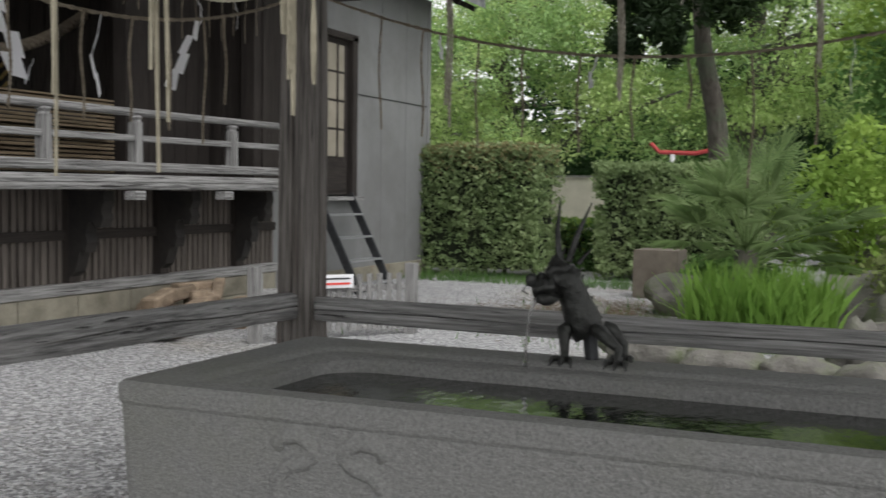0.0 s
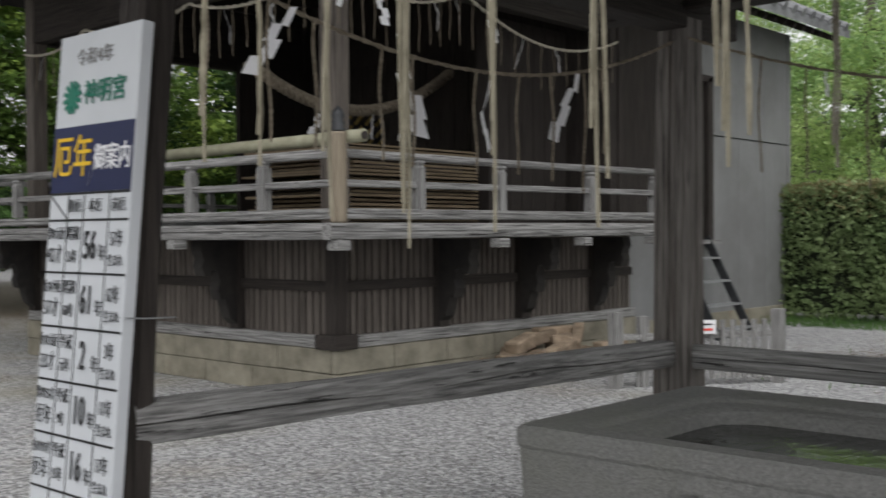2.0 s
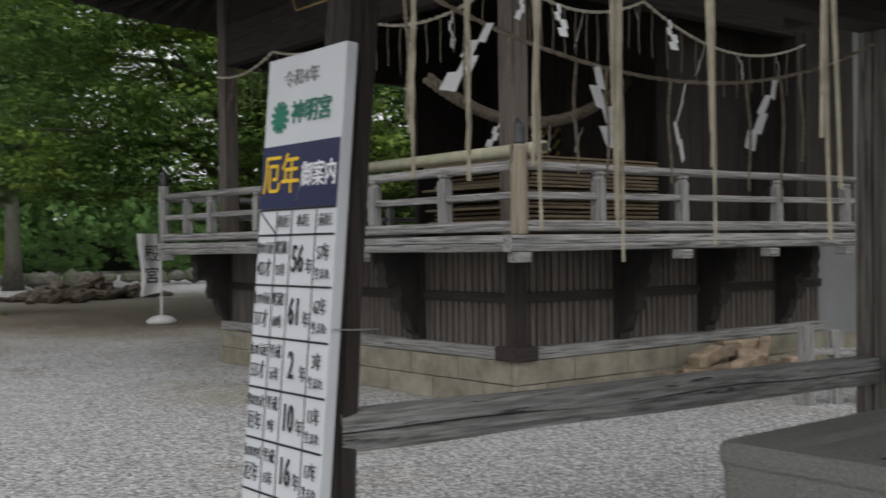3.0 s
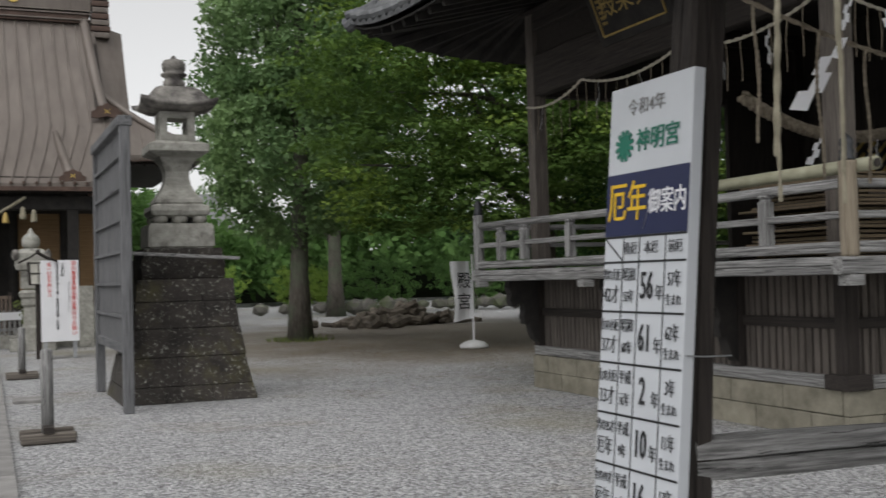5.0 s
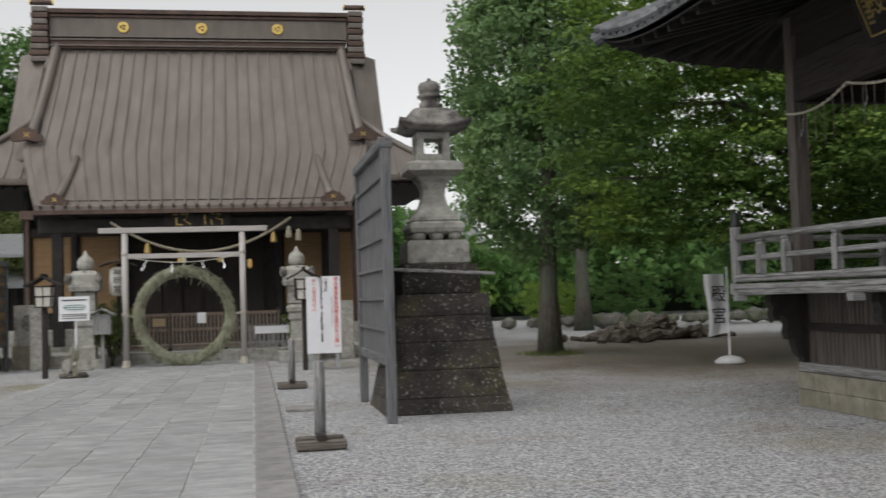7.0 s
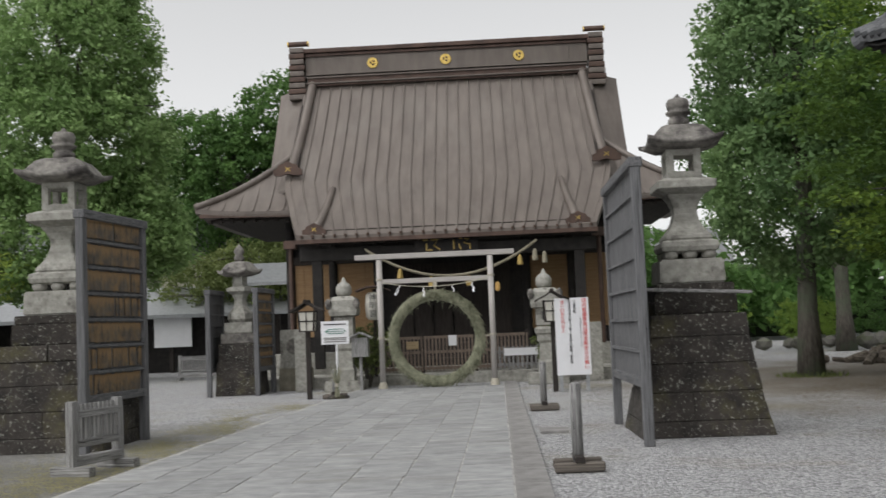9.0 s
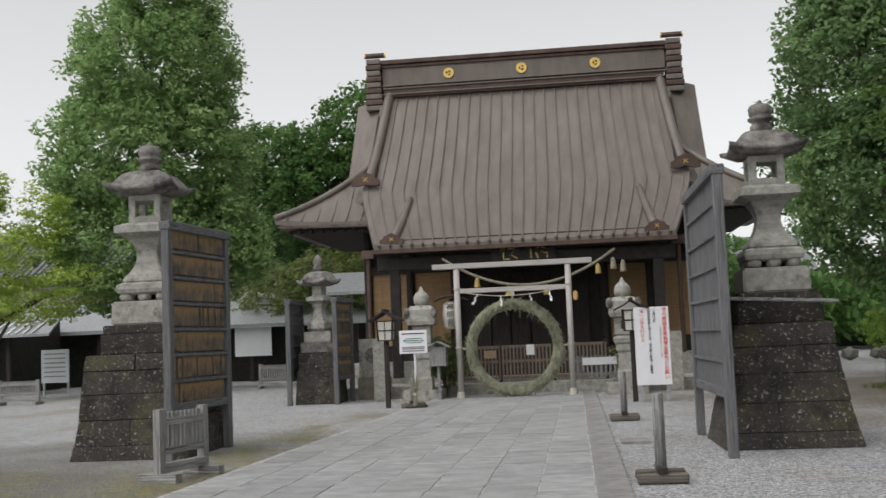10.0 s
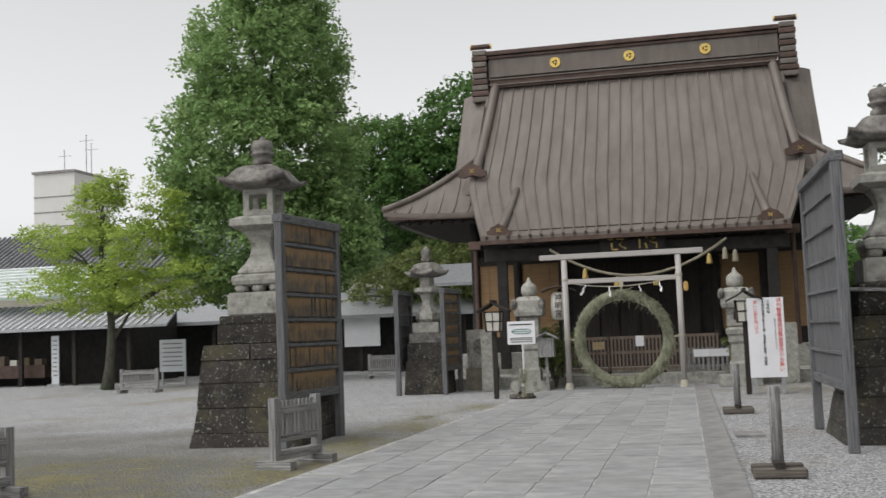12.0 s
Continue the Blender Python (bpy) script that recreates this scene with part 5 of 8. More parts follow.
    part("finial", lathe([(q * k, h * k) for q, h in ((0.125, 0.0), (0.12, 0.08), (0.095, 0.10), (0.105, 0.125), (0.14, 0.145), (0.145, 0.165), (0.11, 0.185), (0.125, 0.21), (0.132, 0.27), (0.11, 0.315), (0.04, 0.335), (0.012, 0.375))], (x, y, z5), 18), cap_stone, t, smooth=True)
    return t


big_lantern(1.43, 13.1, (0.70, 0.72), (0.50, 0.55), 1.29, 1.0, 1, "tall weathered stone lantern on a dark lichened plinth")
big_lantern(-6.0, 13.95, (0.72, 0.80), (0.60, 0.64), 1.24, 1.08, 2, "tall weathered stone lantern on a mossy dark plinth")


# tall slatted offering boards beside the lanterns
def tall_board(a, b, z0, z1, label, facing, tags):
    """A framed board between the posts a and b; facing: side on which pale tablets hang."""
    a, b = Vector((*a, 0)), Vector((*b, 0))
    d = (b - a).normalized()
    n = Vector((d.y, -d.x, 0)) * facing
    t = thing("offering_board", (a + b) / 2, label, "board", "offering boards beside the way")
    for p in (a, b):
        part("post", beam(p, p + Vector((0, 0, z1 + 0.02)), 0.10, 0.10, 0.008, up=n), slate_z, t)
    part("head_rail", beam(a - d * 0.06 + Vector((0, 0, z1 + 0.0)), b + d * 0.06 + Vector((0, 0, z1 + 0.0)), 0.14, 0.10, 0.008), slate_y, t)
    part("foot_rail", beam(a + Vector((0, 0, z0)), b + Vector((0, 0, z0)), 0.07, 0.10, 0.006), slate_y, t)
    rows = 7
    h = (z1 - z0) / rows
    part("backing", beam(a + d * 0.05 + Vector((0, 0, (z0 + z1) / 2)) - n * 0.02, b - d * 0.05 + Vector((0, 0, (z0 + z1) / 2)) - n * 0.02, 0.015, z1 - z0 - 0.08, 0), slate_z, t)
    for i in range(1, rows):
        z = z0 + i * h
        for s in (1, -1):
            part("batten", beam(a + d * 0.05 + n * 0.025 * s + Vector((0, 0, z)), b - d * 0.05 + n * 0.025 * s + Vector((0, 0, z)), 0.03, 0.035, 0.003), slate_y, t)
    L = (b - a).length - 0.12
    if tags:
        base = None
        m = int(L / 0.045)
        rr = random.Random(5)
        for i in range(rows):
            for k in range(m):
                if rr.random() < 0.06:
                    continue
                p = a + d * (0.06 + (k + 0.5) * L / m) + n * 0.0 + Vector((0, 0, z0 + i * h + h * 0.52))
                hh = h * rr.uniform(0.70, 0.80)
                bm = bmesh.new()
                beam(p - Vector((0, 0, hh / 2)), p + Vector((0, 0, hh / 2)), L / m * 0.86, 0.012, 0, bm, up=n)
                part("tablet", bm, tablet_mat, t)
    else:
        m = int(L / 0.11)
        for i in range(rows):
            for k in range(m):
                p = a + d * (0.06 + (k + 0.5) * L / m) + n * 0.0 + Vector((0, 0, z0 + i * h + h * 0.5))
                bm = beam(p - Vector((0, 0, h * 0.45)), p + Vector((0, 0, h * 0.45)), L / m * 0.93, 0.014, 0, None, up=n)
                part("slat", bm, slate_z, t)
    return t


tablet_mat = mat("sooty_name_tablet", (0.055, 0.05, 0.046), (0.17, 0.145, 0.115), 2.0, 0.85, 0.3, stretch=(8, 8, 1.2), c=(0.27, 0.175, 0.085), cscale=4.5, cut=(0.44, 0.66), vary=0.25)
# weather has greyed the foot of each tablet and left its head amber
tn, tl = tablet_mat.node_tree.nodes, tablet_mat.node_tree.links
tp = tn["Principled BSDF"]
tsrc = tp.inputs["Base Color"].links[0].from_socket
tco = next(k for k in tn if k.type == "TEX_COORD")
tmp = next(k for k in tn if k.type == "MAPPING")
tsep, tz, tfr, tnz, tad, tmr, tmx = tn.new("ShaderNodeSeparateXYZ"), tn.new("ShaderNodeMath"), tn.new("ShaderNodeMath"), tn.new("ShaderNodeTexNoise"), tn.new("ShaderNodeMath"), tn.new("ShaderNodeMapRange"), tn.new("ShaderNodeMix")
tl.new(tco.outputs["Object"], tsep.inputs[0])
tz.operation, tfr.operation, tad.operation = "MULTIPLY_ADD", "FRACT", "MULTIPLY_ADD"
tz.inputs[1].default_value, tz.inputs[2].default_value = 3.302, -1.981
tl.new(tsep.outputs[2], tz.inputs[0])
tl.new(tz.outputs[0], tfr.inputs[0])
tnz.inputs["Scale"].default_value = 3.0
tl.new(tmp.outputs[0], tnz.inputs["Vector"])
tad.inputs[1].default_value = 0.9
tl.new(tnz.outputs["Fac"], tad.inputs[0])
tl.new(tfr.outputs[0], tad.inputs[2])
tmr.inputs["From Min"].default_value, tmr.inputs["From Max"].default_value = 0.95, 1.25
tl.new(tad.outputs[0], tmr.inputs[0])
tmx.data_type = "RGBA"
tl.new(tmr.outputs[0], tmx.inputs[0])
tl.new(tsrc, tmx.inputs[6])
tmx.inputs[7].default_value = (0.31, 0.205, 0.11, 1)
tl.new(tmx.outputs[2], tp.inputs["Base Color"])
tall_board((0.73, 11.76), (0.70, 14.2), 0.62, 2.83, "grey weathered slatted board in a timber frame", -1, False)
tall_board((-5.41, 12.95), (-5.22, 14.45), 0.60, 2.72, "timber board hung with rows of sooty wooden tablets", 1, True)
shelf = thing("ledge_plank", (1.35, 12.3, 1.5), "grey plank laid along the lantern plinth", "plank")
part("plank", beam((0.75, 12.42, 1.57), (2.0, 12.60, 1.50), 0.09, 0.035, 0.004), wood_x, shelf)


# low movable fences and post stands
def low_fence(x, y, yaw, w, h, label):
    t = thing("low_fence", (0, 0, 0), label, "fence", "low picket fences")
    for s in (-1, 1):
        part("post", box(s * w / 2 - 0.045, s * w / 2 + 0.045, -0.04, 0.04, 0.06, h, 0.006), wood_z, t)
        part("foot", box(s * w / 2 - 0.05, s * w / 2 + 0.05, -0.22, 0.22, 0.0, 0.09, 0.008), wood_y, t)
    part("base_rail", box(-w / 2, w / 2, -0.045, 0.045, 0.09, 0.18, 0.008), wood_x, t)
    for z in (0.30, h - 0.12):
        part("fence_rail", box(-w / 2 + 0.04, w / 2 - 0.04, -0.045, -0.015, z - 0.035, z + 0.035, 0.004), wood_x, t)
    n = int(w / 0.072)
    for k in range(n):
        x0 = -w / 2 + 0.05 + (w - 0.1) * (k + 0.5) / n
        part("picket", box(x0 - 0.022, x0 + 0.022, -0.014, 0.004, 0.28, h - 0.03, 0.003), wood_z, t)
    t.matrix_basis = pose(x, y, 0, 0, 0, yaw)
    return t


low_fence(-4.66, 11.32, 74, 0.70, 0.70, "low grey picket fence on wooden feet")
low_fence(-6.75, 8.95, 72, 0.9, 0.6, "low grey picket fence on wooden feet")
low_fence(-15.38, 28.0, 0, 1.05, 0.66, "pale low picket fence on wooden feet")
low_fence(-9.5, 33.0, 0, 1.6, 0.75, "pale low picket fence on wooden feet")


def post_stand(x, y, h):
    t = thing("post_stand", (x, y, 0), "grey wooden post on crossed timber feet", "post", "rope posts beside the way")
    part("post", lathe([(0.048, 0.04), (0.048, h - 0.015), (0.035, h)], (x, y, 0), 12), wood_z, t, smooth=True)
    for d in (-0.15, 0.15):
        part("foot", beam((x - 0.21, y + d, 0.045), (x + 0.21, y + d, 0.05), 0.09, 0.08, 0.012), foot_wood, t)
    part("clamp", box(x - 0.04, x + 0.04, y - 0.2, y + 0.2, 0.085, 0.135, 0.004), dark_y, t)
    return t


post_stand(-0.08, 10.22, 0.74)
post_stand(-0.09, 16.75, 0.70)
post_stand(-3.85, 21.35, 0.55)

# ---- timber gateway and straw ring ----
gate = thing("torii_gate", (-2.0, 23.6, 0), "plain bleached timber gateway over the way", "gate")
for x in (-3.17, -0.82):
    part("pillar", tube([(x, 23.6, 0.10), (x, 23.6, 2.74)], 0.062, 12), bleached, gate, smooth=True)
    part("straw_collar", lathe([(0.10, 0.022), (0.095, 0.05), (0.075, 0.14), (0.07, 0.16)], (x, 23.6, 0), 12), straw, gate)
part("lintel", beam((-3.68, 23.6, 2.80), (-0.31, 23.6, 2.80), 0.13, 0.11, 0.008), bleached_x, gate)
part("tie_beam", beam((-3.17, 23.6, 2.27), (-0.82, 23.6, 2.27), 0.07, 0.10, 0.006), bleached_x, gate)
part("strut", box(-2.04, -1.96, 23.56, 23.62, 2.12, 2.25), straw, gate)
for x in (-3.17, -0.82):
    part("binding", lathe([(0.075, 1.0), (0.075, 1.04)], (x, 23.6, 0.06), 10), straw, gate)
    part("binding", lathe([(0.075, 2.2), (0.075, 2.24)], (x, 23.6, 0.1), 10), straw, gate)

ring = thing("straw_ring", (-2.0, 23.6, 0.02), "large green woven straw ring standing under the gateway", "straw ring")
bm = bmesh.new()
R, cz = 0.905, 1.05
rr = random.Random(7)
cpts = [Vector((-2.0 + R * math.sin(a * math.tau / 64), 23.58, cz + R * math.cos(a * math.tau / 64))) for a in range(65)]
tube(cpts, [0.095 + 0.012 * math.sin(i * 1.7) for i in range(65)], 12, bm, False)
part("core", bm, green_straw, ring, smooth=True)
bm = bmesh.new()
for i in range(1500):
    a = rr.uniform(0, math.tau)
    b = rr.uniform(0, math.tau)
    rad = 0.108
    L = rr.uniform(0.08, 0.34)
    p = []
    for k in range(4):
        t = a + (k / 3 - 0.5) * L / R
        bb = b + 1.6 * (k / 3 - 0.5)
        r2 = R + math.cos(bb) * rad
        out = 0.08 * rr.random() ** 3 if k == 3 else 0
        p.append(Vector((-2.0 + (r2 + out) * math.sin(t), 23.58 + math.sin(bb) * rad, cz + (r2 + out) * math.cos(t) - (0.05 * rr.random() if k == 3 else 0))))
    tube(p, 0.0075, 3, bm, False)
part("straw", bm, green_straw, ring)
bm = bmesh.new()
for i in range(380):
    a = rr.uniform(0, math.tau)
    x, z = -2.0 + (R + rr.uniform(-0.1, 0.1)) * math.sin(a), cz + (R + rr.uniform(-0.1, 0.1)) * math.cos(a)
    L = rr.uniform(0.05, 0.20)
    if z - L < 0.03:
        continue
    tube([(x, 23.48, z), (x + rr.uniform(-0.03, 0.03), 23.45, z - L * 0.5), (x + rr.uniform(-0.06, 0.06), 23.45, z - L)], 0.004, 3, bm, False)
tagged(part("loose_straw", bm, green_straw, ring), kind="stuff")
for s in (-1, 1):
    part("tie", tube([(-2.0 + s * 0.95, 23.58, 1.05), (-2.0 + s * 1.17, 23.6, 1.06)], 0.018, 6), straw, ring)
part("tie", tube([(-2.0, 23.58, 1.95), (-2.0, 23.6, 2.25)], 0.02, 6), straw, ring)
gr = thing("gate_rope", (-2.0, 23.55, 2.1), "thin rope with white paper streamers across the gateway", "rope")
part("rope", twisted(sag((-3.1, 23.52, 2.25), (-0.9, 23.52, 2.27), 0.13), 0.012, 2, 30, 4), straw, gr)
for k, s in enumerate((0.16, 0.38, 0.66, 0.85)):
    paper_zigzag(gr, (-3.1 + 2.2 * s, 23.5, 2.25 - 0.5 * s * (1 - s)), 0.18 if k != 2 else 0.12, 800 + k)


# ---- standing lamps, small stone lanterns, signs by the steps ----
def lamp_post(x, y, h):
    t = thing("wooden_lamp", (x, y, 0), "brown wooden lantern lamp on a post", "lamp", "wooden lamps beside the way")
    part("post", box(x - 0.045, x + 0.045, y - 0.045, y + 0.045, 0, h - 0.55, 0.006), dark_z, t)
    part("lamp_box", block(x, y, 0.13, 0.13, h - 0.55, h - 0.17, 0.155, 0.155, 0.004), lamp_glass, t)
    fr = bmesh.new()
    for s in (-1, 1):
        for q in (-1, 1):
            beam((x + s * 0.13, y + q * 0.13, h - 0.56), (x + s * 0.155, y + q * 0.155, h - 0.16), 0.025, 0.025, 0, fr)
    for z, r in ((h - 0.55, 0.14), (h - 0.36, 0.15), (h - 0.18, 0.16)):
        for q in (-1, 1):
            beam((x - r, y + q * r, z), (x + r, y + q * r, z), 0.02, 0.022, 0, fr)
            beam((x + q * r, y - r, z), (x + q * r, y + r, z), 0.02, 0.022, 0, fr)
    for q in (-1, 1):
        beam((x, y + q * 0.148, h - 0.55), (x, y + q * 0.158, h - 0.17), 0.014, 0.014, 0, fr)
    part("lattice_frame", fr, dark_z, t)
    rb = bmesh.new()
    for s in (-1, 1):
        sheet([[(x, y - 0.27, h + 0.02), (x, y + 0.27, h + 0.02)], [(x + s * 0.14, y - 0.27, h - 0.07), (x + s * 0.14, y + 0.27, h - 0.07)], [(x + s * 0.31, y - 0.27, h - 0.15), (x + s * 0.31, y + 0.27, h - 0.15)]], 0.035, rb)
    part("roof", rb, dark_z, t)
    part("ridge", beam((x, y - 0.28, h + 0.02), (x, y + 0.28, h + 0.02), 0.06, 0.06, 0.01), dark_z, t)


lamp_post(0.30, 20.9, 1.84)
lamp_post(-4.34, 21.4, 1.84)


def small_lantern(x, y, h, seed):
    t = thing("stone_lantern", (x, y, 0), "pale squat stone lantern beside the steps", "stone lantern", "squat lanterns by the steps")
    k = h / 2.45
    part("base", block(x, y, 0.42 * k, 0.42 * k, 0.0, 0.22 * k), lantern_stone, t)
    part("shaft", lathe([(0.27, 0.22), (0.27, 0.45), (0.23, 0.5), (0.21, 0.85), (0.27, 0.9), (0.27, 1.02), (0.32, 1.06), (0.34, 1.14), (0.25, 1.2)], (x, y, 0), 4, turn=math.pi / 4), lantern_stone, t)
    part("firebox", block(x, y, 0.2, 0.2, 1.2 * k, 1.58 * k), lantern_stone, t)
    part("window", box(x - 0.07, x + 0.07, y - 0.206, y - 0.199, 1.32 * k, 1.5 * k), ink, t, "dark lamp opening")
    part("cap", lathe([(0.20, 1.56), (0.40, 1.60), (0.43, 1.68), (0.40, 1.92), (0.30, 2.0), (0.12, 2.02)], (x, y, 0), 4, turn=math.pi / 4), lantern_stone, t)
    part("cap_corner", lump((x - 0.3, y - 0.3, 1.86 * k), 0.07, 3, (1, 1, 1.6), 2), cap_stone, t)
    part("cap_corner", lump((x + 0.3, y - 0.3, 1.86 * k), 0.07, 4, (1, 1, 1.6), 2), cap_stone, t)
    part("finial", lathe([(0.13, 2.02), (0.17, 2.08), (0.17, 2.2), (0.13, 2.27), (0.06, 2.32), (0.02, 2.42)], (x, y, 0), 14), lantern_stone, t, smooth=True)


small_lantern(-3.98, 23.9, 2.43, 1)
small_lantern(0.30, 23.9, 2.48, 2)

gs = thing("guide_sign", (-3.72, 20.9, 0), "white guide sign with green diagram on a pole", "sign")
part("pole", tube([(-3.72, 20.9, 0.0), (-3.72, 20.9, 1.2)], 0.02, 8), white_paint, gs)
part("panel", box(-4.0, -3.48, 20.86, 20.875, 1.03, 1.46, 0.003), white_paint, gs)
part("diagram", tube([(-3.92, 20.855, 1.27), (-3.85, 20.855, 1.31), (-3.60, 20.855, 1.31), (-3.54, 20.855, 1.27), (-3.6, 20.855, 1.23), (-3.85, 20.855, 1.23), (-3.92, 20.855, 1.27)], 0.006, 5), green_ink, gs)
part("diagram", box(-3.90, -3.58, 20.852, 20.858, 1.265, 1.275), green_ink, gs)
for z in (1.40, 1.15, 1.12, 1.08):
    part("printed_line", box(-3.95, -3.53, 20.853, 20.858, z - 0.012, z + 0.008), ink if z > 1.3 else kerb_stone, gs)
part("foot", lump((-3.72, 20.9, 0.05), 0.2, 8, (1, 0.8, 0.35), 2), dark_stone, gs)
sheaf = thing("straw_sheaf", (-3.72, 20.78, 0), "small sheaf of green and dry straw tied to the guide sign", "straw")
rs_ = random.Random(31)
for m_, n_ in ((green_straw, 34), (straw_old, 16)):
    bm = bmesh.new()
    for k in range(n_):
        a, q = rs_.uniform(0, math.tau), rs_.uniform(0.3, 1.0)
        dx_, dy_ = math.cos(a) * q, math.sin(a) * q
        h_ = rs_.uniform(0.35, 0.66)
        tube([(-3.72 + dx_ * 0.05, 20.78 + dy_ * 0.05, 0.06), (-3.72 + dx_ * 0.02, 20.78 + dy_ * 0.02, 0.28), (-3.72 + dx_ * 0.10, 20.78 + dy_ * 0.08, h_), (-3.72 + dx_ * 0.22, 20.78 + dy_ * 0.16, h_ - 0.02)], [0.006, 0.006, 0.005, 0.001], 4, bm)
    tagged(part("straw", bm, m_, sheaf), kind="stuff")
part("binding", lathe([(0.035, 0.25), (0.04, 0.28), (0.035, 0.31)], (-3.72, 20.78, 0), 10), straw, sheaf)
cover = thing("drain_cover", (-0.12, 13.6, 0), "flat grey stone drain cover in the gravel", "drain cover")
part("slab", block(-0.12, 13.6, 0.16, 0.24, 0.0, 0.03, bev=0.006), kerb_stone, cover)
bs = thing("appeal_sign", (0.64, 20.7, 0), "tall white sign with red and black vertical writing", "sign")
for x in (0.40, 0.88):
    part("leg", box(x - 0.03, x + 0.03, 20.7, 20.75, 0.0, 1.6), steel, bs)
part("panel", box(0.33, 0.95, 20.67, 20.695, 0.30, 1.70, 0.004), white_paint, bs)
vert = (("境内整備事業協賛金募金のお願い", 0.87, 0.088, red_ink, 1.64), ("御協賛宜しくお願い申し上げます", 0.79, 0.036, ink, 1.30), ("工事内容", 0.69, 0.06, ink, 1.62), ("本殿屋根葺き替え工事・参道敷石整備・植樹等", 0.60, 0.056, ink, 1.62), ("金一口壱万円以上", 0.47, 0.075, red_ink, 1.62))
for s, x, size, m, z in vert:
    for i, ch in enumerate(s):
        zz = z - i * size * 0.98
        if zz > 0.34:
            lettering(ch, size, m, bs, Matrix.Translation(Vector((x, 20.667, zz)) - ORIGIN[bs]) @ pose(0, 0, 0, 90, 0, 0))


# ---- main hall ----
HX = -1.83
hall = thing("main_hall", (HX, 30, 0), "shrine hall with a steep brown copper roof", "building")
EYF, EZF = 25.8, 3.50
RY, RZ = 30.4, 8.2


def prof(s):
    """Height of the front slope, s from the eave (0) to the ridge (1)."""
    return EZF + (RZ - EZF) * (0.62 * s + 0.38 * s * s)


def fy(s):
    return EYF + (RY - EYF) * s


XL, XR = HX - 3.55, HX + 3.55
rows = []
for i in range(17):
    s = i / 16
    w = 3.50 + 0.62 * min(1.0, s / 0.42) - 0.30 * max(0.0, s - 0.42)
    rows.append([(HX + u / 10 * w, fy(s), prof(s) + 0.05 * abs(u / 10) ** 6 * (1 - s)) for u in range(-10, 11)])
part("roof_front", sheet(rows, 0.12), copper, hall)
for i in range(27):
    u = -1 + 2 * (i + 0.5) / 27
    pts = [Vector((HX + u * (3.50 + 0.62 * min(1.0, s / 0.42) - 0.30 * max(0.0, s - 0.42)), fy(s) - 0.02, prof(s) + 0.012)) for s in [k / 14 for k in range(15)]]
    part("roof_seam", tube(pts, 0.022, 5), copper, hall)
    part("seam_end", lathe([(0.035, -0.03), (0.035, 0.03)], (HX + u * 3.5, EYF - 0.03, EZF - 0.0), 8), copper_dark, hall)
part("fascia", beam((XL + 0.02, EYF + 0.05, EZF - 0.12), (XR - 0.02, EYF + 0.05, EZF - 0.12), 0.12, 0.10, 0.006), copper_dark, hall)
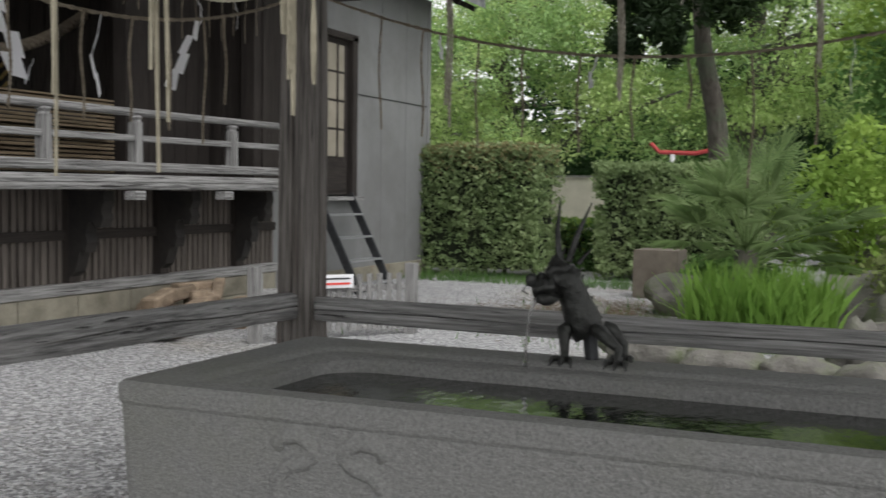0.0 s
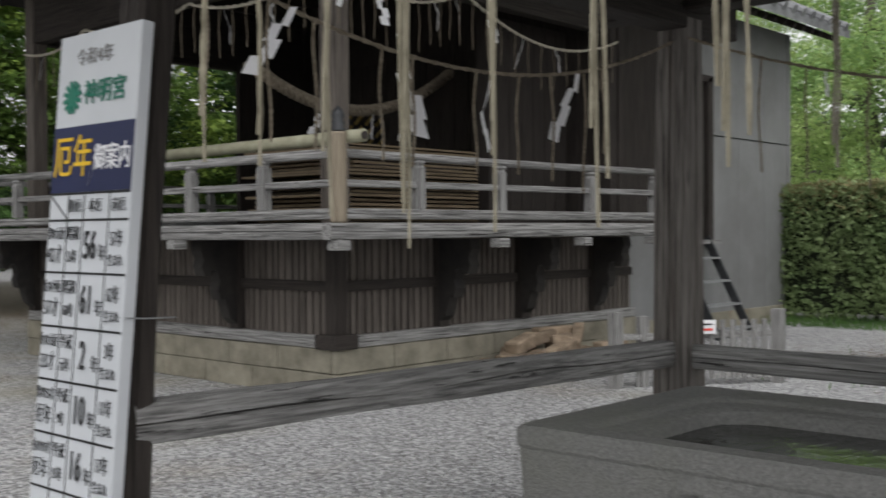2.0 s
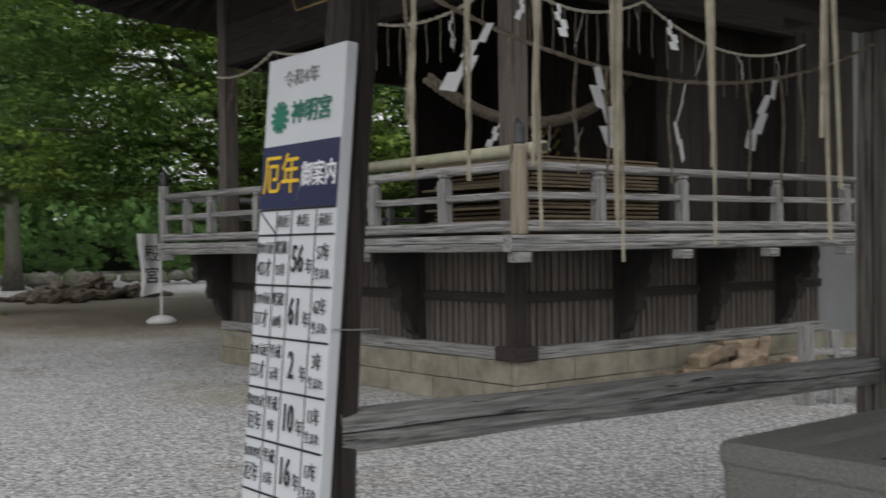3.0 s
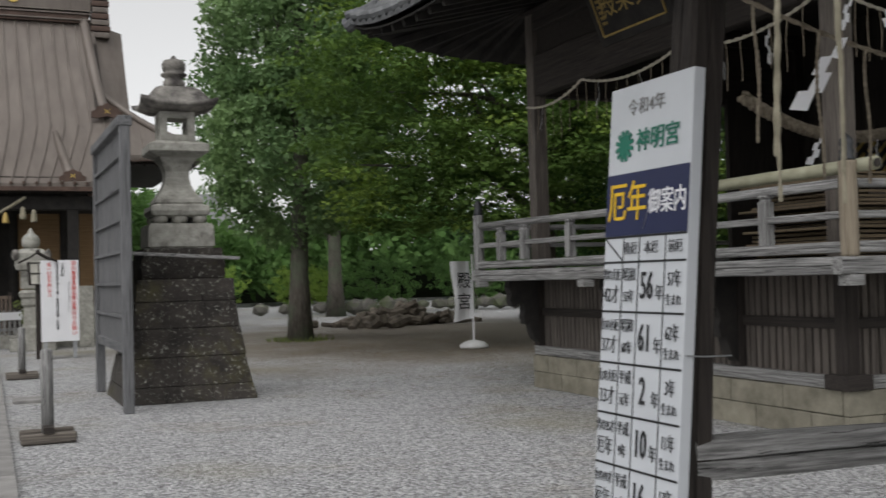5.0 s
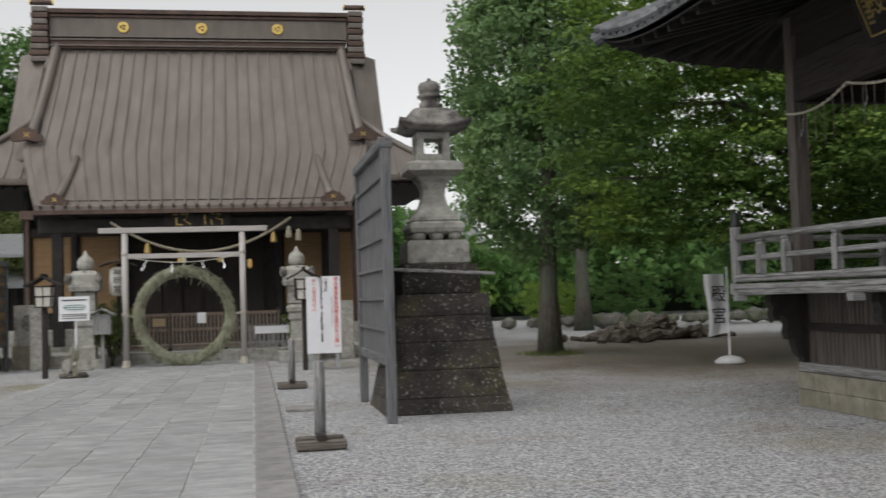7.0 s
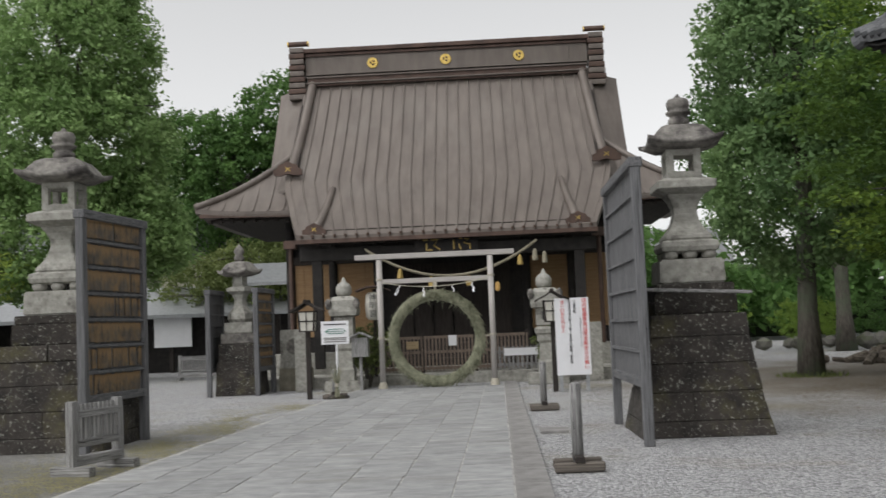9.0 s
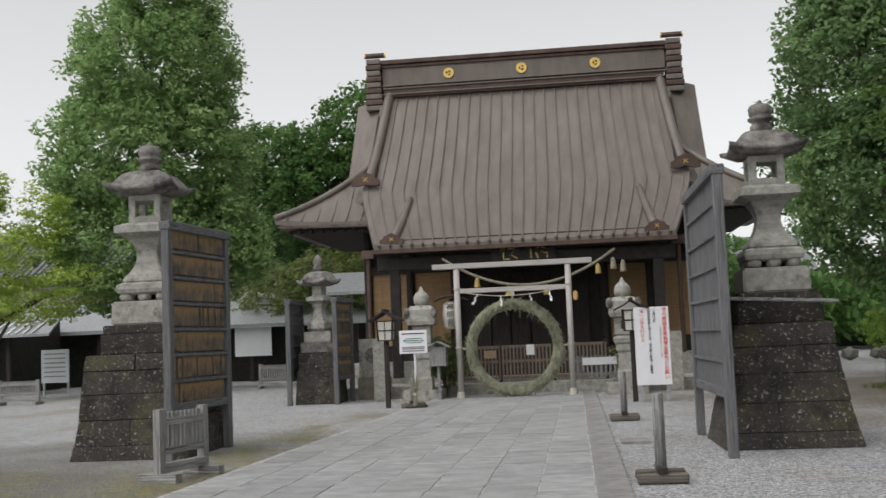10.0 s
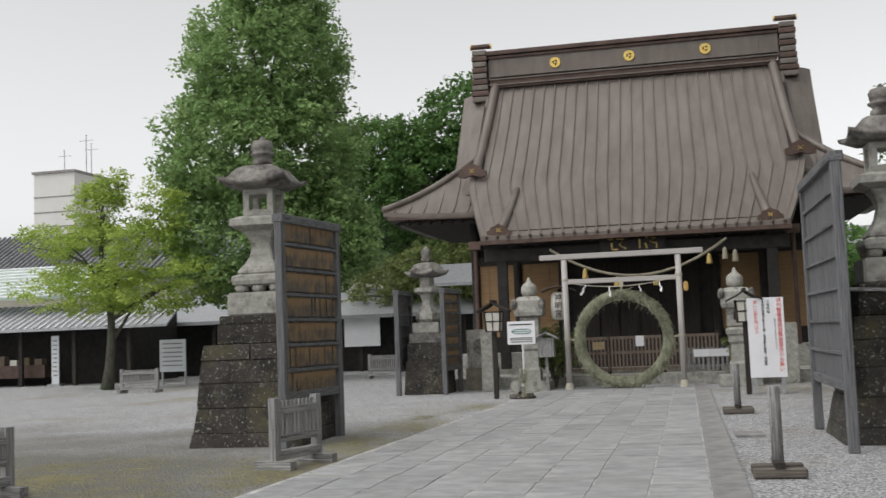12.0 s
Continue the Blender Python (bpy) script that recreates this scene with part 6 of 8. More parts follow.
# lower side roofs with their hips
MEY, MEZ = 27.15, 4.30
for sx in (-1, 1):
    rows = []
    for i in range(9):
        s = i / 8
        y0 = MEY + s * 1.75
        row = []
        for k in range(9):
            u = k / 8
            xo = 6.25 - 2.35 * s
            x = HX + sx * (3.45 + (xo - 3.45) * u)
            z = MEZ + 1.75 * (0.6 * s + 0.4 * s * s) + 0.14 * u ** 3 * (1 - s)
            row.append((x, y0, z))
        rows.append(row)
    part("roof_skirt", sheet(rows, 0.12), copper, hall)
    for k in range(7):
        u = (k + 0.6) / 7.4
        pts = []
        for i in range(9):
            s = i / 8
            xx = 3.45 + (6.25 - 3.45) * u
            lim = 6.25 - 2.35 * s
            if xx > lim:
                break
            pts.append(Vector((HX + sx * xx, MEY + s * 1.75 - 0.01, MEZ + 1.75 * (0.6 * s + 0.4 * s * s) + 0.14 * u ** 3 * (1 - s) + 0.012)))
        if len(pts) > 1:
            part("roof_seam", tube(pts, 0.022, 5), copper, hall)
    hip = [Vector((HX + sx * (6.25 - 2.35 * s), MEY + 1.75 * s, MEZ + 1.75 * (0.6 * s + 0.4 * s * s) + 0.14 * (1 - s) + 0.04)) for s in [k / 8 for k in range(9)]]
    part("hip_ridge", tube(hip, 0.085, 8), copper, hall, smooth=True)
    rows = []
    for i in range(5):
        s = i / 4
        rows.append([(HX + sx * (6.25 - 2.35 * s), MEY + 1.75 * s + u * (7.0 - 3.5 * s), MEZ + 1.75 * (0.6 * s + 0.4 * s * s) + 0.14 * (1 - s) * abs(2 * u - 1) ** 4) for u in [k / 6 for k in range(7)]])
    part("roof_side", sheet(rows, 0.12), copper, hall)
    part("skirt_fascia", beam((HX + sx * 3.5, MEY + 0.05, MEZ - 0.12), (HX + sx * 6.15, MEY + 0.05, MEZ - 0.05), 0.1, 0.09, 0.004), copper_dark, hall)
    # gable: verge, wall and descending ridge
    verge = [Vector((HX + sx * (4.20 - 0.48 * s), fy(s) + 0.0, prof(s) + 0.10)) for s in [0.47 + 0.53 * k / 10 for k in range(11)]]
    part("descending_ridge", tube(verge, 0.13, 8), copper, hall, smooth=True)
    rows = []
    for k in range(9):
        s = 0.40 + 0.6 * k / 8
        rows.append([(HX + sx * (4.14 - 0.44 * s), fy(s) + 0.06, prof(s) + 0.02), (HX + sx * (4.62 + 0.10 * s), fy(s) + 0.35, prof(s) - 0.22)])
    part("verge_roof", sheet(rows, 0.10), copper, hall)
    gw = bmesh.new()
    tri = [(HX + sx * 4.0, 27.9, 5.4), (HX + sx * 4.0, 33.0, 5.4), (HX + sx * 4.0, 30.45, 8.1)]
    v1 = [gw.verts.new(p) for p in tri]
    v2 = [gw.verts.new((p[0] - sx * 0.2, p[1], p[2])) for p in tri]
    gw.faces.new(v1)
    gw.faces.new(v2[::-1])
    for i in range(3):
        j = (i + 1) % 3
        gw.faces.new((v1[j], v1[i], v2[i], v2[j]))
    part("gable_wall", gw, dark_z, hall)
    # ornamental end tiles with small gilt crosses
    for ox, oy, oz, k in ((4.02, fy(0.46) - 0.10, prof(0.46) + 0.17, 1.0), (3.08, EYF + 0.10, EZF + 0.14, 0.78)):
        o = bmesh.new()
        out = [(-0.36, -0.12), (-0.36, 0.02), (-0.26, 0.06), (-0.24, 0.14), (-0.12, 0.17), (0, 0.24), (0.12, 0.17), (0.24, 0.14), (0.26, 0.06), (0.36, 0.02), (0.36, -0.12), (0.2, -0.14), (0.0, -0.08), (-0.2, -0.14)]
        a = [o.verts.new((HX + sx * ox + p * k, oy - 0.07, oz + q * k)) for p, q in out]
        b = [o.verts.new((HX + sx * ox + p * k, oy + 0.05, oz + q * k)) for p, q in out]
        o.faces.new(a)
        o.faces.new(b[::-1])
        for i in range(len(a)):
            j = (i + 1) % len(a)
            o.faces.new((a[j], a[i], b[i], b[j]))
        bmesh.ops.recalc_face_normals(o, faces=o.faces)
        orn = part("ridge_ornament", o, copper_dark, hall, "dark red-brown ridge-end ornament")
        for sg in (-1, 1):
            part("gilt_cross", beam((HX + sx * ox - 0.06 * k, oy - 0.08, oz + 0.03 + sg * 0.05 * k), (HX + sx * ox + 0.06 * k, oy - 0.08, oz + 0.03 - sg * 0.05 * k), 0.015, 0.008, 0, up=(0, 1, 0)), gold, orn)
    # small ridge on the porch roof
    part("porch_ridge", tube([Vector((HX + sx * (3.08 - 0.7 * s), fy(s), prof(s) + 0.05)) for s in (0.03, 0.10, 0.18, 0.27, 0.36)], [0.12, 0.11, 0.10, 0.085, 0.07], 8), copper, hall, smooth=True)
# back slope
part("roof_back", sheet([[(HX - 3.9, 30.5, 8.15), (HX + 3.9, 30.5, 8.15)], [(HX - 3.9, 32.6, 6.1), (HX + 3.9, 32.6, 6.1)], [(HX - 3.9, 34.4, 4.6), (HX + 3.9, 34.4, 4.6)]], 0.1), copper, hall)
# main ridge box
part("ridge_base", box(HX - 3.85, HX + 3.85, 30.2, 30.75, 8.08, 8.32, 0.01), copper_dark, hall)
part("ridge_wall", box(HX - 3.9, HX + 3.9, 30.28, 30.68, 8.32, 9.02), copper, hall)
for z, d in ((8.14, 0.06), (8.30, 0.05), (8.385, 0.035)):
    part("ridge_moulding", box(HX - 3.88, HX + 3.88, 30.2 - d, 30.3, z, z + 0.035, 0.006), copper, hall)
part("ridge_panel", box(HX - 3.4, HX + 3.4, 30.26, 30.279, 8.42, 8.88, 0.01), copper, hall)
part("ridge_cap", box(HX - 4.0, HX + 4.0, 30.16, 30.8, 9.02, 9.14, 0.02), copper_dark, hall)
part("ridge_moulding", box(HX - 3.9, HX + 3.9, 30.22, 30.74, 8.93, 9.0, 0.01), copper_dark, hall)
for dx in (-2.03, 0.0, 2.02):
    c = part("gilt_crest", tube([(HX + dx, 30.262, 8.67), (HX + dx, 30.225, 8.67)], [0.155, 0.145], 24), gold, hall, "round gilt crest with three comma shapes")
    for k in range(3):
        a = k * math.tau / 3 + 0.4
        part("comma", tube([(HX + dx + 0.055 * math.cos(a + t), 30.223, 8.67 + 0.055 * math.sin(a + t) + 0.0) for t in (0, 0.5, 1.0, 1.5)], [0.030, 0.026, 0.016, 0.005], 6), copper_dark, c)
for sx in (-1, 1):
    for k in range(9):
        w = 0.20 + 0.02 * (k % 2) + (0.03 if k < 3 else 0)
        z = 7.72 + k * 0.165
        part("ridge_end_tile", box(HX + sx * 4.14 - w, HX + sx * 4.14 + w, 30.12, 30.85, z, z + 0.14, 0.03), copper_dark if k % 2 else copper, hall)
    part("ridge_end_bar", tube([(HX + sx * 4.14 - 0.27, 30.5, 9.37), (HX + sx * 4.14 + 0.27, 30.5, 9.37)], 0.075, 10), copper_dark, hall)
    for q in (-1, 1):
        part("gilt_end", tube([(HX + sx * 4.14 + q * 0.27, 30.5, 9.37), (HX + sx * 4.14 + q * 0.30, 30.5, 9.37)], 0.08, 10), gold, hall)
# body under the roof
part("base", box(HX - 4.6, HX + 4.6, 26.6, 34, 0, 0.75), lantern_stone, hall)
# wall, columns and porch timbers carry the deep eave shade in their colour
part("front_wall", box(HX - 4.2, HX + 4.2, 28.5, 28.7, 0.75, 4.6), black_shade_wood, hall)
for sx in (-1, 1):
    part("side_wall", box(HX + sx * 4.2, HX + sx * 4.1, 28.7, 33.5, 0.75, 4.6), dark_z, hall)
part("soffit", box(HX - 5.9, HX + 5.9, 27.4, 33.8, 4.12, 4.18), dark_y, hall)
part("porch_soffit", box(HX - 3.4, HX + 3.4, 26.0, 28.6, 3.62, 3.66), dark_y, hall)
for x in (-4.15, -3.05, -1.9, 1.9, 3.05, 4.15):
    part("column", tube([(HX + x, 28.42, 0.75), (HX + x, 28.42, 4.5)], 0.11, 12), black_shade_wood, hall)
for x0, x1 in ((-4.05, -3.15), (-2.95, -2.0), (2.0, 2.95), (3.15, 4.05)):
    pnl = part("wall_panel", box(HX + x0, HX + x1, 28.44, 28.49, 1.15, 3.0), panel_x, hall, "amber wooden wall panel")
    for k in range(1, 4):
        x = HX + x0 + (x1 - x0) * k / 4
        part("panel_rib", box(x - 0.012, x + 0.012, 28.425, 28.44, 1.15, 3.0), panel_x, pnl)
    for z in (1.5, 2.0, 2.5):
        part("panel_rib", box(HX + x0, HX + x1, 28.428, 28.44, z, z + 0.03), panel_x, pnl)
    part("panel_lintel", box(HX + x0 - 0.1, HX + x1 + 0.1, 28.36, 28.46, 3.0, 3.2), dark_x, hall)
for x in (-3.1, 3.1):
    part("porch_post", box(HX + x - 0.12, HX + x + 0.12, 26.215, 26.385, 0.4, 3.5, 0.02), black_shade_wood, hall)
part("porch_beam", beam((HX - 3.5, 26.3, 3.1), (HX + 3.5, 26.3, 3.1), 0.2, 0.32, 0.02), black_shade_wood, hall)
part("porch_beam", beam((HX - 3.5, 26.1, 3.36), (HX + 3.5, 26.1, 3.36), 0.1, 0.1, 0.01), black_shade_wood, hall)
for i in range(26):
    x = HX - 3.3 + i * 6.6 / 25
    part("rafter_end", beam((x, 25.95, 3.32), (x, 27.2, 3.62), 0.06, 0.08, 0), dark_y, hall)
for sx in (-1, 1):
    for i in range(9):
        x = HX + sx * (3.7 + i * 0.28)
        part("rafter_end", beam((x, 27.3, 4.1), (x, 28.6, 4.3), 0.06, 0.08, 0), dark_y, hall)
    part("rain_pipe", tube([(HX + sx * 3.72 - 0.1, 26.75, 0.1), (HX + sx * 3.72 - 0.1, 26.75, 3.35)], 0.055, 10), copper_dark, hall)
    part("rain_box", box(HX + sx * 3.72 - 0.25, HX + sx * 3.72 + 0.05, 26.62, 26.88, 3.3, 3.5, 0.01), copper_dark, hall)
part("plaque", box(HX - 0.75, HX + 0.75, 26.05, 26.1, 3.0, 3.42), black_shade_wood, hall, "dark plaque with gilt writing")
for k, (dx, pts) in enumerate(((-0.35, ((-0.2, 0.12), (0.16, 0.12), (0.05, -0.02), (0.2, -0.12))), (-0.35, ((-0.12, 0.04), (-0.12, -0.12), (0.02, -0.12))), (0.35, ((-0.18, 0.1), (-0.18, -0.12))), (0.35, ((-0.05, 0.14), (0.18, 0.1), (0.05, 0.02), (0.2, -0.02), (0.2, -0.13))), (0.35, ((-0.06, 0.0), (-0.02, -0.13))))):
    part("gilt_stroke", tube([(HX + dx + a, 26.04, 3.2 + b) for a, b in pts], 0.025, 5), dull_gold, hall)
# doors, steps, balustrade in the shade of the porch
for k in range(6):
    x = HX - 1.5 + k * 0.5
    d = part("lattice_door", box(x + 0.02, x + 0.48, 28.40, 28.44, 0.9, 2.9), dark_z, hall)
    for j in range(5):
        part("lattice_bar", box(x + 0.06 + j * 0.085, x + 0.075 + j * 0.085, 28.385, 28.40, 1.6, 2.8), dark_z, d)
for i in range(5):
    part("step", box(HX - 2.0, HX + 2.0, 25.2 + i * 0.28, 26.7, 0.05 + i * 0.17, 0.05 + (i + 1) * 0.17, 0.01), dark_x if i > 1 else lantern_stone, hall)
part("forecourt_step", box(-6.0, 2.6, 24.75, 26.6, 0.0, 0.26, 0.015), lantern_stone, hall)
barrier_wood = grain("barrier_wood", (0.11, 0.083, 0.066), (0.26, 0.205, 0.165), "z")
bal = thing("slatted_gate", (HX, 25.6, 0.26), "brown slatted wooden barrier before the hall steps", "barrier")
n = 44
for k in range(n):
    x = HX - 1.75 + 3.5 * k / (n - 1)
    part("slat", box(x - 0.018, x + 0.018, 25.10, 25.13, 0.30, 1.08), barrier_wood, bal)
for z in (0.36, 0.72, 1.05):
    part("barrier_rail", box(HX - 1.8, HX + 1.8, 25.135, 25.175, z - 0.03, z + 0.03), barrier_wood, bal)
for x in (-1.75, -0.6, 0.6, 1.75):
    part("barrier_post", box(HX + x - 0.04, HX + x + 0.04, 25.13, 25.2, 0.26, 1.15), dark_z, bal)
part("notice", box(HX + 0.0, HX + 0.18, 25.085, 25.098, 0.85, 1.08), white_paint, bal, "small white notice")
part("notice", box(HX - 0.95, HX - 0.68, 25.085, 25.098, 0.80, 0.97), tan_x, bal, "small wooden notice")
for x0, x1 in ((0.9, 2.2),):
    wf = thing("low_fence", (x0 + 0.6, 24.95, 0.26), "grey picket fence with a white notice by the steps", "fence", "low picket fences")
    for k in range(14):
        x = x0 - 1.7 + 1.3 * k / 13
        part("picket", box(x - 0.025, x + 0.025, 24.93, 24.95, 0.28, 0.78), wood_z, wf)
    for z in (0.38, 0.66):
        part("fence_rail", box(x0 - 1.75, x0 - 0.35, 24.955, 24.99, z - 0.03, z + 0.03), wood_x, wf)
    part("notice", box(x0 - 1.5, x0 - 0.75, 24.915, 24.928, 0.58, 0.74), white_paint, wf, "white notice strip")
rp = thing("great_rope", (HX, 25.9, 2.7), "thick straw rope with tassels under the porch eave", "rope")
part("rope", twisted(sag((HX - 1.9, 25.9, 3.15), (HX + 2.1, 25.9, 3.2), 0.72, 24), 0.032, 3, 26, 5), straw_old, rp)
for s in (0.2, 0.38, 0.6, 0.72, 0.9):
    z = 3.15 - 4 * 0.72 * s * (1 - s)
    part("straw_tassel", lathe([(0.02, 0.0), (0.05, -0.05), (0.075, -0.22), (0.06, -0.24)], (HX - 1.9 + 4.0 * s, 25.88, z - 0.02), 10), dull_gold, rp)
tb = thing("straw_tassel_pair", (HX + 2.2, 25.9, 2.9), "pair of straw tassels on the porch post", "tassel")
for q in (0, 0.22):
    part("straw_tassel", lathe([(0.015, 0.0), (0.05, -0.05), (0.07, -0.26), (0.055, -0.28)], (HX + 2.05 + q, 25.9, 3.0 - q * 0.3), 10), straw_old, tb)
oil = thing("hanging_lamp", (HX - 0.75 + 2.0, 25.6, 2.1), "small lit hanging lamp in the porch", "lamp")
gl = mat("lamp_glow", (0.5, 0.3, 0.1), (0.5, 0.33, 0.12), 3, 0.5, 0)
gl.node_tree.nodes["Principled BSDF"].inputs["Emission Color"].default_value = (1.0, 0.6, 0.2, 1)
gl.node_tree.nodes["Principled BSDF"].inputs["Emission Strength"].default_value = 0.12
part("lamp_body", lathe([(0.02, 0.12), (0.055, 0.08), (0.055, -0.06), (0.02, -0.1)], (HX + 1.15, 26.0, 2.15), 8), gl, oil)
pl = thing("paper_lantern", (HX - 2.2, 24.9, 1.85), "white paper lantern with black characters", "lantern")
part("shade", lathe([(0.10, -0.30), (0.17, -0.24), (0.19, 0), (0.17, 0.24), (0.10, 0.30)], (-3.35, 23.95, 1.78), 16), lamp_glass, pl, smooth=True)
part("roof", sheet([[(-3.72, 23.7, 2.12), (-3.72, 24.2, 2.12)], [(-3.5, 23.7, 2.2), (-3.5, 24.2, 2.2)], [(-3.25, 23.7, 2.22), (-3.25, 24.2, 2.22)], [(-3.0, 23.7, 2.12), (-3.0, 24.2, 2.12)]], 0.03), copper_dark, pl)
part("bracket_post", box(-3.40, -3.34, 24.15, 24.21, 0.26, 2.15), dark_z, pl)
for i, ch in enumerate("神明宮"):
    lettering(ch, 0.17, ink, pl, Matrix.Translation(Vector((-3.35, 23.755, 1.95 - i * 0.17)) - ORIGIN[pl]) @ pose(0, 0, 0, 90, 0, 0))
bx = thing("wooden_box_post", (-3.2, 23.3, 0), "small grey roofed wooden box on a post", "box")
part("post", box(-3.62, -3.56, 23.3, 23.36, 0, 0.75), wood_z, bx)
part("box", box(-3.76, -3.42, 23.2, 23.46, 0.72, 1.12, 0.006), wood_z, bx)
part("roof", sheet([[(-3.84, 23.12, 1.12), (-3.84, 23.54, 1.12)], [(-3.59, 23.12, 1.24), (-3.59, 23.54, 1.24)], [(-3.34, 23.12, 1.12), (-3.34, 23.54, 1.12)]], 0.03), wood_x, bx)

# ---- left of the hall: small lantern with boards, crest wall, pillar ----
t = thing("stone_lantern", (-6.25, 24.0, 0), "grey stone lantern on a dark plinth between timber boards", "stone lantern")
part("plinth_stone", block(-6.25, 24.0, 0.47, 0.5, 0, 0.72, 0.43, 0.46), dark_stone, t)
part("plinth_stone", block(-6.25, 24.0, 0.40, 0.42, 0.72, 1.1), dark_stone, t)
part("plinth_stone", block(-6.25, 24.0, 0.36, 0.36, 1.1, 1.32), cap_stone, t)
part("plinth_stone", block(-6.25, 24.0, 0.30, 0.30, 1.32, 1.55), lantern_stone, t)
part("shaft", lathe([(0.24, 1.55), (0.29, 1.62), (0.27, 1.74), (0.15, 1.9), (0.13, 2.02), (0.18, 2.15), (0.3, 2.22), (0.3, 2.3), (0.16, 2.34), (0.16, 2.55)], (-6.25, 24.0, 0), 6), lantern_stone, t)
part("cap", lantern_roof(-6.25, 24.0, 2.56, 0.48, 0.3), cap_stone, t, smooth=True)
part("finial", lathe([(0.09, 2.86), (0.12, 2.95), (0.08, 3.0), (0.12, 3.08), (0.08, 3.16), (0.01, 3.24)], (-6.25, 24.0, 0), 14), cap_stone, t, smooth=True)
tall_board((-6.78, 23.3), (-6.80, 24.5), 0.55, 2.2, "weathered slatted board in a timber frame", 1, False)
tall_board((-5.74, 23.2), (-5.66, 24.4), 0.55, 2.2, "timber board hung with rows of sooty wooden tablets", 1, True)
cw = thing("crest_wall", (-5.22, 24.75, 0), "low stone wall with a round carved crest", "wall")
part("slab", block(-5.22, 24.75, 0.32, 0.12, 0.5, 1.35), lantern_stone, cw)
part("foot", block(-5.22, 24.75, 0.36, 0.16, 0, 0.5), tuff, cw)
part("crest", tube([(-5.22, 24.63, 0.98), (-5.22, 24.60, 0.98)], 0.18, 20), cap_stone, cw)
sp2 = thing("stone_pillar", (-4.97, 24.1, 0), "plain pale stone pillar", "pillar")
part("pillar", block(-4.97, 24.1, 0.13, 0.13, 0, 1.3), lantern_stone, sp2)
sp3 = thing("stone_pillar", (1.35, 24.3, 0), "plain pale stone pillar", "pillar")
part("pillar", block(1.35, 24.3, 0.15, 0.15, 0, 1.25), lantern_stone, sp3)


def shrub(x, y, z, r, h, m, seed, label, n=90):
    t = thing("shrub", (x, y, 0), label, "shrub")
    rng = np.random.default_rng(seed)
    bl = [(x, y, z + h * 0.5, r, r, h * 0.5)]
    bm = bmesh.new()
    for k in range(6):
        a = k * math.tau / 6
        tube([(x, y, 0.0), (x + 0.3 * r * math.cos(a), y + 0.3 * r * math.sin(a), z + h * 0.3), (x + 0.6 * r * math.cos(a), y + 0.6 * r * math.sin(a), z + h * 0.6)], [0.03, 0.02, 0.008], 5, bm)
    part("stem", bm, bark, t)
    leaf_part("foliage", leaves(blob_centres(bl, n, rng, 0.2), 0.16, 26, 0.055, rng), m, t)


shrub(-3.55, 24.4, 0.3, 0.5, 1.1, leaf_olive, 41, "small green shrub beside the stone lantern")
shrub(0.55, 24.4, 0.3, 0.45, 1.0, leaf_olive, 42, "small green shrub beside the stone lantern")

# ---- buildings to the west ----
hs = thing("long_house", (-14, 43, 0), "long low building with a grey metal roof", "building")
# near-black wall paints the shade under the porch
part("wall", box(-21, -8.6, 41.2, 46, 0, 2.1), black_shade_wood, hs)
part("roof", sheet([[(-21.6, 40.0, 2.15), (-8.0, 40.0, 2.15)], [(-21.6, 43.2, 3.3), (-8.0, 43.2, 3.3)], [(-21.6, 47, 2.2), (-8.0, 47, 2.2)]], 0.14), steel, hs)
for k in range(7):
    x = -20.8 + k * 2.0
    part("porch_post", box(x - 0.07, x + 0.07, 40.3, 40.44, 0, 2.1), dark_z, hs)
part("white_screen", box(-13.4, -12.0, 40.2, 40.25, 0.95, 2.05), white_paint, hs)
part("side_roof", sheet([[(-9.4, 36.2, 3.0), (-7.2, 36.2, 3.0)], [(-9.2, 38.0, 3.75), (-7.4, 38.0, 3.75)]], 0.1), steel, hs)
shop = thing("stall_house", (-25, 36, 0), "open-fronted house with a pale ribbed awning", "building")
# near-black wall paints the shade inside the open front
part("wall", box(-31, -20.2, 36.5, 40, 0, 2.6), black_shade_wood, shop)
part("awning", sheet([[(-31, 34.4, 2.0), (-17.8, 34.4, 2.0)], [(-31, 36.6, 2.9), (-18.2, 36.6, 2.9)]], 0.08), steel, shop)
for k in range(46):
    x = -31 + k * 0.28
    part("awning_rib", tube([(x, 34.38, 2.02), (x, 36.6, 2.92)], 0.035, 5), white_paint, shop)
part("upper_roof", sheet([[(-34, 35.4, 3.2), (-21.2, 35.4, 3.2)], [(-34, 37.6, 4.4), (-22.4, 37.6, 4.4)]], 0.1), mat("pale_green_metal", (0.30, 0.38, 0.33), (0.40, 0.48, 0.43), 2, 0.5, 0.1), shop)
for k in range(10):
    part("roof_rib", tube([(-34, 35.42 + k * 0.24, 3.225 + k * 0.131), (-21.22 - k * 0.131, 35.42 + k * 0.24, 3.225 + k * 0.131)], 0.035, 6), white_paint, shop)
for k in range(6):
    x = -30 + k * 2.1
    part("porch_post", box(x - 0.07, x + 0.07, 34.9, 35.04, 0, 2.2), dark_z, shop)
part("counter", box(-30, -23, 35.3, 35.8, 0.3, 0.75), copper_dark, shop)
notice = thing("standing_notice", (-22.25, 34.8, 0), "narrow white standing notice with grey print", "sign")
part("panel", box(-22.4, -22.12, 34.8, 34.86, 0.08, 1.75, 0.006), board_face, notice)
part("foot", box(-22.5, -22.02, 34.68, 34.98, 0.0, 0.08, 0.006), steel, notice)
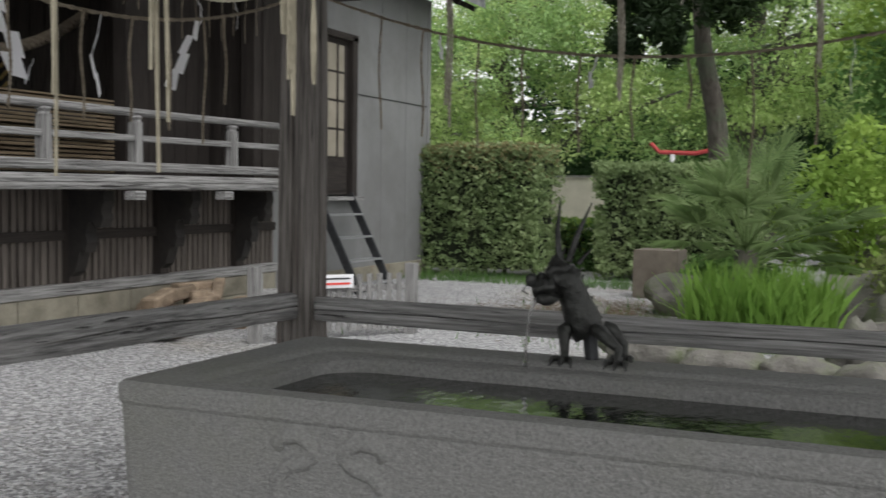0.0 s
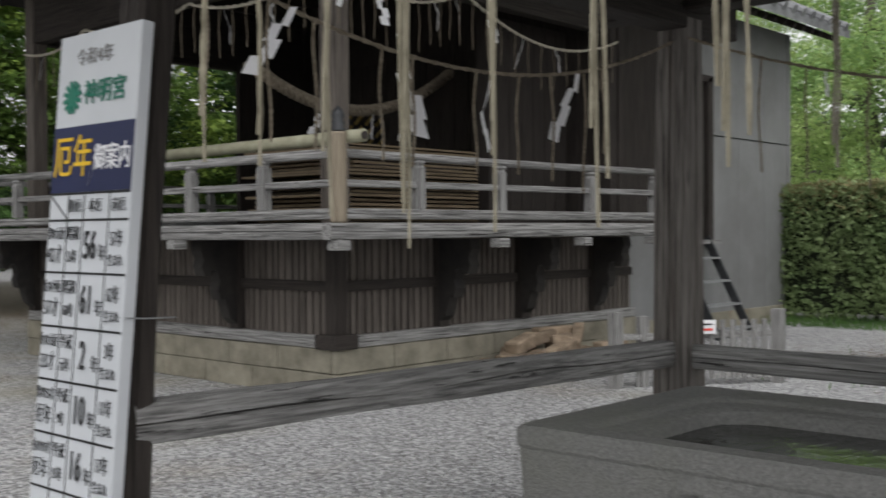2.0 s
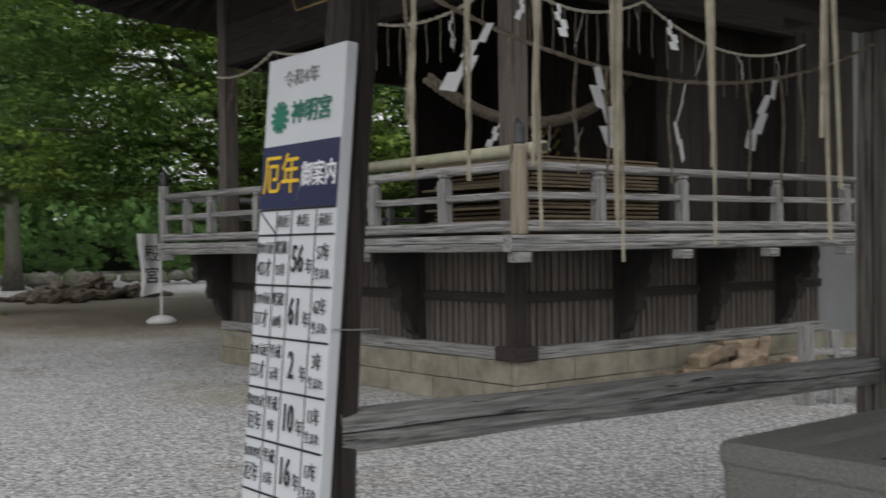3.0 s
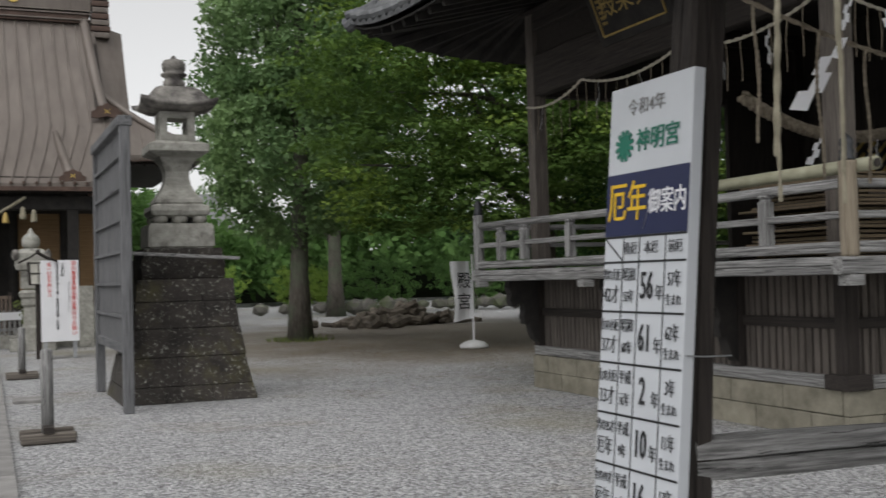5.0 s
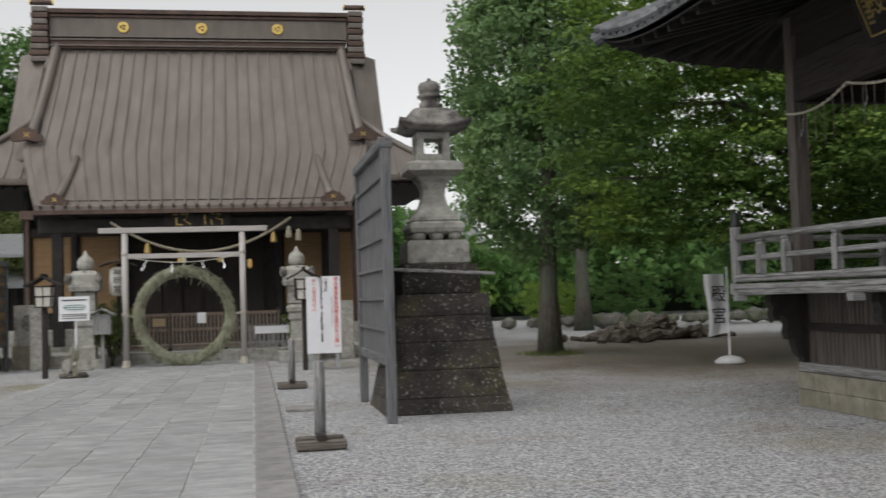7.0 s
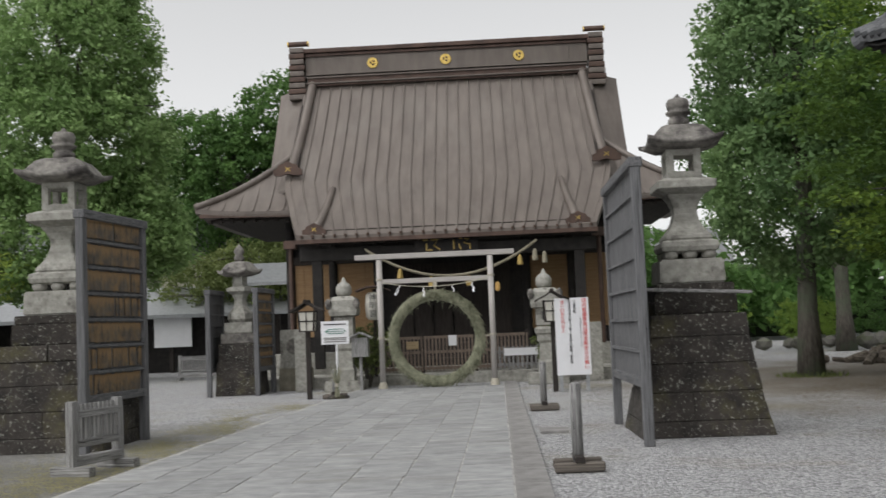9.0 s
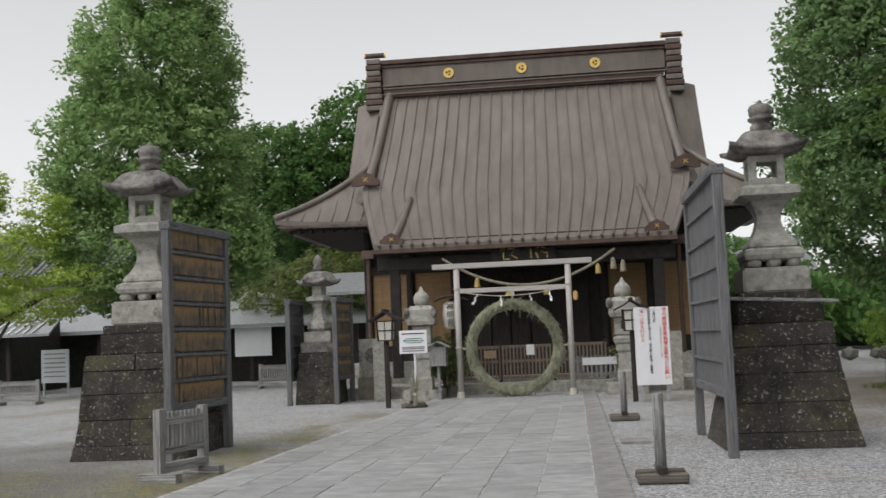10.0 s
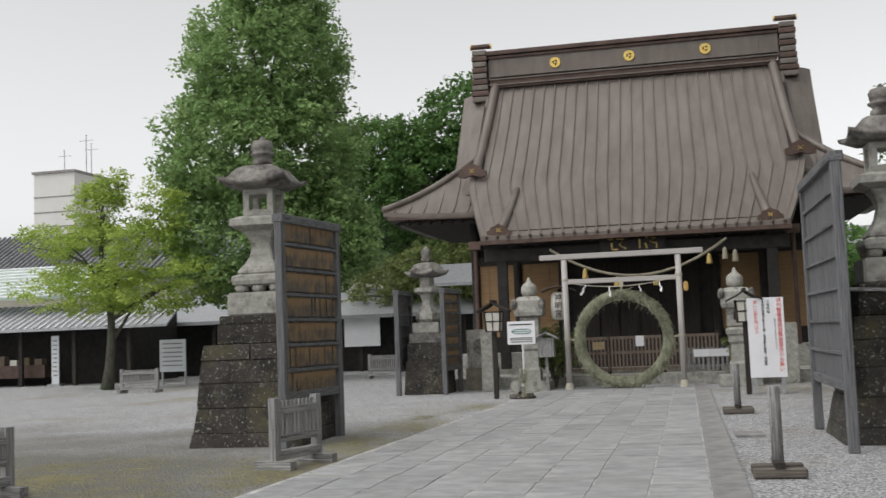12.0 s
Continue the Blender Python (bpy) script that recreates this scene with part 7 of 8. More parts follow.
for k in range(9):
    part("printed_line", box(-22.34, -22.18, 34.793, 34.799, 1.55 - k * 0.15, 1.60 - k * 0.15), kerb_stone, notice)
goods = random.Random(17)
for k in range(14):
    gx = -29.8 + k * 0.5
    gh = goods.uniform(0.12, 0.42)
    gd = thing("wooden_box", (gx, 35.5, 0.75), "small wooden box standing on the stall counter", "box", "boxes on the counter")
    part("box", box(gx - 0.14, gx + 0.14, 35.38, 35.66, 0.75, 0.75 + gh, 0.008), (dark_tan, barrier_wood, lamp_glass)[k % 3], gd)
nh = thing("tiled_house", (-22, 48, 0), "house with a grey tiled roof behind the trees", "building")
part("wall", box(-34, -12, 47, 56, 0, 4.5), plaster, nh)
tr_rows = [[(-36 + k * 1.0, 45.8 + i * 0.8, 4.6 + i * 0.42) for k in range(27)] for i in range(7)]
part("roof", sheet(tr_rows, 0.15), tile_grey, nh)
for k in range(87):
    x = -36 + k * 0.30
    part("tile_roll", tube([(x, 45.75, 4.64), (x, 50.6, 7.2)], 0.065, 6), tile_grey, nh)
for k in range(16):
    part("tile_course", beam((-36, 45.9 + k * 0.3, 4.67 + k * 0.158), (-10, 45.9 + k * 0.3, 4.67 + k * 0.158), 0.05, 0.05, 0), tile_grey, nh)
nb = thing("info_board", (-16.9, 33.0, 0), "white information board on two legs", "sign")
part("panel", box(-17.35, -16.45, 33.0, 33.05, 0.42, 1.45), board_face, nb)
for x in (-17.3, -16.5):
    part("leg", box(x - 0.03, x + 0.03, 33.055, 33.11, 0, 1.45), steel, nb)
for k in range(6):
    part("printed_line", box(-17.25, -16.55, 32.99, 32.998, 1.32 - k * 0.14 - 0.02, 1.32 - k * 0.14 + 0.02), kerb_stone, nb)
ob = thing("office_block", (-60, 105, 0), "tall plain white concrete building with a flat roof", "building")
part("wall", box(-65.86, -61.2, 100, 107, 0, 19.5), office_wall, ob)
part("parapet", box(-66.0, -61.05, 99.8, 107.2, 19.5, 19.75), kerb_stone, ob)
for z in (13.9, 17.0, 15.4):
    part("band", box(-65.9, -61.2, 99.96, 100.0, z, z + 0.12), kerb_stone, ob)
for k in range(2):
    for j in range(4):
        part("window", box(-61.2, -61.15, 101.2 + k * 2.6, 102.4 + k * 2.6, 4 + j * 4, 5.6 + j * 4), ink, ob)
for x, h in ((-64.8, 3), (-62.2, 4.5), (-61.6, 3.5)):
    part("antenna", tube([(x, 104, 19.7), (x, 104, 19.7 + h)], 0.05, 5), steel, ob)
    part("antenna_bar", tube([(x - 0.8, 104, 19.0 + h), (x + 0.8, 104, 19.0 + h)], 0.04, 5), steel, ob)

# ---- north background behind the trees ----
lw = thing("garden_wall", (12, 38, 0), "low rough stone garden wall", "wall")
rr = random.Random(3)
for k in range(26):
    x = 8.0 + k * 0.62 + rr.uniform(-0.2, 0.2)
    part("stone", lump((x, 36.5 + rr.uniform(-0.1, 0.1), 0.3), rr.uniform(0.2, 0.38), k, (1.2, 0.7, rr.uniform(0.6, 1.0)), 1), rock, lw)
far = thing("far_house", (6, 60, 0), "distant pale house seen under the trees", "building")
part("wall", box(2, 12, 62, 70, 0, 4.2), plaster, far)
part("roof", sheet([[(1.4, 61, 4.2), (12.6, 61, 4.2)], [(1.4, 66, 6.6), (12.6, 66, 6.6)], [(1.4, 71, 4.2), (12.6, 71, 4.2)]], 0.2), tile_grey, far)
for x in (3.2, 5.4, 7.8, 10):
    part("window", box(x, x + 1.2, 61.95, 62.0, 1.0, 2.4), ink, far)
fr = random.Random(5)
old_log = mat("old_grey_log", (0.045, 0.036, 0.028), (0.17, 0.145, 0.115), 6, 0.9, 0.6, fine=40, vary=0.35)
for i in range(70):
    x, y = 9.4 + fr.gauss(0, 1.0), 27.6 + fr.gauss(0, 0.55)
    top = max(0.0, 0.5 - abs(x - 9.4) * 0.3 - abs(y - 27.6) * 0.4)
    r = fr.uniform(0.06, 0.13)
    z = r + fr.uniform(0, top)
    lg = thing("firewood_log", (x, y, 0), "grey split log in a heap under the trees", "log", "log heap")
    a = fr.uniform(0, math.pi)
    d = Vector((math.cos(a), math.sin(a), fr.uniform(-0.5, 0.5))).normalized() * fr.uniform(0.25, 0.45)
    c = Vector((x, y, z))
    part("log", tube([c - d, c, c + d], [r, r * 1.05, r * 0.95], 7), old_log, lg)
fl = thing("banner", (7.2, 17.9, 0), "white banner with black characters on a pole with a round foot", "banner")
part("foot", lathe([(0.24, 0.0), (0.25, 0.05), (0.17, 0.11), (0.05, 0.14)], (7.2, 17.9, 0), 18), cement_base, fl, smooth=True)
part("pole", tube([(7.2, 17.9, 0.1), (7.2, 17.9, 1.62)], 0.017, 8), white_paint, fl)
fp = bmesh.new()
sheet([[(7.19 - 0.38 * u + 0.03 * math.sin(v * 5), 17.9 + 0.05 * math.sin(u * 5 + v), 0.52 + 0.98 * v - 0.06 * u * (1 - v)) for u in [k / 6 for k in range(7)]] for v in [k / 10 for k in range(11)]], 0.004, fp)
part("cloth", fp, white_paint, fl)
for i, ch in enumerate("殿宮"):
    lettering(ch, 0.30, ink, fl, Matrix.Translation(Vector((7.0, 17.81, 1.15 - i * 0.36)) - ORIGIN[fl]) @ pose(0, 0, 0, 90, 0, 12))


# ---- garden to the east ----
def hedge(x0, x1, y0, y1, z0, z1, seed, label, n, m=leaf_hedge, tip=leaf_russet):
    t = thing("hedge", ((x0 + x1) / 2, (y0 + y1) / 2, 0), label, "hedge")
    # added solid box, coloured as the shade inside the hedge
    part("core", box(x0 + 0.12, x1 - 0.12, y0 + 0.12, y1 - 0.12, z0, z1 - 0.12, 0.1), foliage_shade, t)
    for k in range(5):
        part("stem", tube([((x0 + x1) / 2, y0 + (y1 - y0) * (k + 0.5) / 5, 0), ((x0 + x1) / 2, y0 + (y1 - y0) * (k + 0.5) / 5, z0 + 0.1)], 0.03, 6), bark, t)
    rng = np.random.default_rng(seed)
    lo, hi = np.array([x0, y0, z0]), np.array([x1, y1, z1])
    p = rng.uniform(0, 1, (n, 3))
    side = rng.integers(0, 10, n)
    p[side < 4, 0] = rng.uniform(0.0, 0.14, (side < 4).sum())
    p[(side >= 4) & (side < 7), 2] = rng.uniform(0.93, 1.0, ((side >= 4) & (side < 7)).sum())
    p[side == 7, 1] = rng.uniform(0, 0.08, (side == 7).sum())
    p[side == 8, 1] = rng.uniform(0.92, 1, (side == 8).sum())
    c = lo + p * (hi - lo)
    bump = np.array([noise.noise(Vector(q * 1.6)) for q in c])
    c[:, 2] += 0.09 * bump
    c[:, 0] -= 0.10 * bump
    v = leaves(c, 0.10, 9, 0.046, rng)
    top = np.repeat((v.reshape(-1, 4, 3).mean(1)[:, 2] > z1 - 0.5 * rng.random(len(v) // 4) ** 2) & (rng.random(len(v) // 4) < 0.6), 4)
    leaf_part("foliage", v[~top], m, t)
    leaf_part("young_growth", v[top], tip, t, "russet young leaves on top")


hedge(13.75, 15.0, 5.62, 7.9, 0.12, 1.84, 51, "clipped dark green hedge with russet tips", 3000)
hedge(14.2, 15.4, 2.75, 4.93, 0.10, 1.60, 52, "clipped dark green hedge", 2600, leaf_hedge, leaf_hedge)
hedge(15.6, 16.3, 4.3, 6.0, 0.05, 0.75, 53, "low clipped light green hedge", 1000, leaf_mid, leaf_light)
cb = thing("concrete_block", (12.2, 3.48, 0), "square old concrete block in the garden", "block")
part("block", block(12.3, 3.58, 0.28, 0.26, 0.0, 0.56), concrete, cb)

for i, (x, y, r, sq) in enumerate(((10.6, 2.95, 0.32, (1, 1.2, 0.8)), (9.2, 3.55, 0.2, (1, 1, 0.6)), (7.2, 2.5, 0.24, (0.8, 1.5, 0.75)), (7.0, 1.95, 0.24, (1, 1.2, 0.55)), (6.9, 1.5, 0.22, (1, 1.0, 0.6)), (7.3, 1.15, 0.22, (1, 0.8, 1.1)), (9.0, 0.7, 0.40, (1, 1.2, 0.9)), (9.6, 1.2, 0.36, (1, 1, 1.0)), (8.0, 0.9, 0.3, (1, 1, 0.7)), (10.2, 3.9, 0.18, (1, 1, 0.6)), (11.0, 0.9, 0.5, (1, 1, 1.2)), (6.3, 1.0, 0.26, (1, 1, 0.7)))):
    rk = thing("garden_rock", (x, y, 0), "mossy grey garden rock", "rock", "garden rocks")
    part("rock", lump((x, y, r * sq[2] * 0.6), r, i + 20, sq, 3, rough=0.5), rock, rk, smooth=True)

# fan palm
palm = thing("fan_palm", (10.0, 2.2, 0), "bushy fan palm with stiff split leaves", "palm")
part("trunk", tube([(10, 2.28, 0), (10.02, 2.28, 0.35), (10, 2.28, 0.7)], [0.14, 0.13, 0.11], 10), bark, palm)
rr = random.Random(8)
for k in range(38):
    az = rr.uniform(0, math.tau)
    el = rr.uniform(0.0, 1.5)
    ln = rr.uniform(0.5, 0.95)
    o = Vector((10.0, 2.28, 0.50 + 0.25 * rr.random()))
    d = Vector((math.cos(az) * math.cos(el), math.sin(az) * math.cos(el), math.sin(el)))
    hub = o + d * ln
    bm = tube([o, o + d * ln * 0.5 + Vector((0, 0, 0.03)), hub], [0.012, 0.01, 0.007], 5)
    side = d.cross(Vector((0, 0, 1))).normalized()
    upv = side.cross(d)
    for j in range(24):
        a = (j / 23 - 0.5) * 4.2
        w = (d * math.cos(a) + side * math.sin(a)).normalized()
        L = 0.43 * (0.75 + 0.25 * math.cos(a)) * rr.uniform(0.9, 1.1)
        nrm = upv
        tgt = hub + w * L - Vector((0, 0, 0.09 * rr.random() + 0.01))
        m2 = hub + w * L * 0.55 + upv * 0.02
        t2 = w.cross(nrm).normalized() * 0.0085
        q = [bm.verts.new(p) for p in (hub - t2 * 0.3, hub + t2 * 0.3, m2 + t2, tgt, m2 - t2)]
        bm.faces.new(q)
    part("frond", bm, palm_leaf, palm)

iris = thing("iris_clump", (8.7, 1.9, 0), "dense clump of bright green sword-shaped iris leaves", "plants", kind="stuff")
bm = bmesh.new()
for k in range(1100):
    a, r = rr.uniform(0, math.tau), math.sqrt(rr.random())
    x, y = 8.7 + 0.55 * r * math.cos(a), 1.98 + 0.60 * r * math.sin(a)
    h = rr.uniform(0.35, 0.72)
    lean = Vector((rr.gauss(0, 0.10), rr.gauss(0, 0.10), 0))
    s = Vector((math.cos(k), math.sin(k), 0)) * 0.010
    p0, p1, p2 = Vector((x, y, 0)), Vector((x, y, h * 0.6)) + lean * 0.5, Vector((x, y, h)) + lean * 1.5
    q = [bm.verts.new(p) for p in (p0 - s, p0 + s, p1 + s, p2, p1 - s)]
    bm.faces.new(q)
part("blades", bm, iris_leaf, iris)
gz = thing("grass_verge", (13.3, 6, 0), "short rough grass and weeds along the hedge", "grass", kind="stuff")
bm = bmesh.new()
for k in range(3600):
    if k % 4:
        x, y = rr.uniform(12.9, 13.8), rr.uniform(2.6, 8)
    else:
        x, y = rr.gauss(9.6, 1.3), rr.gauss(2.6, 0.9)
        if x < 7.6:
            continue
    h = rr.uniform(0.04, 0.15)
    s = Vector((math.cos(k), math.sin(k), 0)) * 0.006
    p0 = Vector((x, y, 0))
    p1 = p0 + Vector((rr.gauss(0, 0.03), rr.gauss(0, 0.03), h))
    bm.faces.new([bm.verts.new(p) for p in (p0 - s, p0 + s, p1)])
part("blades", bm, leaf_mid, gz)

shrub(11.2, 1.0, 0.1, 1.2, 1.9, leaf_light, 61, "rounded yellow-green garden shrub", 420)
shrub(12.6, -0.2, 0.1, 1.3, 1.6, leaf_mid, 62, "rounded green garden shrub", 380)
shrub(9.3, 0.55, 0.05, 0.7, 0.9, leaf_olive, 63, "low green shrub among the rocks", 160)
shrub(11.4, 2.6, 0.0, 0.5, 0.6, leaf_mid, 64, "low green shrub among the rocks", 110)

pv = thing("playground_frame", (24, 6.3, 0), "red and blue playground frame beyond the hedge", "playground")
part("arm", tube([(24, 6.4, 2.35), (24, 6.2, 2.15), (24, 5.4, 2.12), (24, 5.0, 2.2)], 0.05, 8), red_paint, pv)
part("post", tube([(24, 5.9, 0), (24, 5.9, 2.1)], 0.06, 8), white_paint, pv)
part("knob", lump((24, 5.0, 2.68), 0.13, 2, (0.8, 0.8, 1.4), 2), blue_paint, pv)
part("post", tube([(24, 5.0, 0), (24, 5.0, 2.6)], 0.04, 8), white_paint, pv)
vh = thing("far_wall", (33, 11, 0), "pale plastered wall beyond the garden", "wall")
part("wall", box(33, 33.3, 5, 12, 0, 1.7), plaster, vh)
part("coping", box(32.95, 33.35, 5, 12, 1.7, 1.76), kerb_stone, vh)

# ---- trees ----
tree("broad_tree", (5.45, 22.7, 0), (5.5, 22.8, 10.5), 0.21, [(5.45, 22.8, 3.9, 1.95, 2.0, 1.9), (5.5, 22.9, 6.4, 1.9, 2.0, 2.2), (5.6, 22.9, 9.0, 1.6, 1.7, 2.4), (5.7, 23, 11.5, 1.1, 1.1, 1.8)], 1500, 0.36, 52, 0.084, leaf_ginkgo, "tall dense green tree with a conical crown", 71, fill=0.55, up=0.6)
tree("broad_tree", (-14.3, 33.5, 0), (-14.2, 33.5, 11), 0.3, [(-13.8, 33.5, 4.7, 3.3, 3.2, 2.6), (-13.9, 33.5, 7.4, 3.4, 3.2, 2.6), (-13.6, 33.5, 10.2, 2.7, 2.6, 2.5), (-13.3, 33.5, 12.6, 1.7, 1.7, 1.9), (-11.4, 33.2, 4.2, 1.4, 1.4, 1.3)], 1900, 0.44, 56, 0.112, leaf_bright, "tall dense green tree with a conical crown", 72, fill=0.5)
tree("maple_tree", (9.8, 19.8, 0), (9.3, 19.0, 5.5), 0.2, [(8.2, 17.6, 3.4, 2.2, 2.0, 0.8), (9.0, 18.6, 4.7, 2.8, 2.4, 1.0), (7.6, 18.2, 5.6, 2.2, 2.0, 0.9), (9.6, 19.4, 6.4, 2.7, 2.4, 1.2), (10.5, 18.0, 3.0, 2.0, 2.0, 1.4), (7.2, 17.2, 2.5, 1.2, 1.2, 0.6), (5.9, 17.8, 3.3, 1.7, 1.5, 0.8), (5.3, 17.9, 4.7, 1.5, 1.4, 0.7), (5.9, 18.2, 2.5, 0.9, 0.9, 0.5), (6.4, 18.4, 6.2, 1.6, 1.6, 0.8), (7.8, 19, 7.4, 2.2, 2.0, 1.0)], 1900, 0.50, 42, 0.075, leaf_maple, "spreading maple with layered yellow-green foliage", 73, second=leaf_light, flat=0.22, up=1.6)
tree("maple_tree", (-17.9, 30.7, 0), (-17.7, 30.7, 5.6), 0.16, [(-18.6, 30.7, 3.0, 2.3, 2.0, 0.8), (-16.6, 30.7, 2.9, 2.2, 2.0, 0.7), (-17.4, 30.7, 4.2, 2.2, 2.0, 0.9), (-18.0, 30.6, 5.5, 0.8, 0.9, 1.1), (-17.6, 30.6, 6.2, 0.5, 0.5, 0.7), (-15.9, 30.6, 5.3, 0.7, 0.8, 1.1), (-19.8, 30.6, 4.6, 1.0, 1.0, 0.6), (-15.2, 30.6, 3.4, 1.2, 1.2, 0.5)], 1050, 0.32, 36, 0.07, leaf_yellow, "young maple with light yellow-green leaves", 74, gap=0.22, flat=0.4, up=1.0)
tree("broad_tree", (-11.5, 46, 0), (-11.5, 46, 10), 0.35, [(-11.5, 46, 7.5, 3.6, 3, 3.0), (-9.5, 47, 10.0, 2.8, 3, 2.6), (-7.5, 47, 9.4, 3.0, 3, 3.0), (-13.3, 47, 8.9, 2.4, 3, 2.4)], 1300, 0.5, 28, 0.16, leaf_mid, "dark green broad-leaved tree behind the hall", 75)
tree("broad_tree", (-9.5, 42, 0), (-9.5, 42, 4.5), 0.2, [(-9.8, 42, 3.6, 2.4, 2, 1.4), (-8.0, 41.5, 4.0, 2.0, 2, 1.6), (-12, 42.5, 3.2, 2.2, 2, 1.2)], 700, 0.36, 28, 0.11, leaf_olive, "lower olive green trees behind the small lantern", 76)
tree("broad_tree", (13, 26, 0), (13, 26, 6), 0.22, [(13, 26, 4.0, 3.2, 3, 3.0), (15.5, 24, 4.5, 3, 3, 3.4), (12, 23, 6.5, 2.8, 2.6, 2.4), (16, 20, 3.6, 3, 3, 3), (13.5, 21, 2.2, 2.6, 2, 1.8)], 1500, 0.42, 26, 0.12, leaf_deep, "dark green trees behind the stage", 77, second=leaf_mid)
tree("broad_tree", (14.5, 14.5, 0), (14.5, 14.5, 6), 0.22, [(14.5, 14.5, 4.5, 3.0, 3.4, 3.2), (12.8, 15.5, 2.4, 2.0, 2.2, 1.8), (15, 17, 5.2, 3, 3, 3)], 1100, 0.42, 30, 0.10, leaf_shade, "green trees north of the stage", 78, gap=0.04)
tree("pine_trunk_tree", (10.3, 35.8, 0), (10.6, 36, 9), 0.26, [(10.6, 36, 8, 3.2, 3, 2.5), (12.5, 37, 6.0, 3, 3, 2.2), (8.4, 38, 7.0, 3, 3, 2.5)], 800, 0.5, 26, 0.14, leaf_mid, "tall tree with a pale bare trunk", 79)
for i, (x, y, r, h) in enumerate(((6.5, 40, 1.3, 1.3), (10.2, 39.5, 1.2, 1.7), (13, 39, 1.5, 1.8), (4.0, 46, 1.6, 1.6), (16.5, 38, 1.8, 2.0), (8.0, 47, 1.8, 1.9))):
    shrub(x, y, 0.2, r, h, leaf_light if i % 2 else leaf_mid, 100 + i, "rounded clipped green shrub", 260)
tree("camphor_tree", (27, 10.5, 0), (26.5, 11, 7), 0.4, [(25, 9.6, 4.0, 3.0, 2.6, 2.0), (26, 12.5, 5.2, 3.2, 3.0, 2.2), (27, 8.0, 5.6, 3.2, 2.6, 2.2), (25.5, 10.0, 6.8, 3.2, 3.2, 2.2), (27, 14.5, 6.2, 3.2, 3, 2.4), (25.5, 12.5, 2.8, 2.6, 2.4, 1.3), (26, 7.0, 3.4, 2.0, 1.8, 1.2)], 640, 0.80, 190, 0.07, leaf_camphor, "large spreading tree with bright young foliage", 80, gap=0.30, second=leaf_bright, fill=0.7, up=0.5)
tree("camphor_tree", (28, 4.5, 0), (27.5, 4.5, 7.5), 0.35, [(27, 5.2, 5.0, 2.8, 2.4, 2.4), (28, 3.0, 5.6, 3.0, 2.6, 2.8), (27.5, 0.6, 5.0, 3.0, 2.6, 3.0), (29, 5.0, 8.0, 3, 3, 2.2)], 560, 0.80, 170, 0.075, leaf_camphor, "large green tree beyond the garden", 81, gap=0.30, fill=0.7, second=leaf_bright, up=0.5)
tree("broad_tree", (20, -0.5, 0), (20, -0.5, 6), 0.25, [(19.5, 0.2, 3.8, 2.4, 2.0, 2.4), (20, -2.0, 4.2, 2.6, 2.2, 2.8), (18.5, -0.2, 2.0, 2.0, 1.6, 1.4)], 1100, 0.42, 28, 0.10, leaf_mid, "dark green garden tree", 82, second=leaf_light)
tree("broad_tree", (36, 18, 0), (36, 18, 8), 0.3, [(36, 20, 4, 4, 4, 3), (37, 12, 3.6, 4, 4, 3), (36, 4, 4, 4, 4, 3), (35, -4, 5, 4, 4, 4), (37, 26, 4, 4, 4, 3)], 1100, 0.75, 24, 0.22, leaf_deep, "dark mass of trees in the distance", 83)

pine = thing("leaning_conifer", (17.4, 3.75, 0), "leaning bare trunk of a dark conifer with drooping boughs", "tree")
part("trunk", tube([(17.4, 3.65, 0), (17.3, 3.7, 1.2), (17.2, 3.8, 2.4), (17.0, 4.0, 3.5), (16.9, 4.15, 5.2)], [0.22, 0.18, 0.16, 0.14, 0.1], 12), bark, pine, smooth=True)
rg2 = np.random.default_rng(84)
pb2 = [(15.2, 4.35, 3.7, 0.6, 0.55, 0.28), (15.6, 4.5, 4.1, 0.8, 0.8, 0.35), (15.0, 4.75, 3.35, 0.3, 0.22, 0.30), (15.0, 4.1, 3.45, 0.3, 0.25, 0.35), (15.3, 3.35, 3.85, 0.45, 0.4, 0.35), (16, 3.2, 4.4, 1, 0.9, 0.4)]
leaf_part("bough_foliage", leaves(blob_centres(pb2, 330, rg2, 0.1), 0.16, 34, 0.05, rg2, aspect=3.0), needle, pine)
part("branch", tube([(16.95, 4.1, 4.6), (16.2, 4.1, 4.35), (15.2, 4.0, 3.9)], [0.07, 0.05, 0.02], 7), bark, pine)

# ---- far woods and ground litter ----
woods = thing("far_woods", (0, 62, 0), "belt of green woods in the distance", "woods", kind="stuff")
rgw = np.random.default_rng(95)
cs = []
for k in range(2600):
    u = rgw.random()
    if u < 0.5:
        x, y = rgw.uniform(0, 52), rgw.uniform(52, 62)
        h = 5.0 + 1.5 * math.sin(x * 0.4)
    else:
        x, y = rgw.uniform(42, 50), rgw.uniform(-30, 56)
        h = 5.0 + 1.5 * math.sin(y * 0.3)
    cs.append((x, y, rgw.uniform(0.2, 1.0) ** 0.7 * h))
leaf_part("foliage", leaves(np.array(cs), 1.1, 26, 0.34, rgw), leaf_mid, woods)
# added near-black sheets paint the shade behind the far trees
part("shade", box(-2, 56, 63, 64, 0, 3.0), foliage_shade, woods)
part("shade", box(51, 52, -34, 63, 0, 4.2), foliage_shade, woods)
litter = thing("leaf_litter", (7, 20, 0), "brown fallen leaves and needles under the trees", "litter", kind="stuff")
cs = np.stack([rgw.normal(6.8, 2.3, 2600), rgw.normal(19.5, 3.6, 2600), np.full(2600, 0.012)], 1)
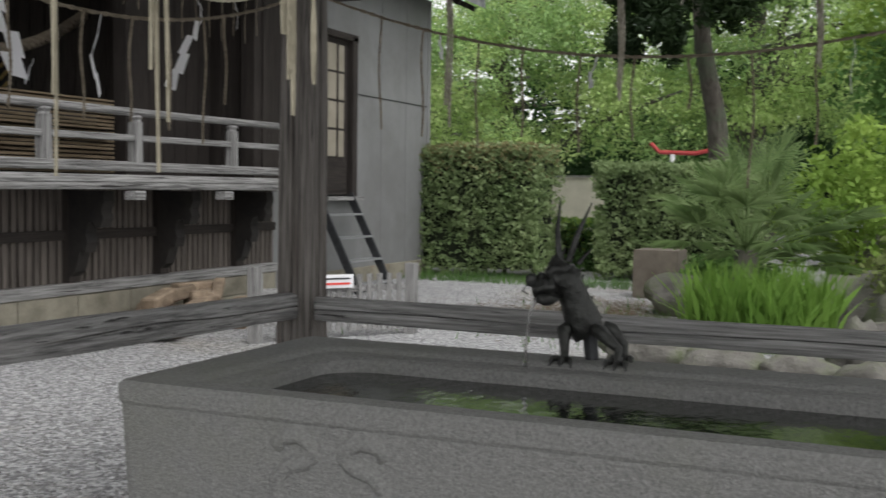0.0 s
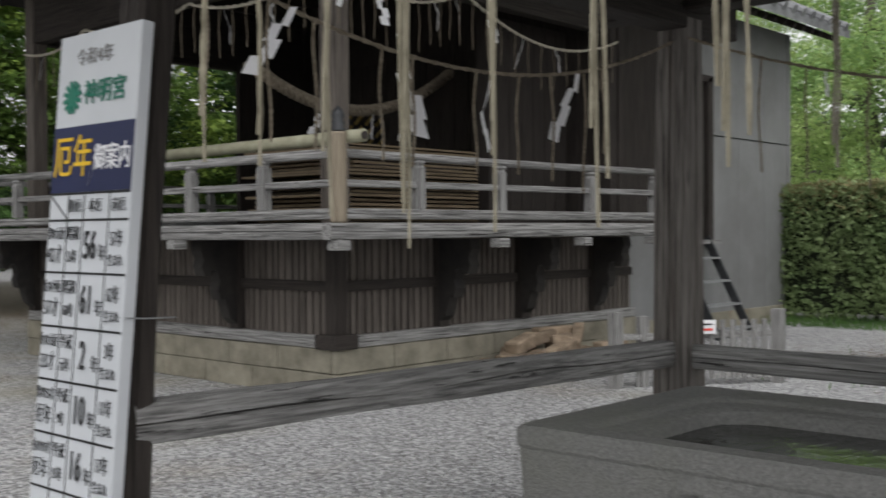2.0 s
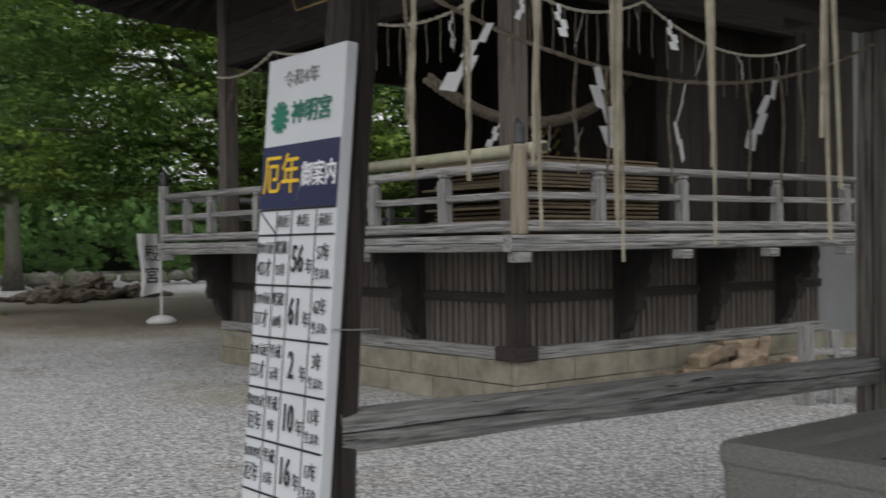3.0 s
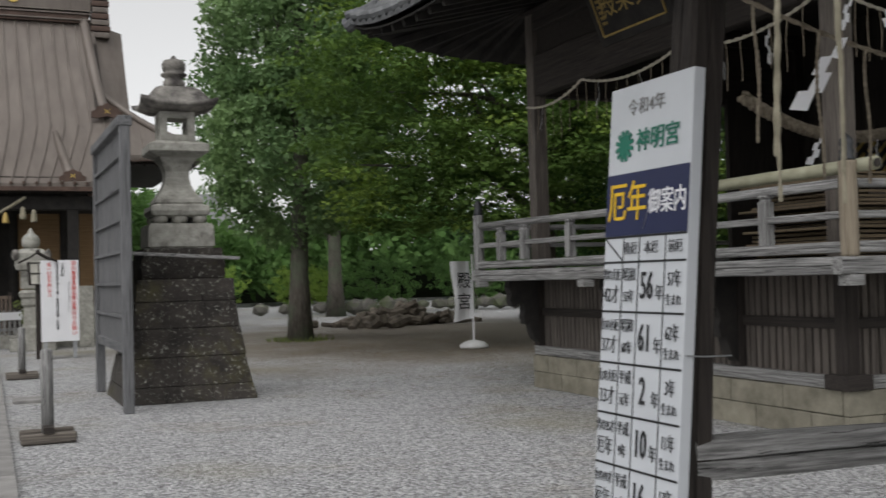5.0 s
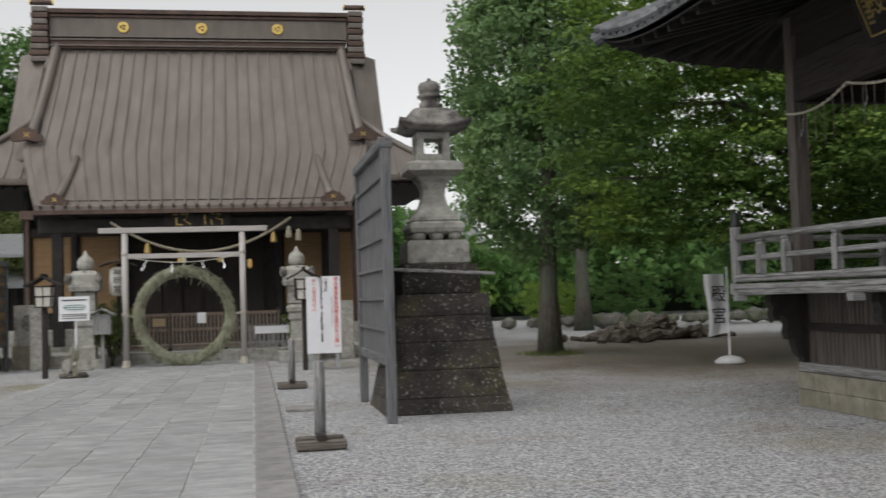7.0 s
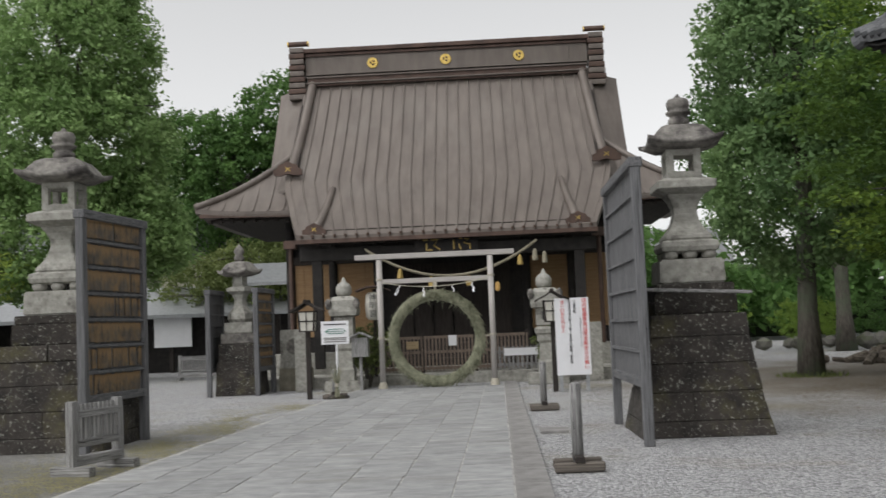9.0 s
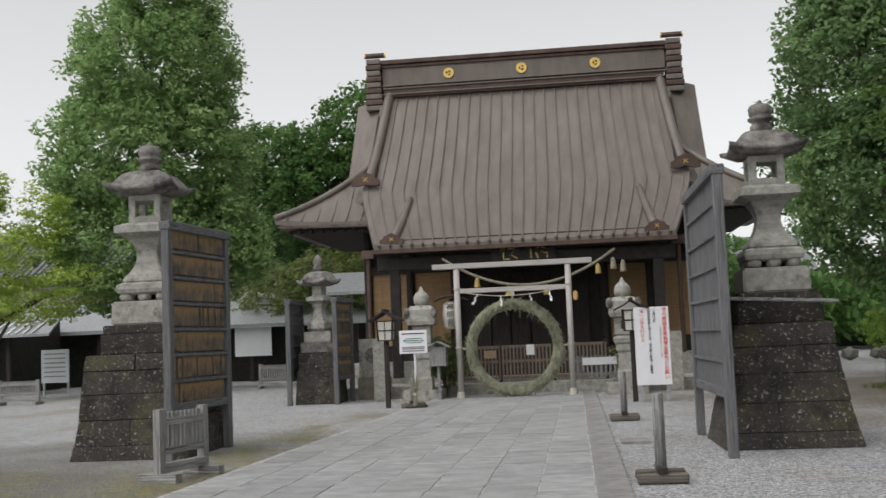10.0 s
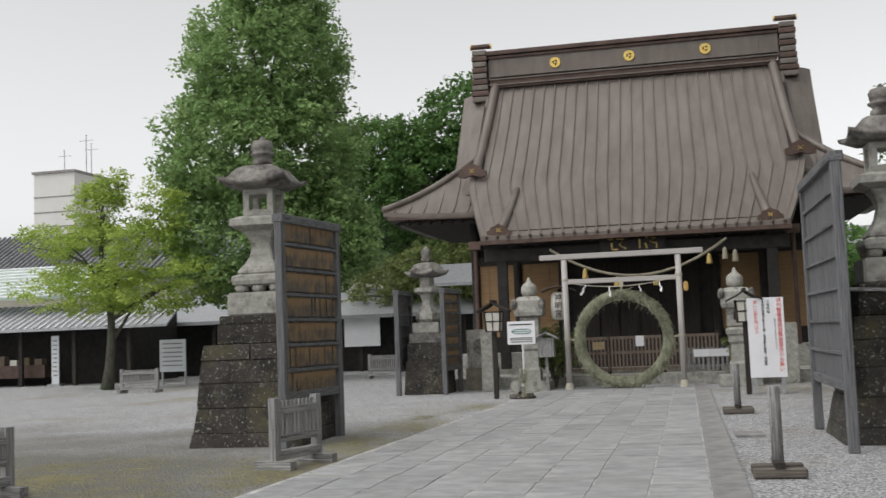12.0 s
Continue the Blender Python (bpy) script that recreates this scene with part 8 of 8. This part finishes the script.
cs = np.concatenate([cs, np.stack([rgw.normal(10.2, 0.8, 700), rgw.normal(3.9, 0.55, 700), np.full(700, 0.012)], 1)])
lv = leaves(cs, 0.25, 6, 0.035, rgw, up=4.0)
lv[:, 2] = 0.006 + np.abs(lv[:, 2] - 0.012) * 0.06
leaf_part("fallen_leaves", lv, mat("dead_leaf", (0.07, 0.05, 0.03), (0.17, 0.12, 0.07), 3, 0.9, 0, vary=0.3), litter)
moss = thing("moss_patches", (-5.2, 12, 0), "thin moss and weeds in the gravel beside the way", "moss", kind="stuff")
cs = np.concatenate([np.stack([rgw.normal(-4.85, 0.38, 2400), rgw.uniform(7.5, 20, 2400), np.full(2400, 0.01)], 1), np.stack([rgw.normal(-7.4, 1.3, 2000), rgw.normal(10.6, 0.9, 2000), np.full(2000, 0.01)], 1)])
cs[:2400, 0] += (cs[:2400, 1] - 8) * 0.043
cs = cs[np.array([noise.noise(Vector((q[0] * 1.1, q[1] * 0.8, 3))) + rgw.normal(0, 0.25) > -0.05 for q in cs])]
lv = leaves(cs, 0.16, 12, 0.02, rgw, up=5.0)
lv[:, 2] = 0.003 + np.abs(lv[:, 2] - 0.01) * 0.03
leaf_part("moss", lv, mat("yellowish_moss", (0.22, 0.20, 0.085), (0.33, 0.30, 0.15), 3, 0.95, 0, vary=0.2), moss)
tufts = thing("grass_tufts", (5.5, 22.6, 0), "small grass tufts round the tree foot", "grass", kind="stuff")
bm = bmesh.new()
for k in range(260):
    a, r = rr.uniform(0, math.tau), rr.uniform(0.22, 0.7)
    p0 = Vector((5.45 + r * math.cos(a), 22.7 + r * math.sin(a), 0))
    s2 = Vector((0.012, 0, 0))
    p1 = p0 + Vector((rr.gauss(0, 0.05), rr.gauss(0, 0.05), rr.uniform(0.03, 0.13)))
    bm.faces.new([bm.verts.new(p) for p in (p0 - s2, p0 + s2, p1)])
part("blades", bm, leaf_olive, tufts)

# ---- loose gravel near the basin ----
gp = thing("loose_gravel", (3.5, 5, 0), "loose grey pebbles on the gravel ground", "gravel", kind="stuff")
rgn = np.random.default_rng(90)
npb = 26000
px, py = rgn.uniform(0.6, 7.0, npb), 2.2 + 6.0 * rgn.random(npb) ** 1.5
fade = rgn.random(npb) < np.clip((8.2 - py) / 4.0, 0, 1) * np.clip((7.0 - px) / 1.5, 0, 1) * np.clip((px - 0.6) / 0.8, 0, 1)
keep = fade & ~((px > SX0 - 0.03) & (py > SY0 - 0.05)) & ~((px > TX0 - 0.02) & (px < TX1 + 0.02) & (py < TY1 + 0.02))
px, py = px[keep], py[keep]
npb = len(px)
unit = np.array([[1, 0, 0], [-1, 0, 0], [0, 1, 0], [0, -1, 0], [0, 0, 1], [0, 0, -1]], float)
sz = rgn.uniform(0.004, 0.012, (npb, 1, 1)) * rgn.uniform(0.6, 1.3, (npb, 1, 3)) * np.array([1, 1, 0.7])
ang = rgn.uniform(0, 6.28, npb)
vv = unit[None] * sz * rgn.uniform(0.7, 1.3, (npb, 6, 1))
cx, sx_ = np.cos(ang)[:, None], np.sin(ang)[:, None]
vv = np.stack([vv[..., 0] * cx - vv[..., 1] * sx_, vv[..., 0] * sx_ + vv[..., 1] * cx, vv[..., 2]], -1)
vv += np.stack([px, py, np.full(npb, 0.003)], 1)[:, None]
ff = np.array([[0, 2, 4], [2, 1, 4], [1, 3, 4], [3, 0, 4], [2, 0, 5], [1, 2, 5], [3, 1, 5], [0, 3, 5]])
ff = (ff[None] + 6 * np.arange(npb)[:, None, None]).reshape(-1)
me = bpy.data.meshes.new("pebbles")
vv = vv.reshape(-1, 3) - np.array(ORIGIN[gp])
me.vertices.add(len(vv))
me.vertices.foreach_set("co", vv.ravel())
me.loops.add(len(ff))
me.loops.foreach_set("vertex_index", ff)
me.polygons.add(len(ff) // 3)
me.polygons.foreach_set("loop_start", np.arange(0, len(ff), 3))
me.update(calc_edges=True)
me.materials.append(pebble)
o = new("pebbles", me)
o.parent = gp
